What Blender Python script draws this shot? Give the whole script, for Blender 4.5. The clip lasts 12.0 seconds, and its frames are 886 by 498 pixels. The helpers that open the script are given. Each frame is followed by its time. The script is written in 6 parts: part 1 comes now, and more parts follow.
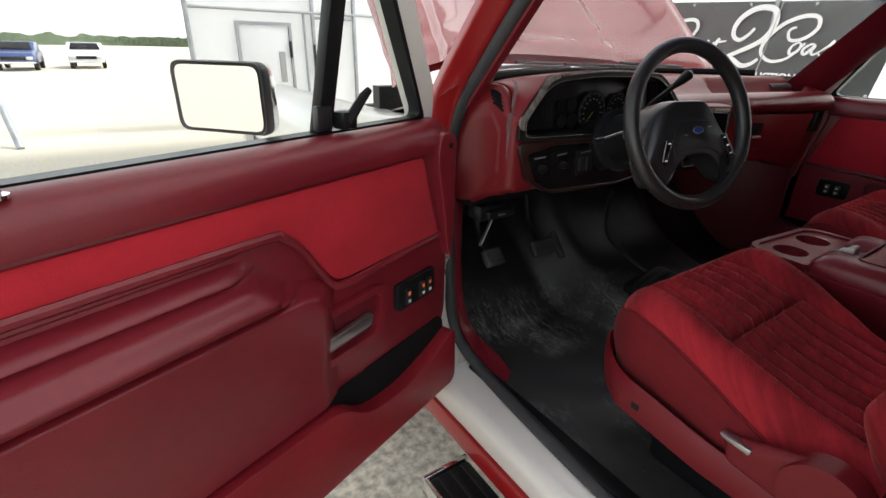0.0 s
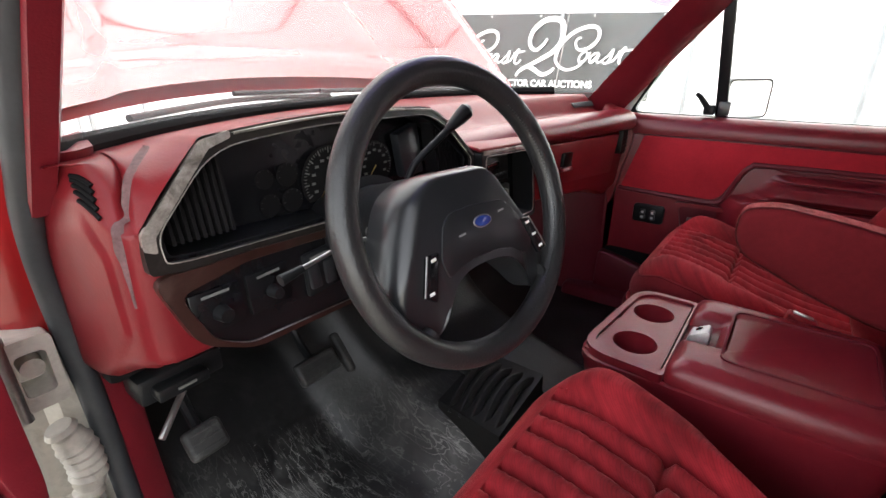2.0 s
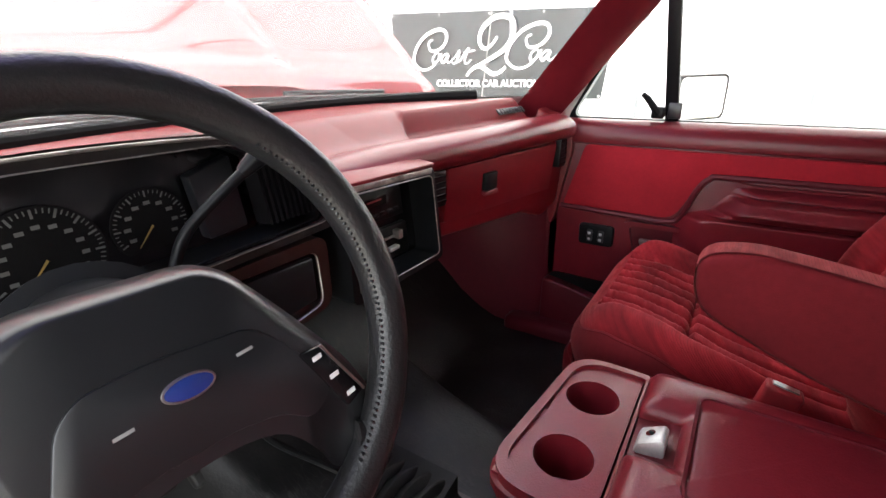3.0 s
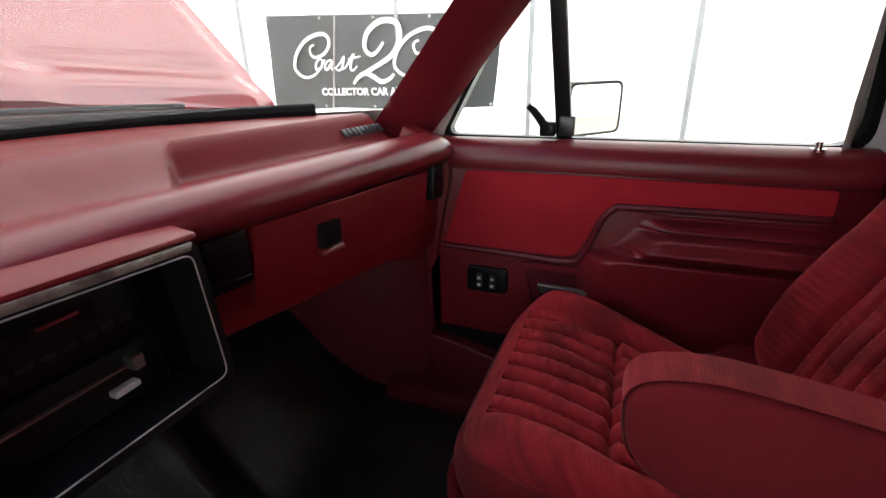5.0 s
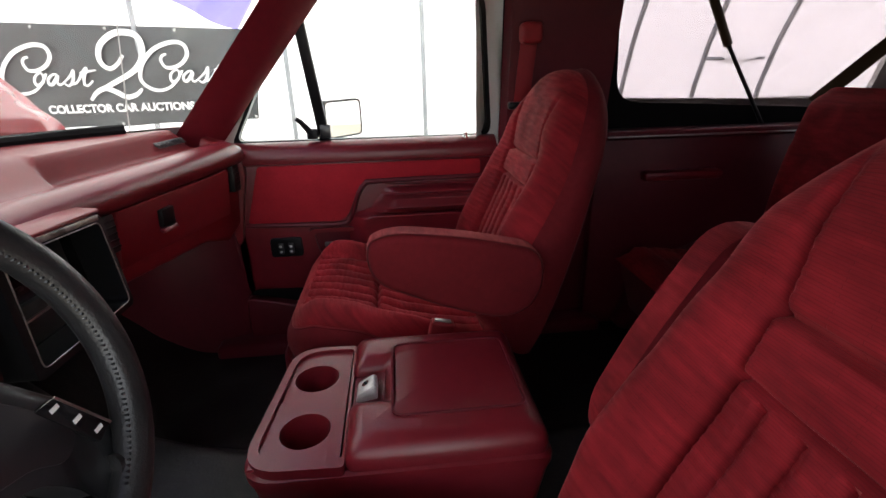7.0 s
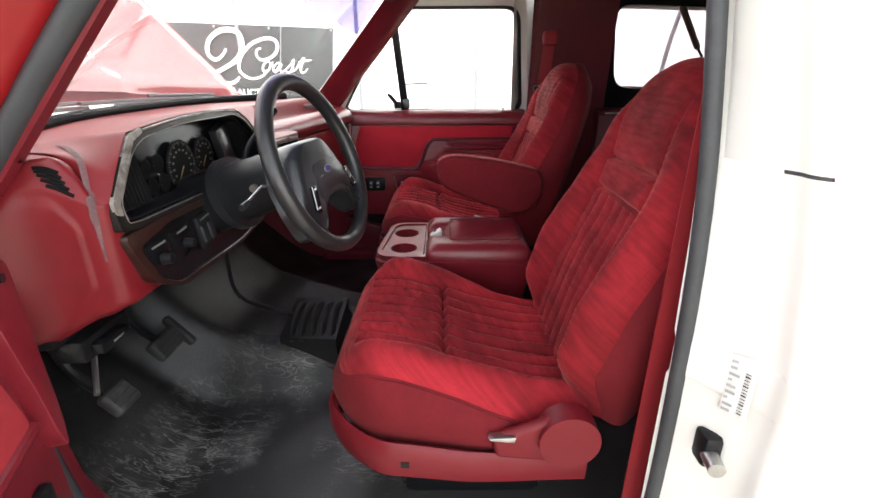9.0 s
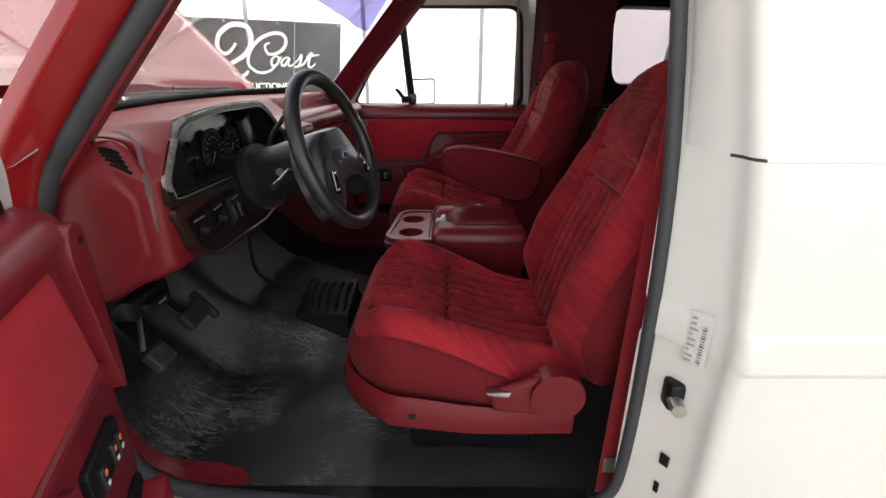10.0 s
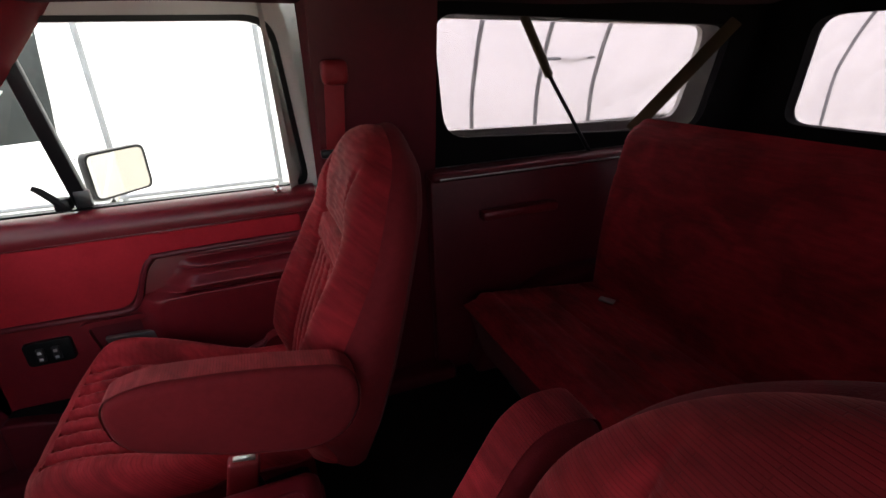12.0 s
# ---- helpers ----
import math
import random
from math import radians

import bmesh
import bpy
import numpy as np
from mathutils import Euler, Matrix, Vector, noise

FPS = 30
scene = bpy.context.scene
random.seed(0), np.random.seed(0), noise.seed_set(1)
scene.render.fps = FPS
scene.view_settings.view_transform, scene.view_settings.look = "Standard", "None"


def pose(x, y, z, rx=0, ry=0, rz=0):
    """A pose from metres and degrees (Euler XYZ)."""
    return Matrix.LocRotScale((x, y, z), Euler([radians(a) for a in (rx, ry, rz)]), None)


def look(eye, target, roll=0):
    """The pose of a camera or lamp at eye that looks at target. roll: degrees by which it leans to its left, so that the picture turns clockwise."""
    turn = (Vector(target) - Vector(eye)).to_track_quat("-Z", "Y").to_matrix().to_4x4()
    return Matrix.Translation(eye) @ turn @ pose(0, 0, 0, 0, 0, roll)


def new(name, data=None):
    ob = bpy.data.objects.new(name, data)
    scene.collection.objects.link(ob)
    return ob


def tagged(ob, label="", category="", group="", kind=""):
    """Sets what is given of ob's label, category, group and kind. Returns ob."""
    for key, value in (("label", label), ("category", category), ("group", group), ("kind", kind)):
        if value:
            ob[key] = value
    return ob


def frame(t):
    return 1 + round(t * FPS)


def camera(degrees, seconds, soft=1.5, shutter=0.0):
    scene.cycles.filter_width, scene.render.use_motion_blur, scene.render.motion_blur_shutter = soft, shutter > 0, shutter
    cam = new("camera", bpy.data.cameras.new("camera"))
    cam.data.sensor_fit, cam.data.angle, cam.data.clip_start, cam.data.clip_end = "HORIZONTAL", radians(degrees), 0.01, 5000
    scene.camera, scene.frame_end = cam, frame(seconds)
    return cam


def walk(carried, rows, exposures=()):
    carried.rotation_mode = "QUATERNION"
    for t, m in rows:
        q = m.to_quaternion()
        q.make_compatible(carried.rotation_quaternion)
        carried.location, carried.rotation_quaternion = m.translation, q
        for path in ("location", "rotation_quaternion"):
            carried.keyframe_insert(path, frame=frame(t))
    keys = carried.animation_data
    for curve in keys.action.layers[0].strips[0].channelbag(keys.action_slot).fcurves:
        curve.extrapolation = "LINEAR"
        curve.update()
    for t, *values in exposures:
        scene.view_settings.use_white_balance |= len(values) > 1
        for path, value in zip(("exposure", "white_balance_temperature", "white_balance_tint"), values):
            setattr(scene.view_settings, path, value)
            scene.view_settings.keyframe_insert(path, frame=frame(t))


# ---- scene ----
cam = camera(87.1, 12.0)
PATH = [
    (0, (-1.411, -0.518, 1.504), (-0.382, 1.002, 0.709), 1.3),
    (0.5, (-1.252, -0.478, 1.563), (-0.124, 0.97, 0.768), 0.5),
    (0.6, (-1.222, -0.469, 1.565), (-0.094, 0.976, 0.766), 0.5),
    (1, (-1.13, -0.406, 1.553), (0.041, 1.015, 0.772), 0.2),
    (1.5, (-0.991, -0.301, 1.544), (0.335, 0.983, 0.773), 1.0),
    (2, (-0.87, -0.268, 1.528), (0.613, 0.846, 0.78), -0.1),
    (2.5, (-0.703, -0.267, 1.536), (0.825, 0.787, 0.79), -1.4),
    (3, (-0.542, -0.238, 1.524), (1.011, 0.778, 0.778), -1.5),
    (5, (-0.192, -0.187, 1.513), (1.539, 0.5, 0.785), -1.4),
    (5.5, (-0.242, -0.226, 1.544), (1.579, 0.167, 0.818), -0.6),
    (6, (-0.335, -0.271, 1.572), (1.525, -0.229, 0.837), -1.0),
    (6.5, (-0.493, -0.273, 1.559), (1.363, -0.472, 0.842), -1.4),
    (8.5, (-1.176, -0.25, 1.57), (0.687, -0.287, 0.844), -1.0),
    (9, (-1.346, -0.226, 1.541), (0.517, -0.226, 0.816), -0.4),
    (9.5, (-1.456, -0.223, 1.536), (0.407, -0.211, 0.808), -0.1),
    (10, (-1.457, -0.222, 1.545), (0.401, -0.21, 0.804), 0.1),
    (10.5, (-1.205, -0.229, 1.566), (0.646, -0.218, 0.809), 0.1),
    (11, (-0.834, -0.27, 1.612), (1.01, -0.249, 0.838), -0.3),
    (11.5, (-0.529, -0.318, 1.633), (1.304, -0.519, 0.857), -0.9),
    (12, (-0.468, -0.471, 1.675), (1.258, -1.129, 0.908), -2.1),
]
EXPOSURE = [(0.0, 0.42), (0.5, 0.60), (1.0, 1.08), (1.5, 1.40), (2.0, 1.80), (2.5, 2.05), (3.0, 2.03), (5.0, 1.22), (5.5, 1.09), (6.5, 0.95), (8.5, 2.08), (9.0, 1.80), (9.5, 1.22), (10.0, 0.84), (10.5, 0.64), (11.0, 1.08), (11.5, 1.31), (12.0, 1.10)]
walk(cam, [(t, look(eye, target, roll)) for t, eye, target, roll in PATH], EXPOSURE)
SKY, SUN = 0.32, 3.2


# ---- world and light ----
world = bpy.data.worlds.new("world")
scene.world = world
world.use_nodes = True
_n = world.node_tree.nodes
_sky = _n.new("ShaderNodeTexSky")
_sky.sky_type = "NISHITA"
_sky.sun_disc = False
_sky.sun_elevation = radians(52)
_sky.sun_rotation = radians(100)
_sky.dust_density = 1.0
_hsv = _n.new("ShaderNodeHueSaturation")
_hsv.inputs["Saturation"].default_value = 0.15
world.node_tree.links.new(_sky.outputs[0], _hsv.inputs["Color"])
world.node_tree.links.new(_hsv.outputs[0], _n["Background"].inputs[0])
_n["Background"].inputs[1].default_value = SKY
sun = new("sun", bpy.data.lights.new("sun", "SUN"))
sun.data.energy = SUN
sun.data.angle = radians(12)
sun.data.color = (1.0, 0.97, 0.93)
sun.matrix_world = look((7, -1.2, 9.1), (0, 0, 0))


# ---- materials ----
def mat(name, color, rough=0.5, metal=0.0, vary=0.0, scale=8.0, bump=0.0, bscale=200.0, coat=0.0, sheen=0.0, dirt=None, dscale=3.0, damount=0.4, spec=0.5):
    """A surface with colour variation at two scales, fine relief and, if given, stains of a second colour."""
    m = bpy.data.materials.new(name)
    m.use_nodes = True
    t = m.node_tree
    b = t.nodes["Principled BSDF"]
    b.inputs["Roughness"].default_value = rough
    b.inputs["Metallic"].default_value = metal
    b.inputs["Coat Weight"].default_value = coat
    b.inputs["Coat Roughness"].default_value = 0.08
    b.inputs["Sheen Weight"].default_value = sheen
    b.inputs["Sheen Roughness"].default_value = 0.35
    b.inputs["Specular IOR Level"].default_value = spec
    co = t.nodes.new("ShaderNodeTexCoord")
    base = t.nodes.new("ShaderNodeRGB")
    base.outputs[0].default_value = (*color, 1)
    out = base.outputs[0]
    if vary:
        for s, k in ((scale, vary), (scale * 9, vary * 0.5)):
            nz = t.nodes.new("ShaderNodeTexNoise")
            nz.inputs["Scale"].default_value = s
            nz.inputs["Detail"].default_value = 4
            t.links.new(co.outputs["Object"], nz.inputs["Vector"])
            ramp = t.nodes.new("ShaderNodeMapRange")
            ramp.inputs[1].default_value, ramp.inputs[2].default_value = 0.3, 0.7
            ramp.inputs[3].default_value, ramp.inputs[4].default_value = 1 - k, 1 + k
            t.links.new(nz.outputs[0], ramp.inputs[0])
            mul = t.nodes.new("ShaderNodeVectorMath")
            mul.operation = "SCALE"
            t.links.new(out, mul.inputs[0])
            t.links.new(ramp.outputs[0], mul.inputs["Scale"])
            out = mul.outputs[0]
    if dirt:
        nz = t.nodes.new("ShaderNodeTexNoise")
        nz.inputs["Scale"].default_value = dscale
        nz.inputs["Detail"].default_value = 7
        nz.inputs["Roughness"].default_value = 0.65
        nz.inputs["Distortion"].default_value = 0.8
        t.links.new(co.outputs["Object"], nz.inputs["Vector"])
        ramp = t.nodes.new("ShaderNodeMapRange")
        ramp.inputs[1].default_value, ramp.inputs[2].default_value = 0.5, 0.72
        ramp.inputs[3].default_value, ramp.inputs[4].default_value = 0, damount
        t.links.new(nz.outputs[0], ramp.inputs[0])
        mx = t.nodes.new("ShaderNodeMix")
        mx.data_type = "RGBA"
        t.links.new(ramp.outputs[0], mx.inputs["Factor"])
        t.links.new(out, mx.inputs["A"])
        mx.inputs["B"].default_value = (*dirt, 1)
        out = mx.outputs["Result"]
        rr = t.nodes.new("ShaderNodeMapRange")
        rr.inputs[3].default_value, rr.inputs[4].default_value = rough, min(1, rough + 0.3)
        t.links.new(ramp.outputs[0], rr.inputs[0])
        t.links.new(rr.outputs[0], b.inputs["Roughness"])
    t.links.new(out, b.inputs["Base Color"])
    if bump:
        nz = t.nodes.new("ShaderNodeTexNoise")
        nz.inputs["Scale"].default_value = bscale
        nz.inputs["Detail"].default_value = 3
        t.links.new(co.outputs["Object"], nz.inputs["Vector"])
        bp = t.nodes.new("ShaderNodeBump")
        bp.inputs["Strength"].default_value = bump
        bp.inputs["Distance"].default_value = 0.002
        t.links.new(nz.outputs[0], bp.inputs["Height"])
        t.links.new(bp.outputs[0], b.inputs["Normal"])
    return m


SCUFF_AT = (-0.53, 0.10, 0.70)


def scuffed(m):
    """Adds thin pale scratches, specks of dust and a pale veil standing in for door light."""
    t = m.node_tree
    b = t.nodes["Principled BSDF"]
    co = t.nodes.new("ShaderNodeTexCoord")
    src = b.inputs["Base Color"].links[0].from_socket
    geo = t.nodes.new("ShaderNodeNewGeometry")
    near_ = t.nodes.new("ShaderNodeVectorMath")
    near_.operation = "DISTANCE"
    near_.inputs[1].default_value = SCUFF_AT
    t.links.new(geo.outputs["Position"], near_.inputs[0])
    worn = t.nodes.new("ShaderNodeMapRange")
    worn.inputs[1].default_value, worn.inputs[2].default_value = 0.46, 0.10
    worn.inputs[3].default_value, worn.inputs[4].default_value = 0.25, 5.0
    t.links.new(near_.outputs["Value"], worn.inputs[0])
    # Paler grey round the flat floor: light from the open door, put into the colour.
    veil = t.nodes.new("ShaderNodeMapRange")
    veil.inputs[1].default_value, veil.inputs[2].default_value = 0.62, 0.26
    veil.inputs[4].default_value = 0.6
    reach = t.nodes.new("ShaderNodeVectorMath")
    reach.operation = "DISTANCE"
    reach.inputs[1].default_value = (-0.56, -0.14, 0.70)
    t.links.new(geo.outputs["Position"], reach.inputs[0])
    t.links.new(reach.outputs["Value"], veil.inputs[0])
    paled = t.nodes.new("ShaderNodeMix")
    paled.data_type = "RGBA"
    t.links.new(veil.outputs[0], paled.inputs["Factor"])
    t.links.new(src, paled.inputs["A"])
    paled.inputs["B"].default_value = (0.060, 0.060, 0.060, 1)
    src = paled.outputs["Result"]
    for turn, stretch, width, amount in ((0.5, (40, 9, 8), 0.010, 0.24), (-0.7, (34, 11, 8), 0.012, 0.22), (1.4, (60, 14, 8), 0.016, 0.16), (0.9, (9, 14, 9), -1.0, 0.16), (0.2, (120, 120, 120), 0.0, 0.5)):
        mp = t.nodes.new("ShaderNodeMapping")
        mp.inputs["Rotation"].default_value = (0, 0, turn)
        mp.inputs["Scale"].default_value = stretch
        t.links.new(co.outputs["Object"], mp.inputs["Vector"])
        nz = t.nodes.new("ShaderNodeTexNoise")
        nz.inputs["Scale"].default_value = 1.0
        nz.inputs["Detail"].default_value = 3.0
        nz.inputs["Distortion"].default_value = 0.7
        t.links.new(mp.outputs[0], nz.inputs["Vector"])
        r = t.nodes.new("ShaderNodeMapRange")
        if width < 0:
            r.inputs[1].default_value, r.inputs[2].default_value = 0.42, 0.72
            t.links.new(nz.outputs[0], r.inputs[0])
        elif width:
            ab = t.nodes.new("ShaderNodeMath")
            ab.operation = "COMPARE"
            ab.inputs[1].default_value, ab.inputs[2].default_value = 0.56, width
            t.links.new(nz.outputs[0], ab.inputs[0])
            t.links.new(ab.outputs[0], r.inputs[0])
        else:
            r.inputs[1].default_value, r.inputs[2].default_value = 0.70, 0.78
            t.links.new(nz.outputs[0], r.inputs[0])
        wide = t.nodes.new("ShaderNodeTexNoise")
        wide.inputs["Scale"].default_value = 4.0
        wide.inputs["Detail"].default_value = 3.0
        t.links.new(mp.outputs[0] if not width else co.outputs["Object"], wide.inputs["Vector"])
        wr = t.nodes.new("ShaderNodeMapRange")
        wr.inputs[1].default_value, wr.inputs[2].default_value = 0.45, 0.62
        wr.inputs[4].default_value = amount
        t.links.new(wide.outputs[0], wr.inputs[0])
        k = t.nodes.new("ShaderNodeMath")
        k.operation = "MULTIPLY"
        t.links.new(r.outputs[0], k.inputs[0])
        t.links.new(wr.outputs[0], k.inputs[1])
        k2 = t.nodes.new("ShaderNodeMath")
        k2.operation = "MULTIPLY"
        k2.use_clamp = True
        t.links.new(k.outputs[0], k2.inputs[0])
        t.links.new(worn.outputs[0], k2.inputs[1])
        k = k2
        mx = t.nodes.new("ShaderNodeMix")
        mx.data_type = "RGBA"
        t.links.new(k.outputs[0], mx.inputs["Factor"])
        t.links.new(src, mx.inputs["A"])
        mx.inputs["B"].default_value = (0.22, 0.215, 0.205, 1)
        src = mx.outputs["Result"]
    t.links.new(src, b.inputs["Base Color"])
    return m


def ribbed(name, color, axis):
    """Velour woven in short ribs, brushed into light and dark bands of nap; axis runs along the pleats."""
    m = mat(name, color, 0.85, vary=0.10, scale=7, sheen=0.4)
    t = m.node_tree
    b = t.nodes["Principled BSDF"]
    b.inputs["Sheen Tint"].default_value = (1.0, 0.30, 0.28, 1)
    b.inputs["Specular IOR Level"].default_value = 0.2
    co = t.nodes.new("ShaderNodeTexCoord")
    sep = t.nodes.new("ShaderNodeSeparateXYZ")
    t.links.new(co.outputs["Object"], sep.inputs[0])
    flat_ = t.nodes.new("ShaderNodeCombineXYZ")
    t.links.new(sep.outputs["X"], flat_.inputs[0])
    along = t.nodes.new("ShaderNodeMath")
    along.operation = "MULTIPLY_ADD"
    along.inputs[1].default_value = -0.9
    t.links.new(sep.outputs["Z" if axis == "Y" else "Y"], along.inputs[0])
    t.links.new(sep.outputs[axis], along.inputs[2])
    t.links.new(along.outputs[0], flat_.inputs[1])

    def scaled(fac, a, b_, lo, hi):
        r = t.nodes.new("ShaderNodeMapRange")
        r.inputs[1].default_value, r.inputs[2].default_value = a, b_
        r.inputs[3].default_value, r.inputs[4].default_value = lo, hi
        t.links.new(fac, r.inputs[0])
        return r.outputs[0]

    def times(p, q):
        k = t.nodes.new("ShaderNodeMath")
        k.operation = "MULTIPLY"
        t.links.new(p, k.inputs[0])
        t.links.new(q, k.inputs[1])
        return k.outputs[0]

    def nap(stretch, detail, bend):
        mp = t.nodes.new("ShaderNodeMapping")
        mp.inputs["Scale"].default_value = stretch
        t.links.new(flat_.outputs[0], mp.inputs["Vector"])
        nz = t.nodes.new("ShaderNodeTexNoise")
        nz.inputs["Scale"].default_value = 1.0
        nz.inputs["Detail"].default_value = detail
        nz.inputs["Distortion"].default_value = bend
        t.links.new(mp.outputs[0], nz.inputs["Vector"])
        return nz.outputs[0]

    weave = t.nodes.new("ShaderNodeTexBrick")
    weave.inputs["Color1"].default_value = (1, 1, 1, 1)
    weave.inputs["Color2"].default_value = (0.94, 0.94, 0.94, 1)
    weave.inputs["Mortar"].default_value = (0.74, 0.74, 0.74, 1)
    weave.inputs["Scale"].default_value = 1.0
    weave.inputs["Mortar Size"].default_value = 0.0007
    weave.inputs["Mortar Smooth"].default_value = 1.0
    weave.inputs["Brick Width"].default_value = 0.06
    weave.inputs["Row Height"].default_value = 0.0036
    t.links.new(flat_.outputs[0], weave.inputs["Vector"])
    bands = nap((22.0, 84.0, 1.0), 2.0, 0.3)
    patches = nap((5.0, 6.5, 1.0), 4.0, 1.2)
    shade = times(scaled(bands, 0.36, 0.64, 0.88, 1.09), scaled(patches, 0.36, 0.62, 0.64, 1.20))
    shade = times(shade, weave.outputs["Color"])
    link = b.inputs["Base Color"].links[0]
    sc = t.nodes.new("ShaderNodeVectorMath")
    sc.operation = "SCALE"
    t.links.new(link.from_socket, sc.inputs[0])
    t.links.new(shade, sc.inputs["Scale"])
    t.links.new(sc.outputs[0], b.inputs["Base Color"])
    t.links.new(scaled(bands, 0.36, 0.64, 0.14, 0.38), b.inputs["Sheen Weight"])
    bp = t.nodes.new("ShaderNodeBump")
    bp.inputs["Strength"].default_value = 0.5
    bp.inputs["Distance"].default_value = 0.0016
    t.links.new(weave.outputs["Color"], bp.inputs["Height"])
    t.links.new(bp.outputs[0], b.inputs["Normal"])
    return m


def glass(name, tint=(1, 1, 1), rough=0.0, dust=0.0):
    m = bpy.data.materials.new(name)
    m.use_nodes = True
    t = m.node_tree
    t.nodes.clear()
    o = t.nodes.new("ShaderNodeOutputMaterial")
    tr = t.nodes.new("ShaderNodeBsdfTransparent")
    tr.inputs[0].default_value = (*tint, 1)
    gl = t.nodes.new("ShaderNodeBsdfGlossy")
    gl.inputs["Roughness"].default_value = rough
    lw = t.nodes.new("ShaderNodeLayerWeight")
    lw.inputs[0].default_value = 0.5
    pw = t.nodes.new("ShaderNodeMath")
    pw.operation = "POWER"
    pw.inputs[1].default_value = 4.0
    t.links.new(lw.outputs["Facing"], pw.inputs[0])
    fr = t.nodes.new("ShaderNodeMath")
    fr.operation = "MULTIPLY_ADD"
    fr.inputs[1].default_value, fr.inputs[2].default_value = 0.5, 0.03
    t.links.new(pw.outputs[0], fr.inputs[0])
    mx = t.nodes.new("ShaderNodeMixShader")
    t.links.new(fr.outputs[0], mx.inputs[0])
    t.links.new(tr.outputs[0], mx.inputs[1])
    t.links.new(gl.outputs[0], mx.inputs[2])
    out = mx
    if dust:
        nz = t.nodes.new("ShaderNodeTexNoise")
        nz.inputs["Scale"].default_value = 3.0
        nz.inputs["Detail"].default_value = 6
        mr = t.nodes.new("ShaderNodeMapRange")
        mr.inputs[3].default_value, mr.inputs[4].default_value = dust * 0.7, dust * 1.3
        t.links.new(nz.outputs[0], mr.inputs[0])
        veil = t.nodes.new("ShaderNodeBsdfTranslucent")
        veil.inputs[0].default_value = (0.85, 0.85, 0.85, 1)
        out = t.nodes.new("ShaderNodeMixShader")
        t.links.new(mr.outputs[0], out.inputs[0])
        t.links.new(mx.outputs[0], out.inputs[1])
        t.links.new(veil.outputs[0], out.inputs[2])
    t.links.new(out.outputs[0], o.inputs[0])
    return m


def fabric(name, color, through_part=0.5, vary=0.06):
    """Tent cloth that lets part of the daylight through."""
    m = bpy.data.materials.new(name)
    m.use_nodes = True
    t = m.node_tree
    t.nodes.clear()
    o = t.nodes.new("ShaderNodeOutputMaterial")
    co = t.nodes.new("ShaderNodeTexCoord")
    nz = t.nodes.new("ShaderNodeTexNoise")
    nz.inputs["Scale"].default_value = 1.3
    nz.inputs["Detail"].default_value = 5
    t.links.new(co.outputs["Object"], nz.inputs["Vector"])
    mr = t.nodes.new("ShaderNodeMapRange")
    mr.inputs[3].default_value, mr.inputs[4].default_value = 1 - vary, 1 + vary
    t.links.new(nz.outputs[0], mr.inputs[0])
    sc = t.nodes.new("ShaderNodeVectorMath")
    sc.operation = "SCALE"
    sc.inputs[0].default_value = color
    t.links.new(mr.outputs[0], sc.inputs["Scale"])
    a = t.nodes.new("ShaderNodeBsdfDiffuse")
    b = t.nodes.new("ShaderNodeBsdfTranslucent")
    mx = t.nodes.new("ShaderNodeMixShader")
    mx.inputs[0].default_value = through_part
    for s in (a, b):
        t.links.new(sc.outputs[0], s.inputs[0])
    t.links.new(a.outputs[0], mx.inputs[1])
    t.links.new(b.outputs[0], mx.inputs[2])
    t.links.new(mx.outputs[0], o.inputs[0])
    return m


VINYL = mat("maroon_vinyl", (0.155, 0.011, 0.018), 0.33, vary=0.12, scale=5, bump=0.18, bscale=420, spec=0.46)
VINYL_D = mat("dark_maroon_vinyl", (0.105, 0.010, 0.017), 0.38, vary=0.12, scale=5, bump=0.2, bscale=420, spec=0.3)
CLOTH_R = mat("bright_red_cloth", (0.40, 0.018, 0.030), 0.9, vary=0.1, scale=14, bump=0.4, bscale=900, sheen=0.03, spec=0.2)
DASH = mat("faded_red_dash_vinyl", (0.145, 0.009, 0.013), 0.36, vary=0.14, scale=4, bump=0.14, bscale=350, spec=0.28, dirt=(0.155, 0.028, 0.032), dscale=4.5, damount=0.2)
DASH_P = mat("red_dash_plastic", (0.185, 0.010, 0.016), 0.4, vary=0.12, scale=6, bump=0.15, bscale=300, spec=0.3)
VELOUR = ribbed("ribbed_red_velour", (0.275, 0.014, 0.021), "Y")
# Seat velour in a darker copy, carrying the shade over the rear bench.
VELOUR_R = ribbed("shaded_red_velour", (0.24, 0.010, 0.016), "Z")
VELOUR_B = ribbed("ribbed_red_velour_back", (0.240, 0.012, 0.018), "Z")
SIDE = mat("plain_red_seat_cloth", (0.130, 0.008, 0.012), 0.85, vary=0.15, scale=9, bump=0.3, bscale=700, sheen=0.03, spec=0.2)
SKIRT = mat("red_seat_plastic", (0.14, 0.009, 0.014), 0.42, vary=0.08, bump=0.2, bscale=500, spec=0.25)
BLACK = mat("black_plastic", (0.009, 0.0095, 0.0105), 0.32, vary=0.15, bump=0.10, bscale=500, spec=0.20)
BLACK_G = mat("gloss_black_panel", (0.007, 0.007, 0.008), 0.22, vary=0.1, spec=0.25)
LEATHER = mat("black_leather", (0.016, 0.016, 0.017), 0.33, vary=0.2, scale=25, bump=0.25, bscale=350, spec=0.5)
HUBP = mat("dark_grey_hub_plastic", (0.014, 0.015, 0.017), 0.28, vary=0.1, bump=0.04, bscale=1500, spec=0.6)
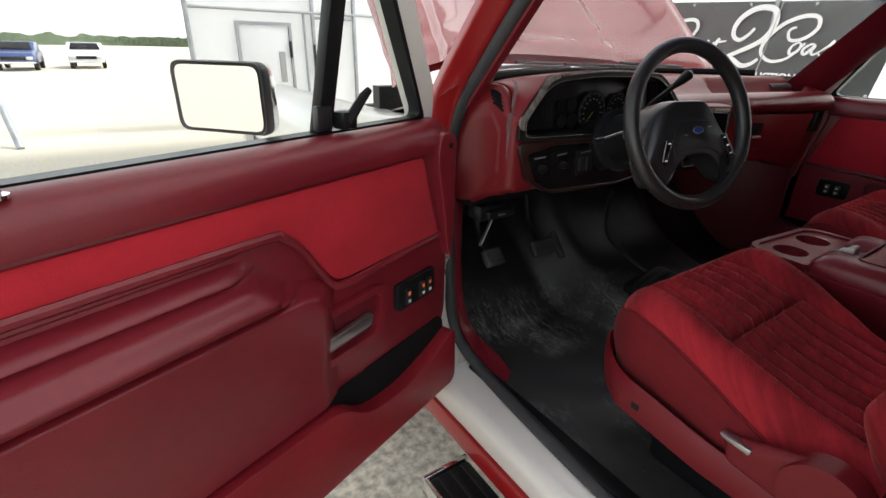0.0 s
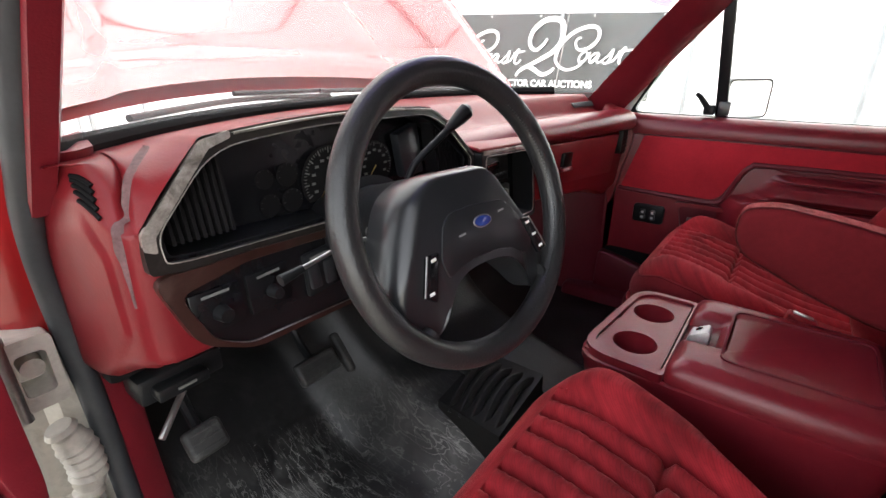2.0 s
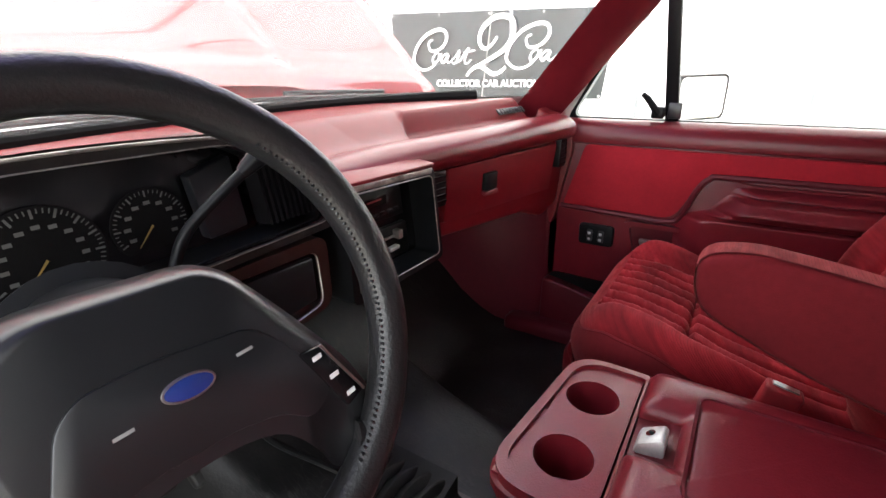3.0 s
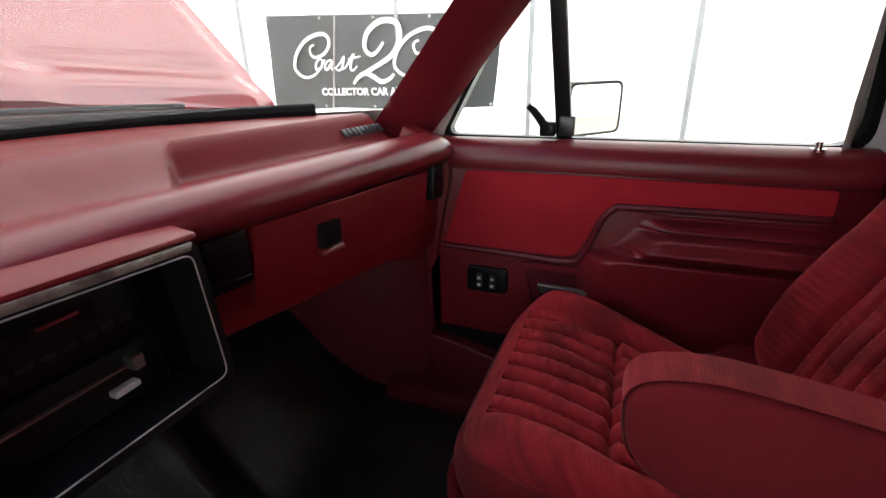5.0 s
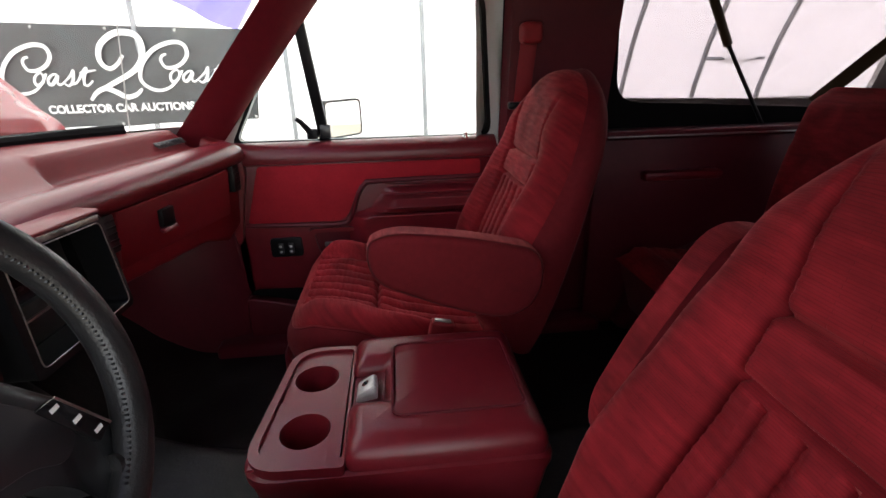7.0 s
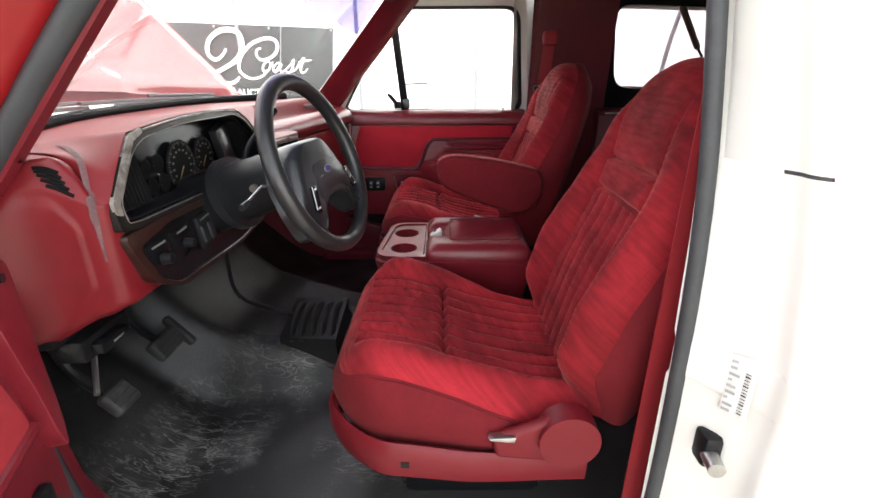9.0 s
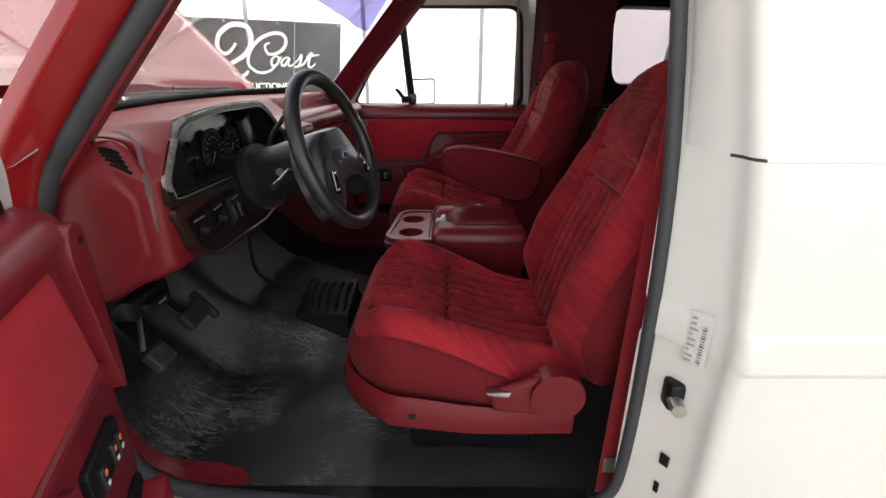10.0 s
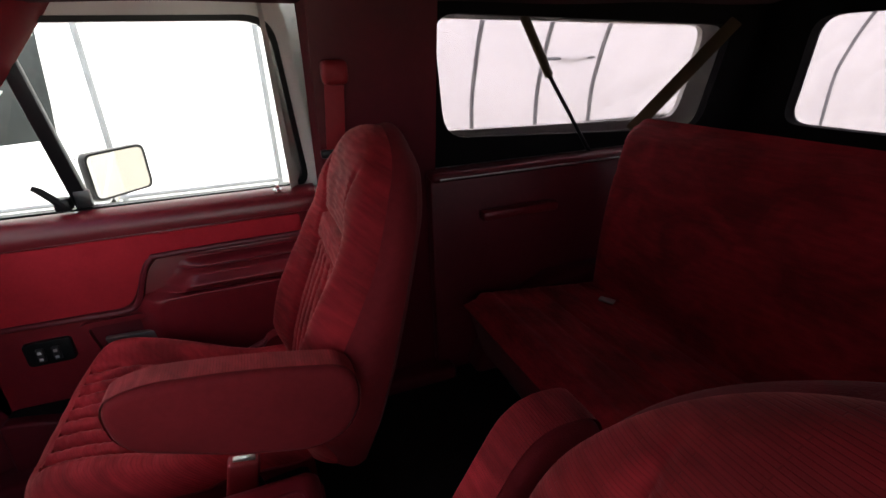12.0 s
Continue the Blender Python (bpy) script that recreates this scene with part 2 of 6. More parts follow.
RUBBER = scuffed(mat("worn_black_rubber", (0.009, 0.009, 0.0095), 0.40, vary=0.35, scale=6, bump=0.35, bscale=160, dirt=(0.035, 0.034, 0.033), dscale=9, damount=0.40, spec=0.30))
RUBBER_B = mat("black_rubber_boot", (0.010, 0.010, 0.010), 0.5, vary=0.15, bump=0.2, spec=0.25)
SEALM = mat("grey_black_rubber_seal", (0.032, 0.034, 0.037), 0.6, vary=0.15, scale=20)
CREAM = mat("cream_white_paint", (0.66, 0.65, 0.61), 0.3, vary=0.03, scale=3, coat=0.5)
RED = mat("bright_red_paint", (0.25, 0.008, 0.010), 0.30, vary=0.06, scale=3, coat=0.25, spec=0.3)
HOODM = mat("glossy_red_bonnet_paint", (0.26, 0.012, 0.016), 0.15, vary=0.05, scale=2, coat=1.0, spec=0.8)
HOODM.node_tree.nodes["Principled BSDF"].inputs["Coat Roughness"].default_value = 0.05
HOODM.node_tree.nodes["Principled BSDF"].inputs["Coat IOR"].default_value = 2.0
CHROME = mat("chrome", (0.75, 0.75, 0.75), 0.14, 1.0, vary=0.05)
ALU = mat("brushed_aluminium", (0.42, 0.42, 0.41), 0.38, 1.0, vary=0.15, scale=30)
WORN = mat("worn_silver_trim", (0.34, 0.31, 0.28), 0.4, 0.6, vary=0.3, scale=40, dirt=(0.05, 0.035, 0.03), dscale=25, damount=0.8)
WOOD = mat("brown_wood_trim", (0.022, 0.009, 0.007), 0.3, vary=0.3, scale=30, dirt=(0.09, 0.055, 0.045), dscale=14, damount=0.35)
STEEL = mat("worn_pedal_rubber", (0.022, 0.022, 0.022), 0.6, vary=0.3, scale=40, dirt=(0.10, 0.098, 0.094), dscale=25, damount=0.5, spec=0.3)
GLASS = glass("clear_glass", (0.96, 0.98, 0.97))
SCREEN = glass("dusty_windscreen_glass", (0.96, 0.97, 0.96), dust=0.05)
TINT = glass("tinted_glass", (0.56, 0.525, 0.545))
MIRR_F = mat("dark_mirror_rim", (0.035, 0.035, 0.037), 0.4, vary=0.1)
MIRROR = mat("mirror_glass", (0.86, 0.86, 0.87), 0.02, 1.0)
WHITE = mat("white_print", (0.8, 0.8, 0.8), 0.5)
LIGHTG = mat("pale_grey_print", (0.55, 0.55, 0.55), 0.5)
ORANGE = mat("orange_marking", (0.75, 0.16, 0.05), 0.4)
AMBER = mat("yellow_needle", (0.30, 0.20, 0.06), 0.5)
BLUE = mat("blue_enamel", (0.015, 0.035, 0.20), 0.25, coat=0.5)
SHADE = glass("purple_shade_band", (0.26, 0.235, 0.50))
TENT = fabric("white_tent_cloth", (0.86, 0.86, 0.87), 0.5)
BANNER = mat("black_vinyl_banner", (0.030, 0.036, 0.037), 0.40, vary=0.2, scale=2, bump=0.1, bscale=30)
POLE = mat("galvanised_tube", (0.32, 0.33, 0.35), 0.5, 0.5, vary=0.15)
BEZEL = mat("gunmetal_brown_bezel", (0.013, 0.011, 0.010), 0.38, 0.2, vary=0.2, scale=25, dirt=(0.07, 0.06, 0.055), dscale=30, damount=0.25, spec=0.35)
DIAL = mat("dim_gauge_print", (0.125, 0.125, 0.12), 0.6, spec=0.2)
GRAVEL = mat("pale_gravel", (0.52, 0.475, 0.385), 0.95, vary=0.45, scale=30, bump=1.0, bscale=90)
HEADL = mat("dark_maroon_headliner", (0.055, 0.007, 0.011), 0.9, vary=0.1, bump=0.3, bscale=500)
STRUT = mat("dull_brown_strut_paint", (0.060, 0.040, 0.018), 0.4, vary=0.15)
DARK = mat("black_trim_cloth", (0.007, 0.0065, 0.007), 0.9, vary=0.1, spec=0.1)
BELT = mat("red_belt_webbing", (0.24, 0.006, 0.012), 0.6, vary=0.08, bump=0.4, bscale=900)
FOLIAGE = mat("distant_foliage", (0.10, 0.13, 0.08), 0.9, vary=0.5, scale=2)
LABELP = mat("faded_grey_print", (0.30, 0.30, 0.30), 0.6)
STREAK = mat("worn_grey_vinyl", (0.115, 0.062, 0.064), 0.6, vary=0.35, scale=30, bump=0.3, bscale=300, spec=0.25)
JAMB = mat("grimy_cream_paint", (0.46, 0.43, 0.38), 0.42, vary=0.12, scale=12, dirt=(0.14, 0.12, 0.10), dscale=16, damount=0.55)
LATCH = mat("worn_bright_latch", (0.55, 0.54, 0.52), 0.4, 0.35, vary=0.15, scale=60)
PAPER = mat("aged_label_paper", (0.62, 0.61, 0.58), 0.6, vary=0.1)


# ---- mesh helpers ----
def thing(name, at, label, category, group="", kind=""):
    ob = new(name)
    ob.location = at
    ob.empty_display_size = 0.05
    return tagged(ob, label, category, group, kind)


def flat(bm, name):
    bmesh.ops.recalc_face_normals(bm, faces=bm.faces)
    me = bpy.data.meshes.new(name)
    bm.to_mesh(me)
    bm.free()
    return me


def part(name, bm, material, parent=None, label="", smooth=38):
    """Links a bmesh, in world metres, as one mesh under a thing or a part."""
    me = flat(bm, name)
    if smooth:
        me.shade_smooth()
        me.set_sharp_from_angle(angle=radians(smooth))
    me.materials.append(material)
    ob = new(name, me)
    if parent is not None:
        ob.parent = parent
        if parent.data is None:
            ob.matrix_parent_inverse = Matrix.Translation(-parent.location)
    return tagged(ob, label)


def bevelled(bm, w, seg=2, angle=25):
    if w > 0:
        edges = [e for e in bm.edges if len(e.link_faces) == 2 and e.calc_face_angle(0) > radians(angle)]
        bmesh.ops.bevel(bm, geom=edges, offset=w, segments=seg, affect="EDGES", profile=0.5, clamp_overlap=True)
    return bm


def box(x0, x1, y0, y1, z0, z1, bev=0.0, seg=2):
    bm = bmesh.new()
    bmesh.ops.create_cube(bm, size=1)
    for v in bm.verts:
        v.co = ((x0 + x1) / 2 + v.co.x * (x1 - x0), (y0 + y1) / 2 + v.co.y * (y1 - y0), (z0 + z1) / 2 + v.co.z * (z1 - z0))
    return bevelled(bm, bev, seg)


def prism(points, vec, bev=0.0, seg=2, angle=25):
    bm = bmesh.new()
    f = bm.faces.new([bm.verts.new(p) for p in points])
    r = bmesh.ops.extrude_face_region(bm, geom=[f])
    bmesh.ops.translate(bm, verts=[v for v in r["geom"] if isinstance(v, bmesh.types.BMVert)], vec=vec)
    bmesh.ops.recalc_face_normals(bm, faces=bm.faces)
    return bevelled(bm, bev, seg, angle)


def loft(rings, caps=True, closed=True, bm=None):
    bm = bm or bmesh.new()
    rows = [[bm.verts.new(p) for p in r] for r in rings]
    n = len(rows[0])
    for a, b in zip(rows, rows[1:]):
        for i in range(n if closed else n - 1):
            j = (i + 1) % n
            bm.faces.new((a[i], a[j], b[j], b[i]))
    if caps and closed:
        bm.faces.new(rows[0])
        bm.faces.new(rows[-1])
    return bm


def smooth_path(pts, n=6):
    """Catmull-Rom through the points."""
    p = [Vector(q) for q in pts]
    out = []
    for i in range(len(p) - 1):
        a, b, c, d = p[max(i - 1, 0)], p[i], p[i + 1], p[min(i + 2, len(p) - 1)]
        for k in range(n):
            t = k / n
            out.append(0.5 * (2 * b + (c - a) * t + (2 * a - 5 * b + 4 * c - d) * t * t + (3 * b - a - 3 * c + d) * t ** 3))
    return out + [p[-1]]


def tube(pts, r, n=10, closed=False, bm=None, squash=None):
    p = [Vector(q) for q in pts]
    bm = bm or bmesh.new()
    rings = []
    side = None
    for i, q in enumerate(p):
        a = p[i - 1] if (i or closed) else q
        b = p[(i + 1) % len(p)] if (i < len(p) - 1 or closed) else q
        d = (b - a).normalized()
        if side is None:
            side = d.orthogonal().normalized()
        side = (side - d * side.dot(d)).normalized()
        up = d.cross(side)
        rr = r[i] if isinstance(r, (list, tuple)) else r
        rings.append([q + side * math.cos(k * 2 * math.pi / n) * rr + up * math.sin(k * 2 * math.pi / n) * rr * (squash or 1) for k in range(n)])
    if closed:
        rows = [[bm.verts.new(v) for v in g] for g in rings]
        for i in range(len(rows)):
            a, b = rows[i], rows[(i + 1) % len(rows)]
            for k in range(n):
                bm.faces.new((a[k], a[(k + 1) % n], b[(k + 1) % n], b[k]))
        return bm
    return loft(rings, bm=bm)


def cyl(a, b, r, n=24, r2=None, bev=0.0):
    bm = tube([a, b], [r, r if r2 is None else r2], n)
    return bevelled(bm, bev, 2, 40)


def rounded(corners, r, seg=5):
    """A 2D polygon with rounded corners; r is one radius or one for each corner."""
    out = []
    n = len(corners)
    for i in range(n):
        p, q, s = (Vector(corners[(i + k) % n]) for k in (-1, 0, 1))
        rr = r[i] if isinstance(r, (list, tuple)) else r
        a, b = (p - q), (s - q)
        k = min(rr, a.length * 0.48, b.length * 0.48)
        a, b = q + a.normalized() * k, q + b.normalized() * k
        for j in range(seg + 1):
            t = j / seg
            out.append(((1 - t) ** 2 * a + 2 * t * (1 - t) * q + t * t * b)[:])
    return out


def cut(poly, c, ang):
    """Where the ray from c at an angle leaves a polygon that it can see all of."""
    d = Vector((math.cos(ang), math.sin(ang)))
    best = 0.0
    for i in range(len(poly)):
        a, b = Vector(poly[i]) - c, Vector(poly[(i + 1) % len(poly)]) - c
        e = b - a
        den = d.x * e.y - d.y * e.x
        if abs(den) < 1e-12:
            continue
        t = (a.x * e.y - a.y * e.x) / den
        u = (a.x * d.y - a.y * d.x) / den
        if t > best and -1e-6 <= u <= 1 + 1e-6:
            best = t
    return c + d * best


def opening(outer, inner, to3d, depth, bm=None):
    """A plate with a hole: 2D outlines, to3d(u, v, w) into space, w from 0 to depth."""
    bm = bm or bmesh.new()
    c = sum((Vector(p) for p in inner), Vector((0, 0))) / len(inner)
    angs = sorted({round(math.atan2(p[1] - c.y, p[0] - c.x), 4) for p in [*outer, *inner]})
    rings = [[to3d(*cut(poly, c, a), w) for a in angs] for poly, w in ((outer, 0), (inner, 0), (inner, depth), (outer, depth))]
    rows = [[bm.verts.new(p) for p in r] for r in rings]
    n = len(angs)
    for k in range(4):
        a, b = rows[k], rows[(k + 1) % 4]
        for i in range(n):
            bm.faces.new((a[i], a[(i + 1) % n], b[(i + 1) % n], b[i]))
    return bm


def surface(fn, nu, nv, bm=None, wrap=False):
    """A sheet fn(u, v) over 0..1."""
    bm = bm or bmesh.new()
    g = [[bm.verts.new(fn(i / nu, j / nv)) for j in range(nv + 1)] for i in range(nu + 1)]
    for i in range(nu):
        for j in range(nv):
            bm.faces.new((g[i][j], g[i + 1][j], g[i + 1][j + 1], g[i][j + 1]))
    return bm


def join(*bms):
    out = bmesh.new()
    for b in bms:
        me = bpy.data.meshes.new("tmp")
        b.to_mesh(me)
        b.free()
        out.from_mesh(me)
        bpy.data.meshes.remove(me)
    return out


def moved(bm, m):
    bm.transform(m)
    return bm


def lerp(a, b, t):
    return a + (b - a) * t


def ease(a, b, x):
    t = max(0.0, min(1.0, (x - a) / (b - a)))
    return t * t * (3 - 2 * t)


# ---- ground and tent ----
def ground():
    bm = surface(lambda u, v: (lerp(-500, 500, u), lerp(-400, 600, v), 0.0), 24, 24)
    tagged(part("ground", bm, GRAVEL), "pale gravel and dusty concrete ground", "ground", kind="structure")


def tent():
    def arch(y, inset=0.0):
        k = ease(-1.2, -2.4, y)
        upright = ((4.32, 0.0), (4.32, 1.1), (4.32, 1.55), (4.32, 1.95), (4.29, 2.5), (3.95, 3.4), (3.0, 4.1), (1.2, 4.6), (-1.2, 4.75))
        bowed = ((4.32, 0.0), (4.32, 1.1), (4.22, 1.55), (4.06, 1.95), (3.72, 2.5), (3.1, 3.2), (2.2, 3.8), (0.6, 4.2), (-1.2, 4.35))
        return [(lerp(a[0], b[0], k) - inset, y, lerp(a[1], b[1], k) - (inset if i > 4 else 0.0)) for i, (a, b) in enumerate(zip(upright, bowed))]

    def sheet(u, v):
        y = lerp(-14, 7.5, v)
        p = smooth_path(arch(y), 4)
        k = u * (len(p) - 1)
        i = min(int(k), len(p) - 2)
        q = p[i].lerp(p[i + 1], k - i)
        q.x += 0.03 * math.sin(y * 4.1) * math.sin(u * 9) + 0.02 * math.sin(y * 9 + u * 7)
        fold = max(0.0, math.sin((y * 0.55 + q.z * 1.5) * 5.0)) ** 5
        q.x -= 0.06 * fold * ease(-3.4, -4.4, y)
        return q

    tagged(part("tent_wall", surface(sheet, 60, 260), TENT), "white cloth tent wall curving into the roof", "tent", kind="structure")
    tagged(part("tent_wall", surface(lambda u, v: (lerp(-1.2, 4.32, u), -14 + 0.05 * math.sin(u * 30), lerp(0, 4.6, v)), 30, 4), TENT), "white cloth end wall of the tent", "tent", kind="structure")
    for y in (-8.6, -6.4, -4.2, -3.46, -2.66, -0.61, 0.70, 2.0, 3.9, 6.6):
        bm = tube(smooth_path(arch(y, 0.06), 5), 0.024, 10)
        tagged(part("tent_hoop", bm, POLE), "grey galvanised steel tent hoop against the white cloth", "tent frame", "tent hoops", kind="structure")
    rails = [[(4.25, -4.2, 1.60), (4.17, -3.46, 1.60)], [(4.25, -0.61, 0.62), (4.25, 3.9, 0.62)]]
    rails += [[(x, -0.61, z), (x, 6.6, z)] for x, z in ((0.52, 4.62), (-0.42, 4.66), (2.3, 4.26))]
    for a, b in rails:
        tagged(part("tent_rail", tube([a, b], 0.030 if a[2] > 3 else 0.018, 8), POLE), "thin straight steel tent rail", "tent frame", "tent rails", kind="structure")


def letters(body, size, m, material, parent, name="lettering", bold=0.0):
    cu = bpy.data.curves.new("text", "FONT")
    cu.body, cu.size, cu.extrude, cu.offset = body, size, 0.001, bold
    cu.align_x = "CENTER"
    tmp = bpy.data.objects.new("text", cu)
    scene.collection.objects.link(tmp)
    bpy.context.view_layer.update()
    me = bpy.data.meshes.new_from_object(tmp.evaluated_get(bpy.context.evaluated_depsgraph_get()))
    bpy.data.objects.remove(tmp)
    bm = bmesh.new()
    bm.from_mesh(me)
    bpy.data.meshes.remove(me)
    return part(name, moved(bm, m), material, parent, "white printed words", smooth=0)


def banner():
    x, y1 = 4.22, 3.52  # y1: the corner where the writing begins
    b = thing("banner", (x, 0.98, 1.15), "black vinyl banner with white printed script, hung on the tent wall", "banner")

    def hang(u, v):
        y = lerp(lerp(1.03, 0.945, v), 3.53, u)
        low, high = lerp(1.152, 1.12, u), lerp(1.948, 2.055, u)
        sag = 0.012 * math.sin(math.pi * u * 3) ** 2 * (1 - v)
        return (x + 0.020 + 0.012 * math.sin(u * 11) * (1 - v) + 0.010 * math.sin(u * 23 + v * 5), y, lerp(low, high, v) - sag)
    part("cloth", surface(hang, 60, 16), BANNER, b)
    for u in (0.01, 0.27, 0.5, 0.74, 0.99):
        for v in (0.03, 0.97):
            p = Vector(hang(u, v))
            part("eyelet", tube([p + Vector((-0.004, 0, 0)), p + Vector((-0.007, 0, 0))], [0.014, 0.010], 14), ALU, b, "small metal eyelet")

    def stroke(pts, w, shift=0.0):
        """A pen stroke; pts are centimetres along and up from the lower corner where the writing begins."""
        p = smooth_path([(x - 0.035, y1 - a / 100 + shift, c / 100) for a, c in pts], 7)
        n = len(p)
        r = [w * (0.35 + 0.65 * math.sin(math.pi * (0.08 + 0.84 * i / (n - 1)))) for i in range(n)]
        bm = tube(p, r, 6)
        for v in bm.verts:
            v.co.x = x - 0.014 + (v.co.x - x + 0.035) * 0.05
        part("script_stroke", bm, WHITE, b, "white printed flourish")

    for shift in (0.0, 1.18):
        stroke([(177, 175), (173, 174), (171, 170), (174, 164), (182, 164), (190, 168), (195, 175), (194, 182), (188, 185), (178, 184), (166, 179), (156, 170), (151, 161), (150, 153), (155, 147), (163, 144), (173, 146), (181, 152), (188, 161)], 0.019, shift)
        stroke([(183, 162), (178, 159), (176, 154), (178, 151), (183, 154), (185, 159), (183, 162)], 0.014, shift)
        stroke([(197, 160), (193, 160), (188, 156), (188, 152), (191, 152), (197, 159), (195, 154), (197, 151), (202, 154)], 0.014, shift)
        stroke([(202, 154), (208, 159), (211, 163), (210, 158), (208, 153), (204, 150), (201, 152)], 0.014, shift)
        stroke([(207, 151), (212, 153), (218, 160), (223, 165), (219, 157), (218, 151), (221, 150), (226, 154)], 0.014, shift)
        stroke([(216, 161), (224, 162), (231, 163)], 0.010, shift)
    stroke([(139, 175), (133, 168), (126, 164), (120, 167), (118, 174), (122, 184), (133, 192), (144, 194), (154, 191), (157, 182), (154, 171), (146, 162), (133, 155), (118, 148), (108, 143), (102, 137)], 0.028)
    stroke([(104, 140), (109, 144), (117, 147), (125, 144), (134, 139), (143, 141), (149, 146)], 0.026)
    m = Matrix.Translation((x - 0.012, y1 - 1.275, 1.262)) @ Matrix.Rotation(radians(-90), 4, "Z") @ Matrix.Rotation(radians(90), 4, "X")
    letters("COLLECTOR CAR AUCTIONS", 0.098, m, WHITE, b, bold=0.004)


# ---- the lot outside ----
def lot():
    wall = thing("shed_front", (1.0, 9.3, 0), "white panelled end of a tent with a framed door", "tent", kind="structure")
    part("panel", box(-0.10, 9.0, 9.45, 9.5, 0, 5.0), TENT, wall)
    part("frame_post", tube([(-0.16, 9.35, 0.0), (-0.16, 9.35, 5.0)], 0.045, 10), POLE, wall, "grey corner post of the tent")
    part("tent_leg", tube([(-2.75, 8.6, 0.0), (-2.95, 9.4, 0.7)], 0.05, 10), POLE, wall, "slanting grey tent leg")
    part("frame_rail", tube([(-0.12, 9.38, 2.06), (8.0, 9.38, 2.06)], 0.025, 8), POLE, wall)
    part("frame_post", tube([(1.90, 9.40, 0.0), (1.90, 9.40, 2.06)], 0.025, 8), POLE, wall)
    leaf = part("door_leaf", box(0.68, 1.58, 9.40, 9.44, 0.05, 1.80, 0.01), TENT, wall, "white door with a small window")
    part("door_window", box(1.36, 1.48, 9.39, 9.402, 0.80, 1.36, 0.004), LABELP, leaf, "small dull glass pane")
    part("door_frame", opening([(0.62, 0.0), (1.64, 0.0), (1.64, 1.87), (0.62, 1.87)], [(0.67, 0.02), (1.59, 0.02), (1.59, 1.81), (0.67, 1.81)], lambda u, v, w: (u, 9.385 + w, v), 0.05), POLE, wall)
    part("door_sill", box(0.64, 1.62, 9.36, 9.44, 0.0, 0.05, 0.004), POLE, wall)
    part("door_hinge", box(1.57, 1.62, 9.36, 9.395, 1.25, 1.55, 0.004), BLACK, wall)
    part("frame_post", box(2.05, 2.11, 9.36, 9.44, 0, 2.6, 0.01), POLE, wall)
    part("frame_post", box(2.92, 2.98, 9.36, 9.44, 0, 2.6, 0.01), POLE, wall)
    part("cross_rail", box(2.11, 2.92, 9.38, 9.42, 1.95, 2.0, 0.004), POLE, wall)
    part("door_handle_bar", box(2.03, 2.07, 9.30, 9.34, 1.0, 1.5, 0.006), BLACK, wall)
    hedge = surface(lambda u, v: (lerp(-160, 160, u), 160 + 6 * math.sin(u * 40), lerp(0, 2.4 + 0.9 * noise.noise((u * 90, 0, 0)) + 0.7 * noise.noise((u * 330, 3, 0)), v)), 400, 6)
    tagged(part("tree_line", hedge, FOLIAGE), "hazy line of far green trees", "trees", kind="backdrop")


def car(at, paint, turn, label):
    """A simple parked saloon with wheels, glass and lamps."""
    c = thing("parked_car", at, label, "car", "parked cars")
    m = Matrix.Translation(at) @ Matrix.Rotation(radians(turn), 4, "Z") @ Matrix.Scale(0.92, 4)
    prof = [(-2.3, 0.35), (-2.35, 0.75), (-2.2, 0.95), (-1.3, 1.0), (-0.8, 1.42), (0.7, 1.45), (1.3, 1.02), (2.2, 0.9), (2.35, 0.6), (2.3, 0.35)]
    part("body", moved(prism([(-0.88, y, z) for y, z in prof], (1.76, 0, 0), 0.09, 3), m), paint, c)
    part("windscreen", moved(prism([(-0.75, 1.28, 1.06), (0.75, 1.28, 1.06), (0.66, 0.78, 1.40), (-0.66, 0.78, 1.40)], (0, 0.03, 0.03), 0.01), m), BLACK_G, c)
    part("grille", moved(box(-0.5, 0.5, 2.3, 2.38, 0.55, 0.72, 0.01), m), BLACK, c)
    part("bumper", moved(box(-0.86, 0.86, 2.3, 2.42, 0.36, 0.48, 0.03), m), CHROME, c)
    for sx in (-0.66, 0.66):
        part("headlight", moved(box(sx - 0.13, sx + 0.13, 2.3, 2.39, 0.56, 0.72, 0.03), m), LIGHTG, c)
        for y in (-1.4, 1.4):
            w = part("wheel", moved(cyl((sx * 1.2 - 0.1, y, 0.33), (sx * 1.2 + 0.1, y, 0.33), 0.33, 20, bev=0.03), m), RUBBER_B, c)
    return c


# ---- truck body ----
def screen_base(x):
    """How far forward the foot of the windscreen lies at x."""
    return 0.645 - (0.425 * (x / 0.73) ** 3 if x > 0 else 0.255 * (-x / 0.68) ** 2.2)


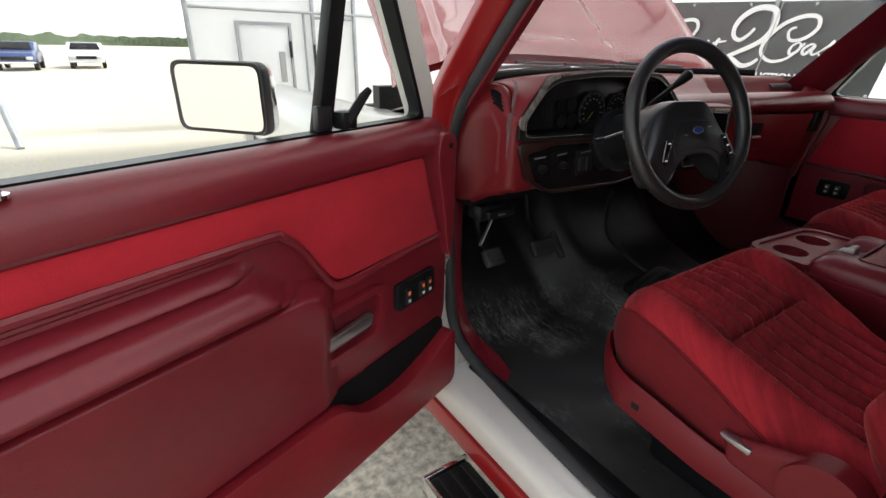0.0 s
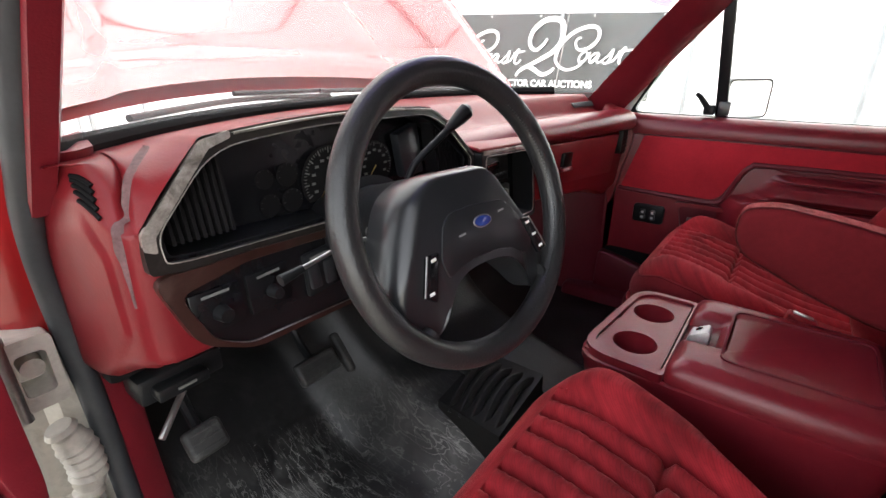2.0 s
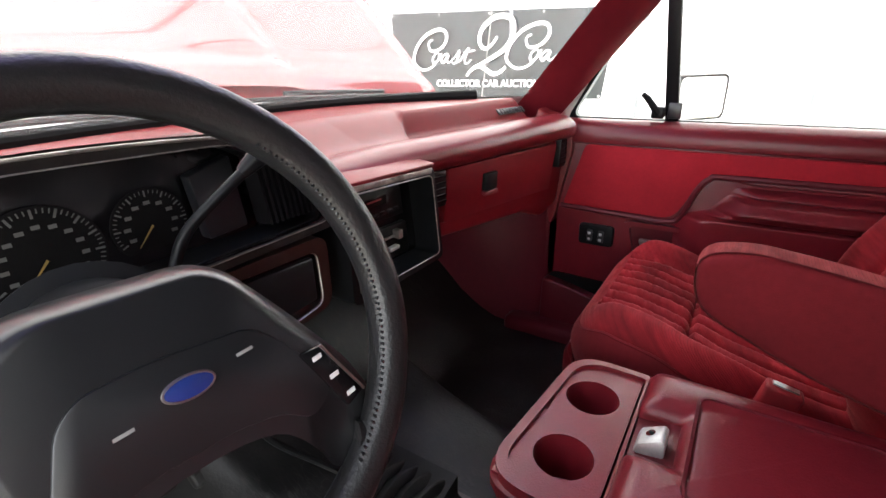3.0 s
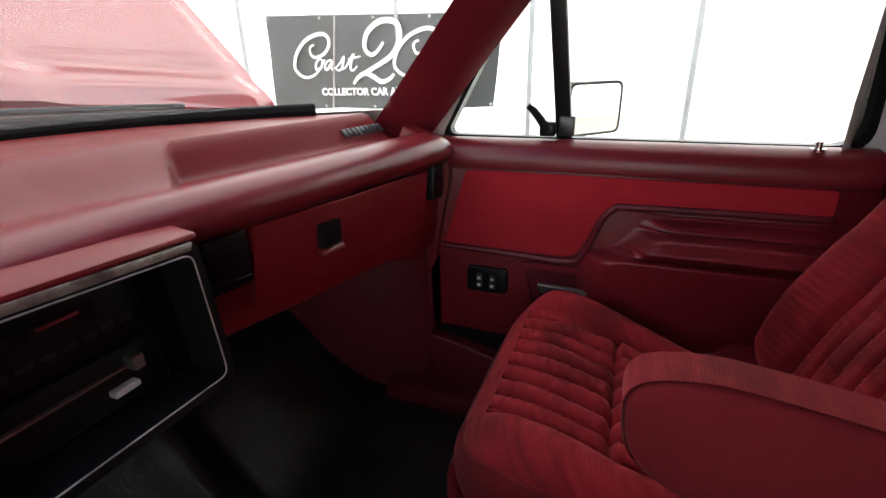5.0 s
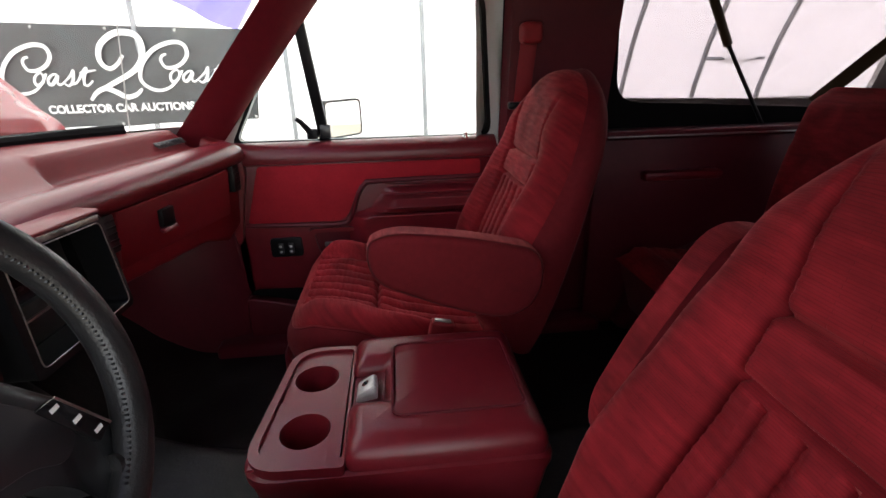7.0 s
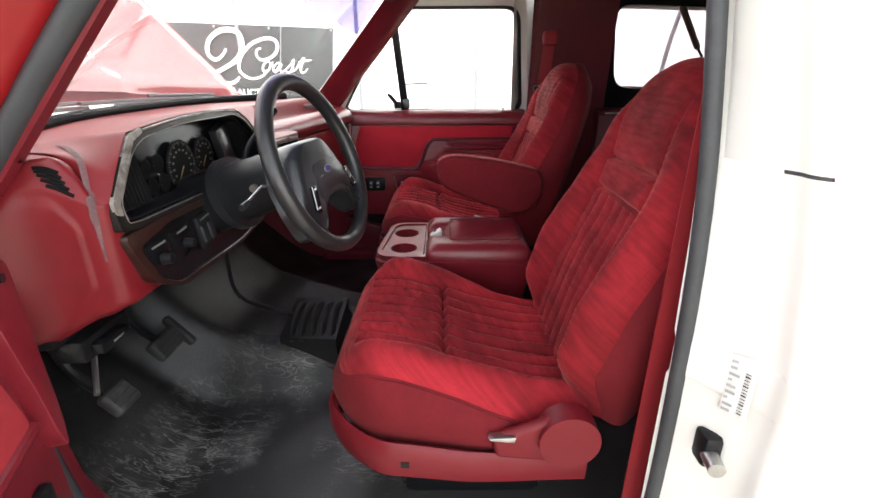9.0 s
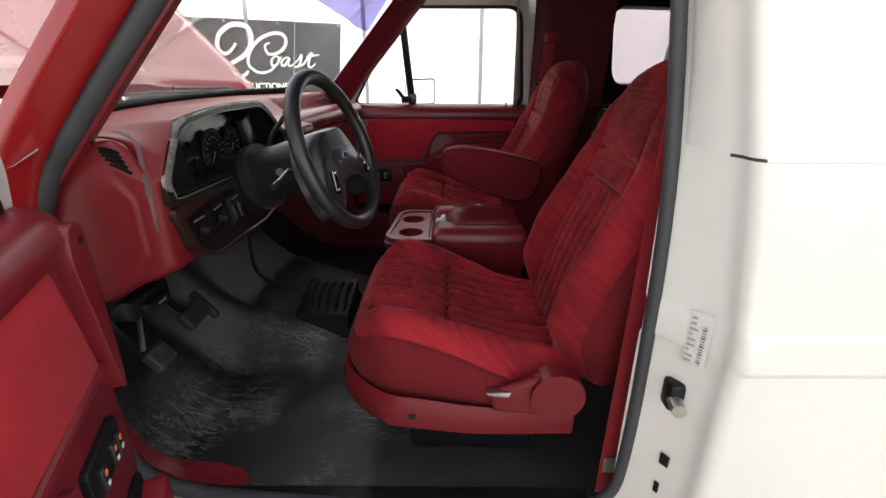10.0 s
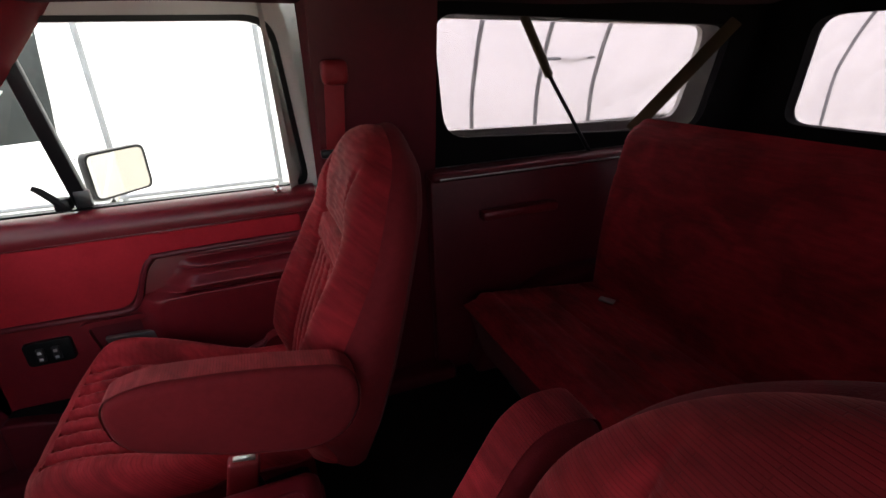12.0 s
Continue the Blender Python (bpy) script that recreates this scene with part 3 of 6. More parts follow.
def truck():
    t = thing("truck_body", (0, 0, 0.4), "two-tone red and cream truck with its bonnet raised", "truck")
    # floor, tunnel, toe board
    def floor(u, v):
        x, y = lerp(-0.76, 0.76, u), lerp(-2.15, 0.74, v)
        z = 0.70 + 0.26 * ease(0.34, 0.72, y) * (1 if y < 0.73 else 1)
        w = 0.17 + 0.05 * ease(0.0, 0.6, y)
        z += (0.07 + 0.13 * ease(-0.1, 0.6, y)) * (1 - ease(w, w + 0.13, abs(x + 0.02)))
        z += 0.003 * math.sin(x * 30 + y * 5) * math.sin(y * 22) * (1 - ease(-0.3, -0.6, y))
        return (x, y, z)
    part("floor_mat", surface(floor, 90, 130), RUBBER, t, "scuffed black rubber floor mat with dust specks and door light painted pale")
    part("firewall", box(-0.80, 0.80, 0.72, 0.76, 0.6, 1.40, 0.0), BLACK, t)
    part("underbody", box(-0.78, 0.78, -2.15, 0.72, 0.60, 0.66), BLACK, t)
    # roof and headliner
    def liner(u, v):
        x, y = lerp(-0.74, 0.74, u), lerp(-2.12, -0.06, v)
        return (x, y, 1.845 - 0.05 * abs(x / 0.74) ** 3 - 0.01 * math.sin(v * 20) * 0.3)
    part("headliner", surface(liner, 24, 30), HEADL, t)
    part("roof", surface(lambda u, v: (lerp(-0.80, 0.80, u), lerp(-2.2, 0.0, v), 1.90 - 0.07 * abs(2 * u - 1) ** 3), 20, 4), CREAM, t)
    part("header", tube([(-0.72, -0.03, 1.815), (-0.3, 0.03, 1.83), (0.3, 0.03, 1.83), (0.72, -0.03, 1.815)], 0.035, 10), VINYL_D, t)
    # A pillars
    for s in (1, -1):
        def sec(z, s=s):
            if s > 0:
                y, x = 0.30 - 0.88 * (z - 1.40), 0.765 - 0.12 * (z - 1.40)
                return [(x - 0.035, y + 0.035, z), (x + 0.02, y + 0.05, z), (x + 0.055, y + 0.0, z), (x + 0.052, y - 0.090, z), (x + 0.012, y - 0.060, z)]
            y, x = 0.362 - 0.90 * (z - 1.40), 0.742 - 0.025 * (z - 1.40)
            return [(-(x - 0.02), y + 0.012, z), (-(x + 0.005), y + 0.03, z), (-(x + 0.018), y + 0.012, z), (-(x + 0.010), y - 0.012, z), (-(x - 0.012), y - 0.010, z)]
        zs = [(1.34 if s > 0 else 1.37) + 0.05 * i for i in range(11 if s > 0 else 10)]
        part("windscreen_pillar", bevelled(loft([sec(z) for z in zs]), 0.012 if s > 0 else 0.005, 3, 40), VINYL, t, "maroon padded windscreen pillar")

        def out(z, s=s):
            if s > 0:
                y, x = 0.30 - 0.88 * (z - 1.40), 0.765 - 0.12 * (z - 1.40)
                return [(x + 0.045, y + 0.02, z), (x + 0.06, y + 0.015, z), (x + 0.07, y - 0.01, z), (x + 0.045, y - 0.03, z)]
            q = z - 1.40
            y, x = 0.450 - 0.25 * q - 0.667 * (q + math.sqrt(q * q + 0.003)) / 2, 0.745 - 0.03 * (z - 1.40)
            return [(-(x - 0.035), y + 0.06, z), (-(x + 0.055), y + 0.03, z), (-(x + 0.062), y - 0.01, z), (-(x + 0.030), y - 0.046, z), (-(x + 0.002), y - 0.056, z), (-(x - 0.02), y + 0.02, z)]
        levels = [1.20 + 0.02 * i for i in range(31)] if s < 0 else [1.34 + 0.06 * i for i in range(9)]
        part("pillar_skin", loft([[(a, b, z) for a, b in rounded([p[:2] for p in out(z)], 0.009, 4)] for z in levels]), RED if s < 0 else CREAM, t, "glossy red painted pillar" if s < 0 else "cream painted windscreen pillar")
    # windscreen
    def shield(u, v):
        x = lerp(-0.74, 0.74, u) * (1 - 0.05 * v)
        out = 0.05 * ease(0.5, 0.70, x)
        return (x, out + lerp(screen_base(x) + 0.012, 0.10 - 0.14 * (x / 0.7) ** 2, v), lerp(1.436, 1.81, v))
    g = part("windscreen", surface(shield, 30, 12), SCREEN, t)
    g.visible_shadow = False

    def band(u, v):
        low = 0.80 - 0.17 * max(0.0, (abs(2 * u - 1) - 0.3) / 0.7) ** 1.4
        return Vector(shield(u, lerp(low, 1.0, v))) + Vector((0, -0.003, -0.003))
    part("shade_band", surface(band, 40, 6), SHADE, t, "purple tinted shade band along the windscreen top")
    part("windscreen_seal", tube([Vector(shield(i / 24, 0.0)) - Vector((0, 0.05 * ease(0.5, 0.70, lerp(-0.74, 0.74, i / 24)), 0)) for i in range(23)], 0.015, 8), DARK, t, "black windscreen rubber")
    # cowl, fenders, bonnet
    part("cowl", surface(lambda u, v: (lerp(-0.80, 0.80, u), lerp(screen_base(lerp(-0.74, 0.74, u)) + 0.015, 1.14 - (0.46 if u > 0.5 else 0.36) * (2 * u - 1) ** 2, v), lerp(1.430, 1.345 - 0.03 * (2 * u - 1) ** 2, v ** 0.7)), 30, 10), CREAM, t, "cream cowl sloping down below the windscreen")
    for s in (1, -1):
        prof = [(s * 0.78, 1.30), (s * 0.88, 1.27), (s * 0.91, 1.18), (s * 0.93, 0.75), (s * 0.80, 0.75)] if s > 0 else [(-0.69, 1.315), (-0.80, 1.325), (-0.875, 1.29), (-0.905, 1.20), (-0.93, 0.75), (-0.69, 0.75)]
        part("fender", prism([(x, 0.52 if s < 0 else 0.47, z) for x, z in prof], (0, 1.5, 0), 0.03, 3), CREAM, t, "cream front fender")
        part("headlamp", box(s * 0.74 - 0.1, s * 0.74 + 0.1, 2.0, 2.06, 1.0, 1.16, 0.02), LIGHTG, t)
    part("engine_bay", box(-0.68, 0.68, 1.1, 1.95, 0.8, 1.12, 0.03), BLACK, t)
    part("grille", box(-0.62, 0.62, 1.98, 2.05, 0.9, 1.2, 0.02), BLACK, t)
    hood(t)
    for s in (1, -1):
        for y in (1.30, -1.52):
            x0, x1 = s * 0.66, s * 0.90
            w = part("wheel", join(tube([(x0, y, 0.37), (x0 + s * 0.02, y, 0.37), (x1 - s * 0.02, y, 0.37), (x1, y, 0.37)], [0.345, 0.37, 0.37, 0.345], 40)), RUBBER_B, t, "black tyre")
            part("rim", tube([(x1 - s * 0.01, y, 0.37), (x1 + s * 0.004, y, 0.37), (x1 + s * 0.002, y, 0.37)], [0.21, 0.20, 0.07], 32), ALU, w, "silver wheel rim")
            part("hub_cap", tube([(x1, y, 0.37), (x1 + s * 0.02, y, 0.37)], [0.06, 0.045], 20), CHROME, w)
    part("front_bumper", box(-0.90, 0.90, 2.06, 2.22, 0.56, 0.74, 0.03, 3), CHROME, t, "chrome front bumper")
    part("rear_bumper", box(-0.88, 0.88, -2.36, -2.22, 0.52, 0.68, 0.03, 3), CHROME, t, "chrome rear bumper")
    for s in (1, -1):
        part("tail_lamp", box(min(s * 0.74, s * 0.88), max(s * 0.74, s * 0.88), -2.215, -2.19, 0.95, 1.25, 0.01), RED, t, "red tail lamp")
        part("inner_fender", box(min(s * 0.70, s * 0.80), max(s * 0.70, s * 0.80), 0.78, 2.0, 0.80, 1.24, 0.01), BLACK, t)
    # rocker, running board
    rk = [(-0.74, 0.705), (-0.785, 0.70), (-0.83, 0.69), (-0.845, 0.665), (-0.845, 0.60), (-0.74, 0.58)]
    for s in (1, -1):
        part("rocker", prism([(-x * -1 if s < 0 else -x, -0.62, z) for x, z in rk], (0, 1.10, 0), 0.01), CREAM, t, "cream door sill")
        part("sill_stripe", box(min(s * 0.83, s * 0.856), max(s * 0.83, s * 0.856), -0.62, 0.48, 0.55, 0.612, 0.006), RED, t, "red stripe under the sill")
        part("scuff_plate", box(min(s * 0.725, s * 0.765), max(s * 0.725, s * 0.765), -0.52, 0.30, 0.700, 0.712, 0.004), BLACK, t)
        X = lambda a, b: (min(s * a, s * b), max(s * a, s * b))
        rb = part("running_board", box(*X(0.83, 0.955), -0.8, 0.20, 0.46, 0.50, 0.012), BLACK, t, "black ribbed running board with bright edge")
        part("edge_strip", box(*X(0.955, 0.968), -0.8, 0.205, 0.452, 0.506, 0.003), CHROME, rb)
        part("end_strip", box(*X(0.83, 0.965), 0.198, 0.212, 0.452, 0.508, 0.003), CHROME, rb)
        for k in range(3):
            part("rib", box(*X(0.85 + 0.036 * k, 0.862 + 0.036 * k), -0.78, 0.19, 0.499, 0.505, 0.002), RUBBER_B, rb)
    # quarters: body side behind the doors
    for s in (1, -1):
        def skin(z, path):
            k = -0.16 * max(0.0, z - 1.40) + 0.006 * ease(1.145, 1.155, z) * (1 - ease(1.205, 1.215, z))
            lean = 0.14 * max(0.0, z - 1.2)
            return [(s * (x + k), y + (lean * lerp(0.2, 1.0, ease(0.805, 0.885, x)) if y > -0.9 else 0.0), z) for x, y in path]
        path = ((0.805, -0.535), (0.825, -0.556), (0.855, -0.578), (0.886, -0.6045), (0.902, -0.6125), (0.9115, -0.6125), (0.9205, -0.617), (0.9265, -0.6245), (0.9285, -0.635), (0.927, -0.72), (0.927, -0.94), (0.93, -1.3), (0.93, -2.2))
        zs = [0.60, 0.75, 0.9, 1.05, 1.145, 1.15, 1.155, 1.205, 1.21, 1.215, 1.35, 1.439]
        part("quarter_panel", loft([skin(z, path) for z in zs], caps=False, closed=False), CREAM, t, "cream painted quarter panel with a pressed crease", smooth=30)
        part("roof_pillar", loft([skin(z, path[:11]) for z in (1.443, 1.55, 1.7, 1.88)], caps=False, closed=False), CREAM, t, "cream painted pillar behind the door", smooth=30)
        part("seam_gap", loft([skin(1.4385, [(x - 0.002, y) for x, y in path[3:8]]), skin(1.4425, [(x - 0.002, y) for x, y in path[3:8]])], caps=False, closed=False), SEALM, t)
        part("belt_moulding", loft([skin(1.4375, [(x + 0.001, y) for x, y in path[:4]]), skin(1.4445, [(x + 0.001, y) for x, y in path[:4]])], caps=False, closed=False), CREAM, t)
        part("belt_moulding", loft([skin(1.4395, [(x + 0.0005, y) for x, y in path[7:]]), skin(1.4435, [(x + 0.0005, y) for x, y in path[7:]])], caps=False, closed=False), CREAM, t)
        ring = lambda u, v, w, s=s: (s * (0.927 - 0.16 * (v - 1.40) - w), u, v)
        win = rounded([(-0.97, 1.46), (-0.95, 1.77), (-1.98, 1.74), (-1.95, 1.43)], 0.06)
        out = [(-0.935, 1.428), (-0.93, 1.88), (-2.2, 1.88), (-2.2, 1.428)]
        part("upper_quarter", opening(out, win, ring, 0.02), CREAM, t, "cream hardtop side with window opening")
        tr = lambda u, v, w, s=s: (s * (0.80 - 0.16 * (v - 1.40) + w), u, v)
        bp = [(-0.61, 1.37), (-0.60, 1.83), (-2.14, 1.83), (-2.14, 1.37)]
        win2 = rounded([(-0.97, 1.455), (-0.925, 1.775), (-1.985, 1.735), (-1.96, 1.40)], 0.07)
        part("window_surround", opening(bp, win2, tr, 0.03), DARK if s > 0 else VINYL_D, t, "black trim round the side window")
        part("side_window", prism([(s * 0.83, -0.93, 1.40), (s * 0.78, -0.90, 1.80), (s * 0.78, -2.0, 1.80), (s * 0.83, -2.0, 1.36)], (s * 0.005, 0, 0)), TINT, t, "tinted side window")
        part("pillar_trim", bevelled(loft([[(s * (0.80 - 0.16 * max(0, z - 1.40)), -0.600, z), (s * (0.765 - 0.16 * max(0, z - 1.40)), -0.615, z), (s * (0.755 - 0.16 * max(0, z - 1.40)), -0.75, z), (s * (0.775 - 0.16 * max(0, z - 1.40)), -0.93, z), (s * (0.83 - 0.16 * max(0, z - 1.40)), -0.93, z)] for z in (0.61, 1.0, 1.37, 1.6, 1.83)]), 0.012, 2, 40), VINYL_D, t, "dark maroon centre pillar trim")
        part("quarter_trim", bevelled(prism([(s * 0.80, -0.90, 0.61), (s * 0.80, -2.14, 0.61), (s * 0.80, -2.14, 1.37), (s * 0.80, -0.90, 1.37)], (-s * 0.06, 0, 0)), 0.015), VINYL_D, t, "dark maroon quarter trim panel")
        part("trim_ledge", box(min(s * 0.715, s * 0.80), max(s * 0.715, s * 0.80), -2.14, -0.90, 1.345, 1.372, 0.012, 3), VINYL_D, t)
        part("trim_strip", box(min(s * 0.712, s * 0.72), max(s * 0.712, s * 0.72), -2.10, -0.92, 1.352, 1.358, 0.002), ALU, t)
        part("armrest_pull", box(min(s * 0.70, s * 0.742), max(s * 0.70, s * 0.742), -1.31, -1.05, 1.215, 1.245, 0.01), VINYL, t)
        part("wheel_arch", bevelled(prism([(s * 0.78, -1.0, 0.70), (s * 0.78, -1.1, 0.92), (s * 0.78, -1.3, 1.0), (s * 0.78, -1.8, 1.0), (s * 0.78, -2.0, 0.9), (s * 0.78, -2.05, 0.70)], (-s * 0.12, 0, 0)), 0.03, 3), VINYL_D, t)
    # rear end
    ring = lambda u, v, w: (u, -2.14 - w + 0.0 * v, v)
    part("tailgate", opening([(-0.86, 0.6), (0.86, 0.6), (0.80, 1.88), (-0.80, 1.88)], rounded([(-0.63, 1.42), (0.63, 1.42), (0.60, 1.75), (-0.60, 1.75)], 0.06), ring, 0.05), DARK, t, "dark tailgate with rear window")
    part("rear_window", box(-0.64, 0.64, -2.18, -2.175, 1.38, 1.80), TINT, t, "tinted rear window")
    for s in (1, -1):
        part("cowl_side", box(min(s * 0.775, s * 0.87), max(s * 0.775, s * 0.87), 0.47 if s > 0 else 0.51, 0.78, 0.60, 1.34, 0.01), CREAM, t, "cream cowl side")
    part("door_post", box(0.79, 0.86, 0.20, 0.50, 0.60, 1.36, 0.012), VINYL_D, t, "maroon door post trim")
    # Added filler that hides the black gap between kick panel and door.
    part("door_gap_filler", tube([(0.800, 0.246, 0.70), (0.800, 0.246, 1.31)], 0.016, 10), VINYL_D, t, "maroon filler added over the dark gap by the closed door")
    part("sill_trim", box(0.69, 0.81, -0.95, 0.34, 0.66, 0.74, 0.02, 3), VINYL_D, t, "maroon sill trim")
    # door opening seals and kick panels
    for s in (1, -1):
        pts = [(0.752, 0.376, 1.40), (0.752, 0.270, 1.52), (0.752, 0.158, 1.64), (0.747, 0.075, 1.73), (0.715, -0.07, 1.795), (0.705, -0.28, 1.805), (0.72, -0.45, 1.79), (0.775, -0.505, 1.70), (0.80, -0.515, 1.60), (0.815, -0.54, 1.32), (0.815, -0.545, 0.90), (0.805, -0.52, 0.77), (0.80, -0.42, 0.72), (0.765, 0.10, 0.712), (0.745, 0.32, 0.722), (0.74, 0.405, 0.77), (0.74, 0.437, 0.90), (0.742, 0.44, 1.08), (0.748, 0.432, 1.22), (0.753, 0.42, 1.32)]
        ring = smooth_path([(s * x, y, z) for x, y, z in pts + pts[:1]], 6)[:-1]
        if s < 0:
            part("door_seal", tube(ring, [0.0155 if p.y > 0 else lerp(0.0155, 0.0105, min(1.0, -p.y / 0.4)) for p in ring], 10, closed=True), SEALM, t, "soft grey-black rubber door seal")
        part("kick_panel", bevelled(loft([[(s * (0.785 if s > 0 else 0.72), (0.236 if s > 0 else 0.45) + 0.02 * (z - 0.7), z), (s * (0.765 if s > 0 else 0.70), 0.26 if s > 0 else 0.48, z), (s * 0.69, 0.50, z), (s * 0.69, 0.72, z), (s * 0.79, 0.72, z), (s * (0.80 if s > 0 else 0.74), 0.40 if s > 0 else 0.52, z)] for z in (0.61, 0.85, 1.1, 1.30)]), 0.01, 2, 40), VINYL_D, t, "maroon kick panel")
        if s < 0:
            rows = [(1.44, 0.345), (1.36, 0.39), (1.25, 0.425), (1.10, 0.442), (0.95, 0.442), (0.84, 0.428), (0.77, 0.395), (0.725, 0.33), (0.712, 0.25), (0.71, 0.20)]
            sec = [[(-0.728, y - 0.004, z), (-0.705, y + 0.0, z - 0.004 * 0), (-0.682, y + 0.022 , z + 0.0), (-0.676, y + 0.075, z + 0.012), (-0.73, y + 0.07, z)] for z, y in rows]
            part("jamb_trim", bevelled(loft(sec), 0.006, 2, 40), VINYL, t, "maroon trim along the door opening")
    rows = [(1.26, 0.445), (1.15, 0.455), (0.98, 0.458), (0.86, 0.447), (0.78, 0.42), (0.72, 0.37), (0.695, 0.30)]
    part("door_jamb", loft([[(-0.73, y - 0.005, z), (-0.775, y + 0.012, z), (-0.79, y + 0.03, z), (-0.845, y + 0.04, z), (-0.86, y + 0.055, z)] for z, y in rows], caps=False, closed=False), JAMB, t, "cream door jamb with hinges", smooth=25)
    for z in (0.84, 1.12):
        h = part("hinge", bevelled(opening(rounded([(-0.815, z), (-0.765, z), (-0.765, z + 0.10), (-0.815, z + 0.10)], 0.01, 3), rounded([(-0.807, z + 0.02), (-0.775, z + 0.02), (-0.775, z + 0.08), (-0.807, z + 0.08)], 0.008, 3), lambda u, v, w: (u, 0.42 + w, v), 0.05), 0.003, 2, 60), JAMB, t, "cream painted door hinge")
        part("hinge_bolt", cyl((-0.79, 0.438, z + 0.05), (-0.79, 0.47, z + 0.05), 0.013, 12, bev=0.003), JAMB, h)
        part("pin", cyl((-0.815, 0.425, z - 0.01), (-0.815, 0.425, z + 0.11), 0.008, 12), ALU, h)
    bel = [(-0.785 + 0.01 * math.sin(k * 0.2), 0.428, 0.955 + 0.007 * k) for k in range(19)]
    part("cable_boot", tube(bel, [0.016 + 0.004 * (k % 2) + (0.004 if 3 < k < 15 else 0) for k in range(19)], 14), JAMB, t, "pale ribbed cable boot between door and jamb")
    s = part("striker_plate", box(-0.876, -0.843, -0.592, -0.566, 1.040, 1.090, 0.008), BLACK, t, "black striker plate")
    part("striker_pin", cyl((-0.862, -0.578, 1.061), (-0.898, -0.572, 1.061), 0.011, 16, bev=0.003), ALU, s, "steel striker pin")
    lab = part("door_label", surface(lambda u, v: (lerp(-0.863, -0.889, u), lerp(-0.5785, -0.5975, u), lerp(1.128, 1.214, v) + 0.004 * u), 1, 1), PAPER, t, "silver identification sticker with faded print")
    for k in range(9):
        part("print_bar", surface(lambda u, v, k=k: (lerp(-0.8650, -0.8650 - 0.010 * (0.7 + 0.3 * math.sin(k * 2.3)), u) - 0.001, lerp(-0.5785, -0.5855, u), 1.133 + 0.0088 * k + 0.004 * v), 1, 1), LABELP, lab)
    for k in range(14):
        part("barcode_bar", surface(lambda u, v, k=k: (lerp(-0.8790, -0.8840, u) - 0.001, lerp(-0.5890, -0.5925, u), 1.137 + 0.0045 * k + (0.0012 + 0.0010 * (k % 3 == 0)) * v), 1, 1), MIRR_F, lab, "dark barcode line")
    for z, w in ((0.925, 0.012), (0.862, 0.006)):
        part("jamb_slot", prism([(-0.862, -0.5815, z), (-0.862 - w, -0.5815 - 0.66 * w, z), (-0.862 - w, -0.5815 - 0.66 * w, z + 0.022), (-0.862, -0.5815, z + 0.022)], (0.0, 0.0022, 0)), BLACK, t, "black slot in the door jamb", smooth=0)


def hood(t):
    """Hinged at the cowl, so that its glossy outer side faces the windscreen."""
    d = Vector((0, 0.665, 0.747))
    n = Vector((0, -d.z, d.y))
    L = 1.2

    def edge(x):
        return Vector((x, 0.62 + 0.46 * (1 - (x / 0.80) ** 2), 1.464 - 0.045 * (x / 0.8) ** 2))

    def face(u, v):
        a = 2 * u - 1
        k = 0.020 + 0.018 * (1 - a * a) - 0.03 * ease(0.93, 1.0, abs(a))
        k += 0.010 * ease(0.60 - 0.12 * v, 0.54 - 0.12 * v, abs(a))
        k -= 0.018 * (1 - ease(0.0, 0.05, v)) ** 2 + 0.006 * math.exp(-((v - 0.085) / 0.02) ** 2)
        p = edge(a * 0.80) + d * (v * L) + n * k
        p.x -= a * 0.07 * v
        return p
    part("bonnet", surface(face, 120, 80), HOODM, t, "raised glossy red bonnet reflecting the tent roof")
    part("bonnet_liner", surface(lambda u, v: edge((2 * u - 1) * 0.77) + d * (v * L) - n * 0.03 - Vector(((2 * u - 1) * 0.06 * v, 0, 0)), 24, 8), RED, t, "red painted inner side of the bonnet")


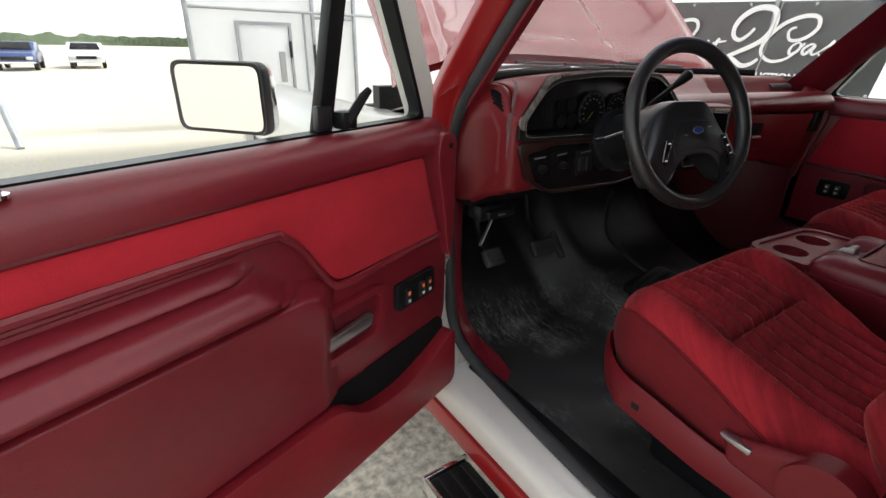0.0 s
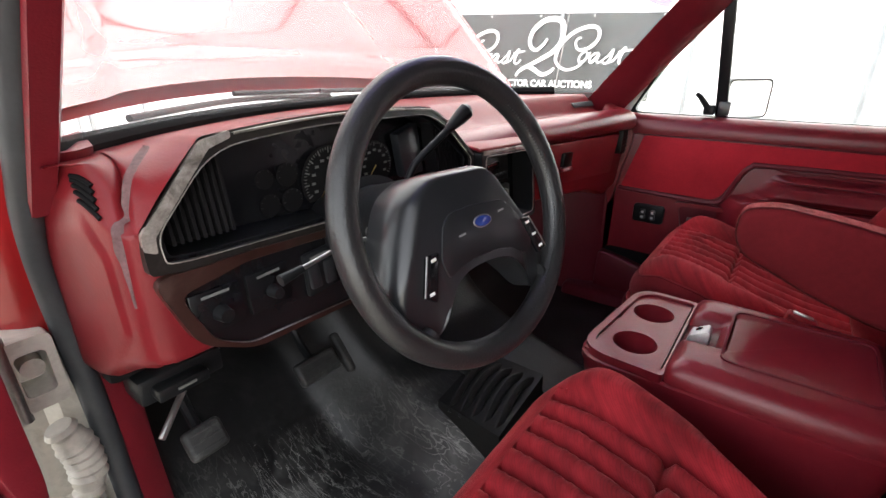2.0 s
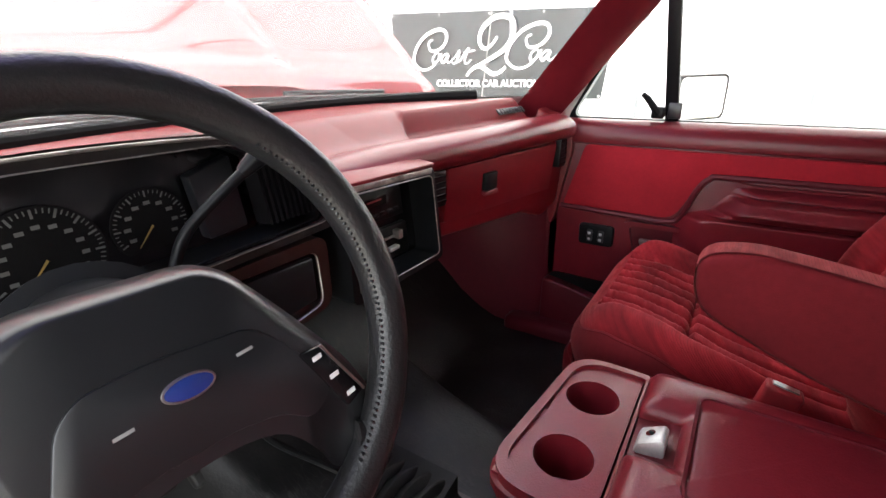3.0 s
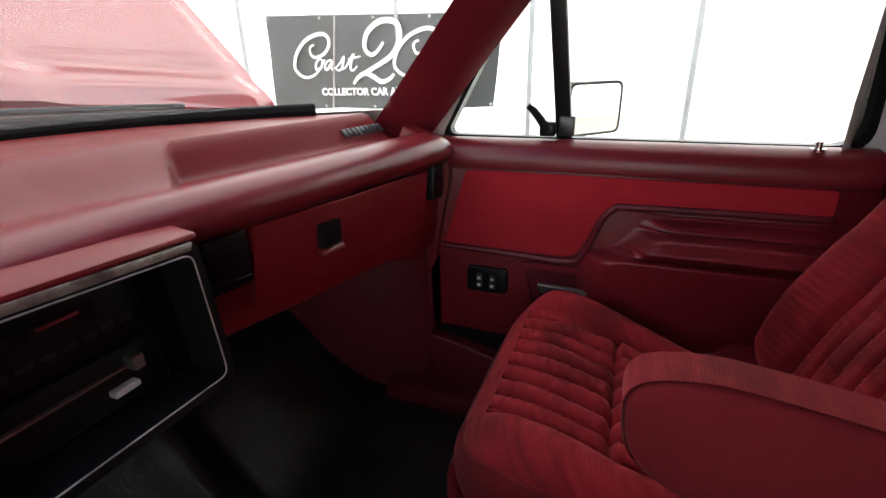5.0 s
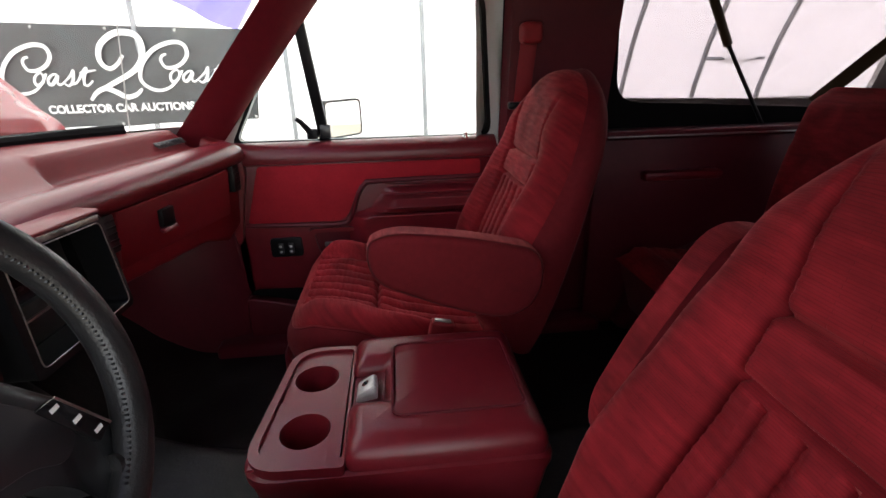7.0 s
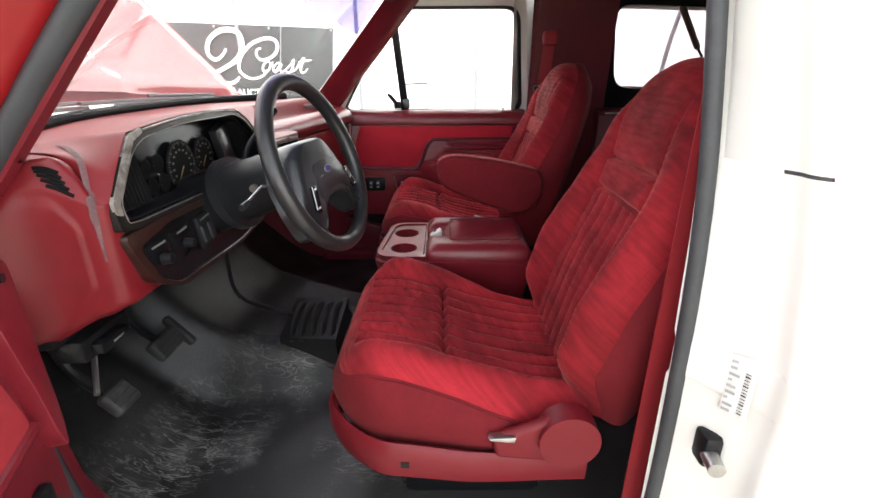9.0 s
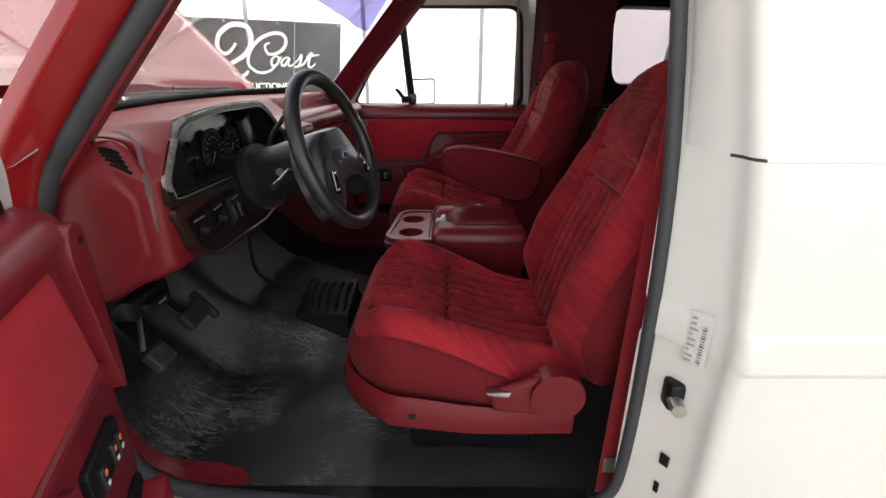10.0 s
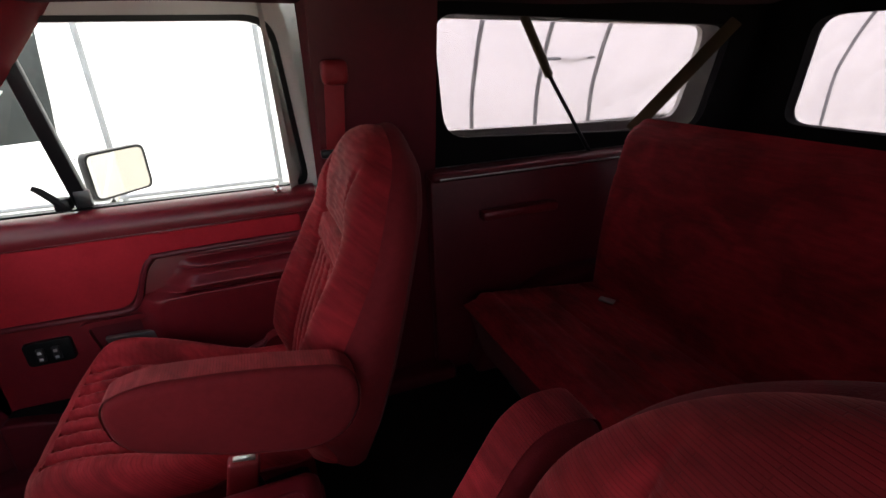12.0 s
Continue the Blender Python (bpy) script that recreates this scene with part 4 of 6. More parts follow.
# ---- doors ----
def door(side):
    """side 1: closed passenger door; side -1: the driver's door, swung wide open."""
    if side > 0:
        m = Matrix.Identity(4)
        d = thing("passenger_door", (0.85, -0.1, 0.62), "closed truck door with maroon vinyl, red cloth insert and armrest", "door")
    else:
        along, inward = Vector((-0.936, -0.352, 0)), Vector((0.352, -0.936, 0))
        o = Vector((-0.872, 0.293, 0)) + along * 0.195 + inward * 0.778
        m = Matrix(((-inward.x, -along.x, 0, o.x), (-inward.y, -along.y, 0, o.y), (0, 0, 1, 0), (0, 0, 0, 1)))
        d = thing("driver_door", tuple(m @ Vector((0.85, 0.30, 0.62))), "wide open truck door with maroon vinyl, red cloth insert and power switches", "door")
    P = lambda name, bm, material, parent=d, label="", smooth=38: part(name, moved(bm, m), material, parent, label, smooth)
    yz = lambda pts, x: [(x, y, z) for y, z in pts]
    # shell
    P("shell", prism(yz([(0.232, 0.64), (0.232, 1.355), (-0.61, 1.355), (-0.60, 0.64)], 0.82), (0.10, 0, 0), 0.02, 3), CREAM, label="cream painted door shell")
    # The closed door takes a darker maroon here: cabin shade put into the colour.
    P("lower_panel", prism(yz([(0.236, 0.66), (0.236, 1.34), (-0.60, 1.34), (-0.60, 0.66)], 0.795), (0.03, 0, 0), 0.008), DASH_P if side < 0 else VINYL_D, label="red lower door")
    # sill roll
    sec = [(0.845, 1.358), (0.825, 1.366), (0.80, 1.362), (0.782, 1.348), (0.772, 1.325), (0.776, 1.306), (0.80, 1.298)]
    ys = [0.225, 0.21, 0.19, 0.16, 0.0, -0.3, -0.59]
    P("sill_roll", loft([[(x + (0.010 if y > 0.20 else 0), y, z) for x, z in sec] for y in ys], caps=True), VINYL, label="padded maroon vinyl door top")
    # front corner block and trim board
    board = rounded([(0.240, 1.345), (0.238, 0.90), (0.22, 0.86), (-0.60, 0.86), (-0.60, 1.31), (0.16, 1.31), (0.19, 1.345)], 0.02, 3)
    P("trim_board", prism(yz(board, 0.79), (0.02, 0, 0), 0.005), VINYL, label="moulded maroon vinyl trim board")
    blk = rounded([(0.238, 1.338), (0.237, 1.10), (0.228, 1.05), (0.214, 1.08), (0.203, 1.15), (0.172, 1.29), (0.185, 1.345)], 0.025, 4)
    P("corner_block", prism(yz(blk, 0.768), (0.03, 0, 0), 0.012, 3), VINYL)
    P("screw", cyl((0.766, 0.215, 1.315), (0.772, 0.215, 1.315), 0.006, 12), BLACK)
    # cloth insert with a moulded lip
    ci_ = -0.20 if side < 0 else -0.17
    ins = rounded([(0.141, 1.300), (0.195, 1.122), (-0.105, 1.118), (ci_, 1.245), (-0.54, 1.250), (-0.54, 1.297)], [0.012, 0.012, 0.03, 0.03, 0.008, 0.008], 4)
    P("cloth_insert", prism(yz(ins, 0.783), (0.012, 0, 0), 0.003), CLOTH_R, label="bright red cloth door insert")
    lip = [(0.784, y, z) for y, z in [(0.20, 1.116), (0.0, 1.110), (-0.085, 1.108), (-0.122, 1.125), (lerp(-0.12, ci_, 0.62), 1.20), (ci_ - 0.006, 1.234), (ci_ - 0.045, 1.241), (-0.54, 1.244)]]
    # Lip darkened on the closed door too, in place of shade.
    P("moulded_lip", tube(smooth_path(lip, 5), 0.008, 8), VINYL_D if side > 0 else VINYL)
    # armrest
    corner = -0.205 if side < 0 else -0.175

    def arm(u, v):
        z = lerp(1.240, 0.885, v)
        y = lerp(-0.09, -0.60, u)
        y0 = lerp(-0.10, corner, ease(1.10, 1.235, z)) - 0.05 * (1 - ease(0.0, 0.03, abs(z - 1.19) - 0.03))
        k = ease(0.0, 0.075, y0 - y)
        b = 0.054 * ease(1.240, 1.180, z) * (1 - 0.62 * ease(1.165, 0.90, z)) + 0.004
        for zc_, w_, dep in ((1.222, 0.005, 0.018), (1.198, 0.005, 0.017)):
            b -= dep * math.exp(-((z - zc_) / w_) ** 2)
        b += 0.014 * math.exp(-((z - 1.168) / 0.011) ** 2)
        b -= 0.016 * math.exp(-((z - 1.146) / 0.0035) ** 2)
        return (0.792 - b * k, y, z)
    P("armrest", surface(arm, 110, 240), VINYL if side < 0 else VINYL, label="moulded vinyl armrest with ribbed top")
    # pull pocket and handle
    dz = -0.026 if side < 0 else 0.0
    low_ = lambda pts: [(y, z + dz) for y, z in pts]
    pk = low_(rounded([(0.0, 1.085), (-0.165, 1.085), (-0.165, 1.0), (-0.02, 1.0)], 0.02, 4))
    P("handle_pocket", opening(low_(rounded([(0.02, 1.098), (-0.185, 1.098), (-0.185, 0.985), (0.0, 0.985)], 0.03, 4)), pk, lambda u, v, w: (0.774 + w, u, v), 0.018), VINYL, label="recessed handle bezel")
    P("pocket_back", prism(yz(pk, 0.788), (0.003, 0, 0)), VINYL_D)
    h = low_(rounded([(-0.03, 1.052), (-0.16, 1.046), (-0.16, 1.022), (-0.04, 1.028)], 0.008, 3))
    P("door_handle", prism(yz(h, 0.768), (0.014, 0, 0), 0.004), ALU, label="brushed metal door handle")
    # switches
    zc, yc, w, hh = 1.039 + dz, 0.089 if side > 0 else 0.115, 0.05 if side > 0 else 0.066, 0.032
    sp = P("switch_plate", prism(yz(rounded([(yc + w, zc + hh), (yc - w, zc + hh), (yc - w, zc - hh), (yc + w, zc - hh)], 0.012, 4), 0.778), (0.014, 0, 0), 0.004), BLACK, label="black power switch plate")
    for k, y in enumerate((yc - 0.016, yc + 0.016) if side > 0 else (yc - 0.036, yc + 0.012, yc + 0.036)):
        b = P("switch_button", box(0.770, 0.779, y - 0.008, y + 0.008, zc - 0.020, zc + 0.016, 0.003), HUBP, sp)
        P("marking", box(0.7685, 0.7705, y - 0.004, y + 0.004, zc + 0.003, zc + 0.011, 0.001), ORANGE if side < 0 else LIGHTG, sp, "coloured switch marking")
        P("marking", box(0.7685, 0.7705, y - 0.004, y + 0.004, zc - 0.014, zc - 0.007, 0.001), LIGHTG, sp, "pale switch marking")
    # map pocket
    pocket = rounded([(0.225, 0.895), (-0.20, 0.885), (-0.30, 0.80), (0.225, 0.80)], 0.03, 4)
    # Flat black sheet for the shade inside the pocket; there is no hollow.
    P("pocket_shade", prism(yz(pocket, 0.786), (0.004, 0, 0)), DARK, label="black sheet painting the shade in the map pocket opening")
    up = 0.0 if side < 0 else 0.035
    low = rounded([(0.235, 0.862 + up * 0.5), (0.16, 0.832 + up), (0.05, 0.802 + up), (-0.07, 0.808 + up), (-0.14, 0.872), (-0.60, 0.880), (-0.60, 0.70), (0.24, 0.70)], [0.02, 0.05, 0.05, 0.05, 0.04, 0.01, 0.02, 0.03], 5)
    # Pocket front: lit red on the open door, shaded maroon on the closed one.
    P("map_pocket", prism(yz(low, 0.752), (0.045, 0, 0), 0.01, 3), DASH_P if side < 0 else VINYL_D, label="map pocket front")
    # window frame, bars, glass
    lean = lambda u, v, w: (0.842 - 0.17 * (v - 1.365) + w, u, v)
    inner = rounded([(0.205, 1.368), (-0.035, 1.762), (-0.535, 1.762), (-0.572, 1.366)], [0.03, 0.06, 0.06, 0.05], 6)
    black = rounded([(0.222, 1.355), (-0.027, 1.774), (-0.547, 1.774), (-0.586, 1.354)], [0.03, 0.06, 0.06, 0.05], 6)
    outer = rounded([(0.250, 1.335), (0.240, 1.42), (0.0, 1.815), (-0.57, 1.815), (-0.615, 1.335)], [0.01, 0.03, 0.06, 0.05, 0.01], 6)
    P("window_frame", opening(outer, black, lean, 0.05), CREAM, label="cream window frame")
    P("window_seal", opening(black, inner, lambda u, v, w: lean(u, v, w - 0.004), 0.03), BLACK, label="black window rubber")
    bar = [(lean(-0.062, 1.355, 0.0)), (lean(-0.030, 1.71, 0.0))]
    vb = P("vent_bar", prism([lean(-0.045, 1.355, -0.006), lean(-0.078, 1.355, -0.006), lean(-0.040, 1.765, -0.006), lean(-0.012, 1.735, -0.006)], (0.024, 0, 0), 0.004), BLACK, label="black quarter light bar")
    P("vent_latch", join(box(0.805, 0.838, -0.045, -0.012, 1.372, 1.402, 0.006), tube([(0.812, -0.03, 1.385), (0.802, 0.0, 1.425), (0.80, 0.012, 1.435)], [0.010, 0.008, 0.006], 8)), BLACK, vb, "black quarter light latch")
    P("vent_plate", box(0.826, 0.84, -0.082, -0.05, 1.372, 1.412, 0.003), HUBP, vb)
    for nm, pts in (("quarter_light", [(0.21, 1.36), (-0.02, 1.765), (-0.058, 1.36)]), ("door_glass", [(-0.058, 1.36), (-0.03, 1.77), (-0.545, 1.77), (-0.58, 1.36)])):
        g = P(nm, prism([lean(y, z, 0.014) for y, z in pts], (0.004, 0, 0)), GLASS)
        g.visible_shadow = False
    P("lock_knob", join(cyl((0.803, -0.497, 1.355), (0.803, -0.497, 1.378), 0.006, 12, bev=0.002), cyl((0.803, -0.497, 1.362), (0.803, -0.497, 1.366), 0.012, 16)), CHROME, label="chrome lock knob")
    # mirror
    I, O = (Vector((0.968, -0.046, 0)), Vector((1.108, -0.1615, 0))) if side > 0 else (Vector((0.968, -0.075, 0)), Vector((1.160, -0.140, 0)))
    ex = (O - I).normalized()
    fa = Vector((-abs(ex.y), -abs(ex.x), 0)).normalized()  # the way the glass faces
    w2, h2, mid_ = (O - I).length / 2, 0.064, (O + I) / 2 + Vector((0, 0, 1.41))
    def mring(sc, back_, rr=0.022):
        return [mid_ + ex * a * sc + Vector((0, 0, b * sc)) - fa * back_ for a, b in rounded([(-w2, -h2), (w2, -h2), (w2, h2), (-w2, h2)], rr, 5)]
    mi = P("mirror", loft([mring(0.90, 0.0), mring(0.97, -0.004), mring(1.0, 0.004), mring(0.99, 0.016)], caps=True), MIRR_F, label="dark rimmed door mirror")
    P("mirror_shell", loft([mring(0.985, 0.014), mring(0.95, 0.035), mring(0.80, 0.058), mring(0.4, 0.068)]), CHROME, mi, "chrome mirror back")
    P("mirror_glass", prism([mid_ + ex * a + Vector((0, 0, b)) + fa * 0.003 for a, b in rounded([(-w2 * 0.90, -h2 * 0.88), (w2 * 0.875, -h2 * 0.88), (w2 * 0.875, h2 * 0.88), (-w2 * 0.90, h2 * 0.88)], 0.018, 5)], fa * 0.001), MIRROR, mi, "mirror glass")
    P("mirror_arm", tube(smooth_path([(1.03, -0.08, 1.35), (1.02, -0.07, 1.325), (0.97, -0.04, 1.31), (0.91, -0.03, 1.305)], 5), 0.011, 10), CHROME, mi)
    return d


# ---- dashboard ----
def dashboard():
    d = thing("dashboard", (0, 0.4, 1.15), "faded red padded dashboard with black instrument panel", "dashboard")

    sill = screen_base

    def shear(x):
        return -0.18 * (max(x, 0.10) - 0.25)

    def brow(x):
        """Height of the pad's edge over the instruments."""
        if x < -0.700:
            return 1.195
        if x < -0.614:
            return lerp(1.362, 1.452, (max(0.0, x + 0.699) / 0.085) ** 0.85)
        return 1.452 + 0.011 * math.sin(math.pi * (x + 0.614) / 0.43)

    def near(x):
        k = ease(-0.20, -0.08, x)
        front = 0.236 + 0.16 * (max(1.335, brow(min(x, -0.20))) - 1.31) + 0.05 * max(0.0, -0.60 - x) + 0.070 * (max(0.0, -0.690 - x) / 0.048) ** 2.4
        return lerp(front, 0.302 + shear(x), k)

    def pad(x, v):
        a = near(x)
        b = max(sill(x), a + 0.05)
        y = lerp(a, b, v ** 1.3)
        base = 1.384
        flat_ = base + (1.43 - base) * ease(0.0, 0.14, y - a)
        wall = 0.193 + 0.084 * (y - a) / 0.115
        inside = ease(wall, wall + 0.012, x) * (1 - ease(0.715, 0.735, x))
        step = ease(a + 0.055, a + 0.095, y)
        flat_ = lerp(flat_, lerp(1.376, 1.429, step), inside)
        q = (y - a) / (b - a)
        p = 8.0 if x < -0.700 else lerp(3.6, 1.2, ease(-0.700, -0.60, x))
        over = brow(min(x, -0.19)) + (1.43 - brow(min(x, -0.19))) * (1 - (1 - q) ** p) + 0.004 * math.sin(math.pi * q)
        z = lerp(over, flat_, ease(-0.21, -0.12, x))
        return (x, y, z)
    part("top_pad", surface(lambda u, v: pad(lerp(-0.600, 0.768, u), v), 270, 90), DASH, d, "faded red vinyl dash top with scuffs and a sunken tray")
    # padded lip above the passenger side
    sec = [(0.085, 1.35), (0.06, 1.384), (0.035, 1.387), (0.015, 1.384), (0.0, 1.376), (-0.009, 1.366), (-0.013, 1.354), (-0.011, 1.342), (-0.003, 1.332), (0.010, 1.324), (0.035, 1.318), (0.08, 1.32)]
    xs = (-0.13, -0.10, 0.0, 0.1, 0.2, 0.3, 0.45, 0.6, 0.70, 0.735, 0.757, 0.768)
    part("padded_lip", loft([[(x, y + 0.250 + shear(x) + 0.022 * ease(0.70, 0.77, x), z - 0.010 * ease(0.72, 0.77, x)) for y, z in sec] for x in xs]), VINYL, d, "maroon padded dash lip")
    # face and glovebox follow the same slant
    S = lambda x, off, z: (x, 0.287 + shear(x) + off, z)
    part("lower_face", bevelled(prism([S(0.13, 0, 1.328), S(0.785, 0, 1.322), S(0.785, 0.02, 1.13), S(0.70, 0.02, 1.10), S(0.60, 0.02, 1.135), S(0.13, 0.02, 1.165)], (0, 0.10, 0)), 0.012, 3), DASH_P, d, "red plastic dash face")
    gb = part("glovebox_door", prism([S(0.268, -0.012, 1.318), S(0.70, -0.012, 1.312), S(0.70, 0.004, 1.182), S(0.268, 0.004, 1.195)], (0, 0.02, 0), 0.006), DASH_P, d, "red glovebox door")
    part("glovebox_latch", prism([S(0.385, -0.016, 1.246), S(0.428, -0.016, 1.246), S(0.428, -0.018, 1.286), S(0.385, -0.018, 1.286)], (0, 0.012, 0), 0.003), BLACK, gb, "black glovebox latch")
    part("latch_lip", prism([S(0.382, -0.020, 1.234), S(0.430, -0.020, 1.234), S(0.430, -0.016, 1.244), S(0.382, -0.016, 1.244)], (0, 0.012, 0), 0.002), VINYL, gb)
    for x0, x1 in ((0.195, 0.258), (0.715, 0.748)):
        v = part("vent", prism([S(x0, -0.012, 1.242), S(x1, -0.012, 1.242), S(x1, -0.014, 1.318), S(x0, -0.014, 1.318)], (0, 0.03, 0), 0.003), BLACK, d, "black air vent")
        for k in range(5):
            z = 1.252 + 0.013 * k
            part("slat", prism([S(x0 + 0.004, -0.016, z), S(x1 - 0.004, -0.016, z), S(x1 - 0.004, -0.016, z + 0.004), S(x0 + 0.004, -0.016, z + 0.004)], (0, 0.006, 0)), BLACK, v)
    # driver's side: one rounded shell from the lower lip over the corner to the windscreen
    plan = smooth_path([(-0.600, 0.252, 0), (-0.660, 0.2505, 0), (-0.695, 0.253, 0), (-0.712, 0.266, 0), (-0.722, 0.300, 0), (-0.735, 0.370, 0), (-0.748, 0.520, 0)], 10)
    far_ = len(plan) - 1
    corner = 0.5

    def around(s):
        k = s * far_
        n = min(far_ - 1, int(k))
        return Vector(plan[n]).lerp(Vector(plan[n + 1]), k - n)

    def rim_height(p):
        if p.x > -0.700:
            return brow(p.x)
        return 1.362 + 0.030 * ease(0.256, 0.32, p.y) + 0.01 * ease(0.32, 0.52, p.y)

    def wall(s, q):
        """The upright part; q runs from the lower lip to the rim."""
        p = around(s)
        foot = 1.194 - 0.010 * ease(0.26, 0.29, p.y) - 0.045 * ease(0.28, 0.40, p.y)
        crest = rim_height(p) if p.x < -0.697 else 1.316
        z = lerp(foot, crest, q)
        out = Vector((-1, -0.35, 0)).normalized() if p.y > 0.27 else Vector((-0.35, -1, 0)).normalized()
        lip = -0.016 * (1 - min(1.0, q / 0.10)) ** 2
        cover = ease(0.286, 0.293, p.y - 0.6 * max(0.0, z - 1.335) - 0.8 * max(0.0, 1.240 - z)) * (1 - ease(0.86, 0.97, q)) * 0.0035
        return Vector((p.x, p.y, z)) + out * (lip + cover)

    def over_top(s, v):
        """The padded part from the rim to the windscreen."""
        e = around(s)
        e.z = rim_height(e)
        xc = lerp(-0.600, -0.745, s)
        c = Vector((xc, sill(xc), 1.43))
        turn = ease(0.30, 0.55, s)
        m1 = e + Vector((0.010 * turn, 0.05 * (1 - turn) + 0.022 * turn, 0.046 * turn))
        m2 = c + Vector((0, -0.11, 0.002))
        w = 1 - v
        p = e * w ** 3 + m1 * (3 * w * w * v) + m2 * (3 * w * v * v) + c * v ** 3
        return Vector(pad(max(-0.699, around(s).x), v)).lerp(p, ease(0.20, 0.46, s))

    def shell():
        bm = bmesh.new()
        ns, nw, nt = 72, 30, 40
        cols = []
        for a in range(ns + 1):
            s = a / ns
            lower = [bm.verts.new(wall(s, k / nw)) for k in range(nw + 1)]
            joined_ = around(s).x < -0.697
            upper = [lower[-1] if joined_ and k == 0 else bm.verts.new(over_top(s, (k / nt) ** 1.4)) for k in range(nt + 1)]
            cols.append((lower, upper))
        for (la, ua), (lb, ub) in zip(cols, cols[1:]):
            for p, q in ((la, lb), (ua, ub)):
                for k in range(len(p) - 1):
                    bm.faces.new((p[k], q[k], q[k + 1], p[k + 1]))
        bmesh.ops.recalc_face_normals(bm, faces=bm.faces)
        return bm
    part("end_shell", shell(), DASH, d, "faded red vinyl dash end", smooth=70)
    part("carcass_body", bevelled(prism([(-0.60, 0.335, 1.41), (-0.22, 0.335, 1.41), (-0.12, 0.335, 1.345), (0.14, 0.335, 1.34), (0.14, 0.335, 1.17), (-0.60, 0.335, 1.19)], (0, 0.12, 0)), 0.01), DASH_P, d)
    part("under_panel", box(-0.735, 0.74, 0.37, 0.56, 1.135, 1.18, 0.01), DARK, d)
    for k in range(5):
        run = [over_top(lerp(0.600, 0.700, n / 6) + 0.012 * k, 0.035 + 0.056 * k) + Vector((-0.0008, -0.0010, 0.0004)) for n in range(7)]
        part("demister_slot", tube(run, 0.0026, 8), DARK, d, "dark demister slot")

    def on_shell(s, v):
        """One run over the shell: v from 1 near the windscreen to 0 at the rim, then to -1 at the lip."""
        return over_top(s, v) if v > 0 else wall(s, 1 + v)

    def streak(v):
        broad = 0.0115 * lerp(0.3, 1.0, ease(0.0, 0.10, v)) * lerp(1.0, 0.25, ease(0.70, 1.0, v)) * (1 + 0.18 * math.sin(v * 21) + 0.08 * math.sin(v * 47))
        s = lerp(0.10, corner, ease(0.0, 0.62, v) ** 1.15) + 0.014 * ease(0.62, 1.0, v)
        q = lerp(0.66, 0.0, v / 0.62) if v < 0.62 else lerp(0.0, -0.50, (v - 0.62) / 0.38)
        p = on_shell(s, q)
        out = (p - Vector((-0.60, 0.42, 1.30))).normalized()
        return p, out, broad

    line = [streak(k / 90) for k in range(91)]

    def ribbon(u, v):
        k = round(v * 90)
        p, out, broad = line[k]
        run = line[min(90, k + 3)][0] - line[max(0, k - 3)][0]
        across = run.cross(out).normalized()
        return p + across * ((u - 0.5) * broad) + out * (0.0016 - 0.0012 * abs(2 * u - 1))
    part("worn_streak", surface(ribbon, 6, 90), STREAK, d, "grey worn streak down the corner of the dash", smooth=70)
    # cluster hood and bezel
    outer = rounded([(-0.701, 1.318), (-0.700, 1.362), (-0.616, 1.449), (-0.46, 1.462), (-0.19, 1.456), (-0.085, 1.352), (-0.100, 1.312), (-0.450, 1.308), (-0.665, 1.314)], [0.006, 0.02, 0.05, 0.1, 0.05, 0.01, 0.01, 0.02, 0.01], 5)
    mid = rounded([(-0.683, 1.327), (-0.684, 1.357), (-0.606, 1.437), (-0.46, 1.449), (-0.196, 1.443), (-0.099, 1.350), (-0.110, 1.322), (-0.450, 1.318), (-0.660, 1.324)], [0.006, 0.015, 0.04, 0.1, 0.05, 0.01, 0.01, 0.02, 0.01], 5)
    tilt = lambda u, v, w: (u, 0.235 + 0.16 * (v - 1.31) + w + 0.05 * max(0.0, -0.60 - u), v)
    part("bezel", bevelled(opening(outer, mid, tilt, 0.03), 0.003, 2, 60), BEZEL, d, "gunmetal brown instrument bezel")
    left = rounded([(-0.700, 1.345), (-0.699, 1.362), (-0.617, 1.447), (-0.580, 1.455), (-0.580, 1.447), (-0.609, 1.438), (-0.686, 1.357), (-0.688, 1.340)], 0.003, 2)
    part("worn_edge", prism([tilt(a, b, -0.002) for a, b in left], (0, 0.006, 0)), WORN, d, "worn silver edge of the bezel")
    brim = [tilt(lerp(-0.575, -0.205, k / 24), brow(lerp(-0.575, -0.205, k / 24)) - 0.004, -0.001) for k in range(25)] + [tilt(-0.165, 1.428, -0.001), tilt(-0.092, 1.356, -0.001)]
    part("worn_brim", tube(brim, 0.0019, 8), WORN, d, "worn silver edge above the instruments")
    part("silver_line", tube([tilt(a, b, -0.001) for a, b in mid], 0.0008, 5, closed=True), WORN, d, "thin silver line")
    part("bezel_line", opening(mid, [(lerp(a, -0.39, 0.012), lerp(b, 1.385, 0.03)) for a, b in mid], lambda u, v, w: tilt(u, v, w + 0.006), 0.02), BLACK_G, d)
    part("cluster_tunnel", opening([(lerp(a, -0.39, -0.01), lerp(b, 1.385, -0.01)) for a, b in mid], [(lerp(a, -0.39, 0.03), lerp(b, 1.385, 0.05)) for a, b in mid], lambda u, v, w: tilt(u, v, w + 0.012), 0.075), BLACK, d)
    part("cluster_panel", prism([tilt(a, b, 0.062) for a, b in mid], (0, 0.01, 0)), BLACK_G, d, "black instrument face")
    ycl = lambda z: tilt(0, z, 0.058)[1]
    dial(d, -0.405, 1.359, 0.052, ycl, 41, 235)
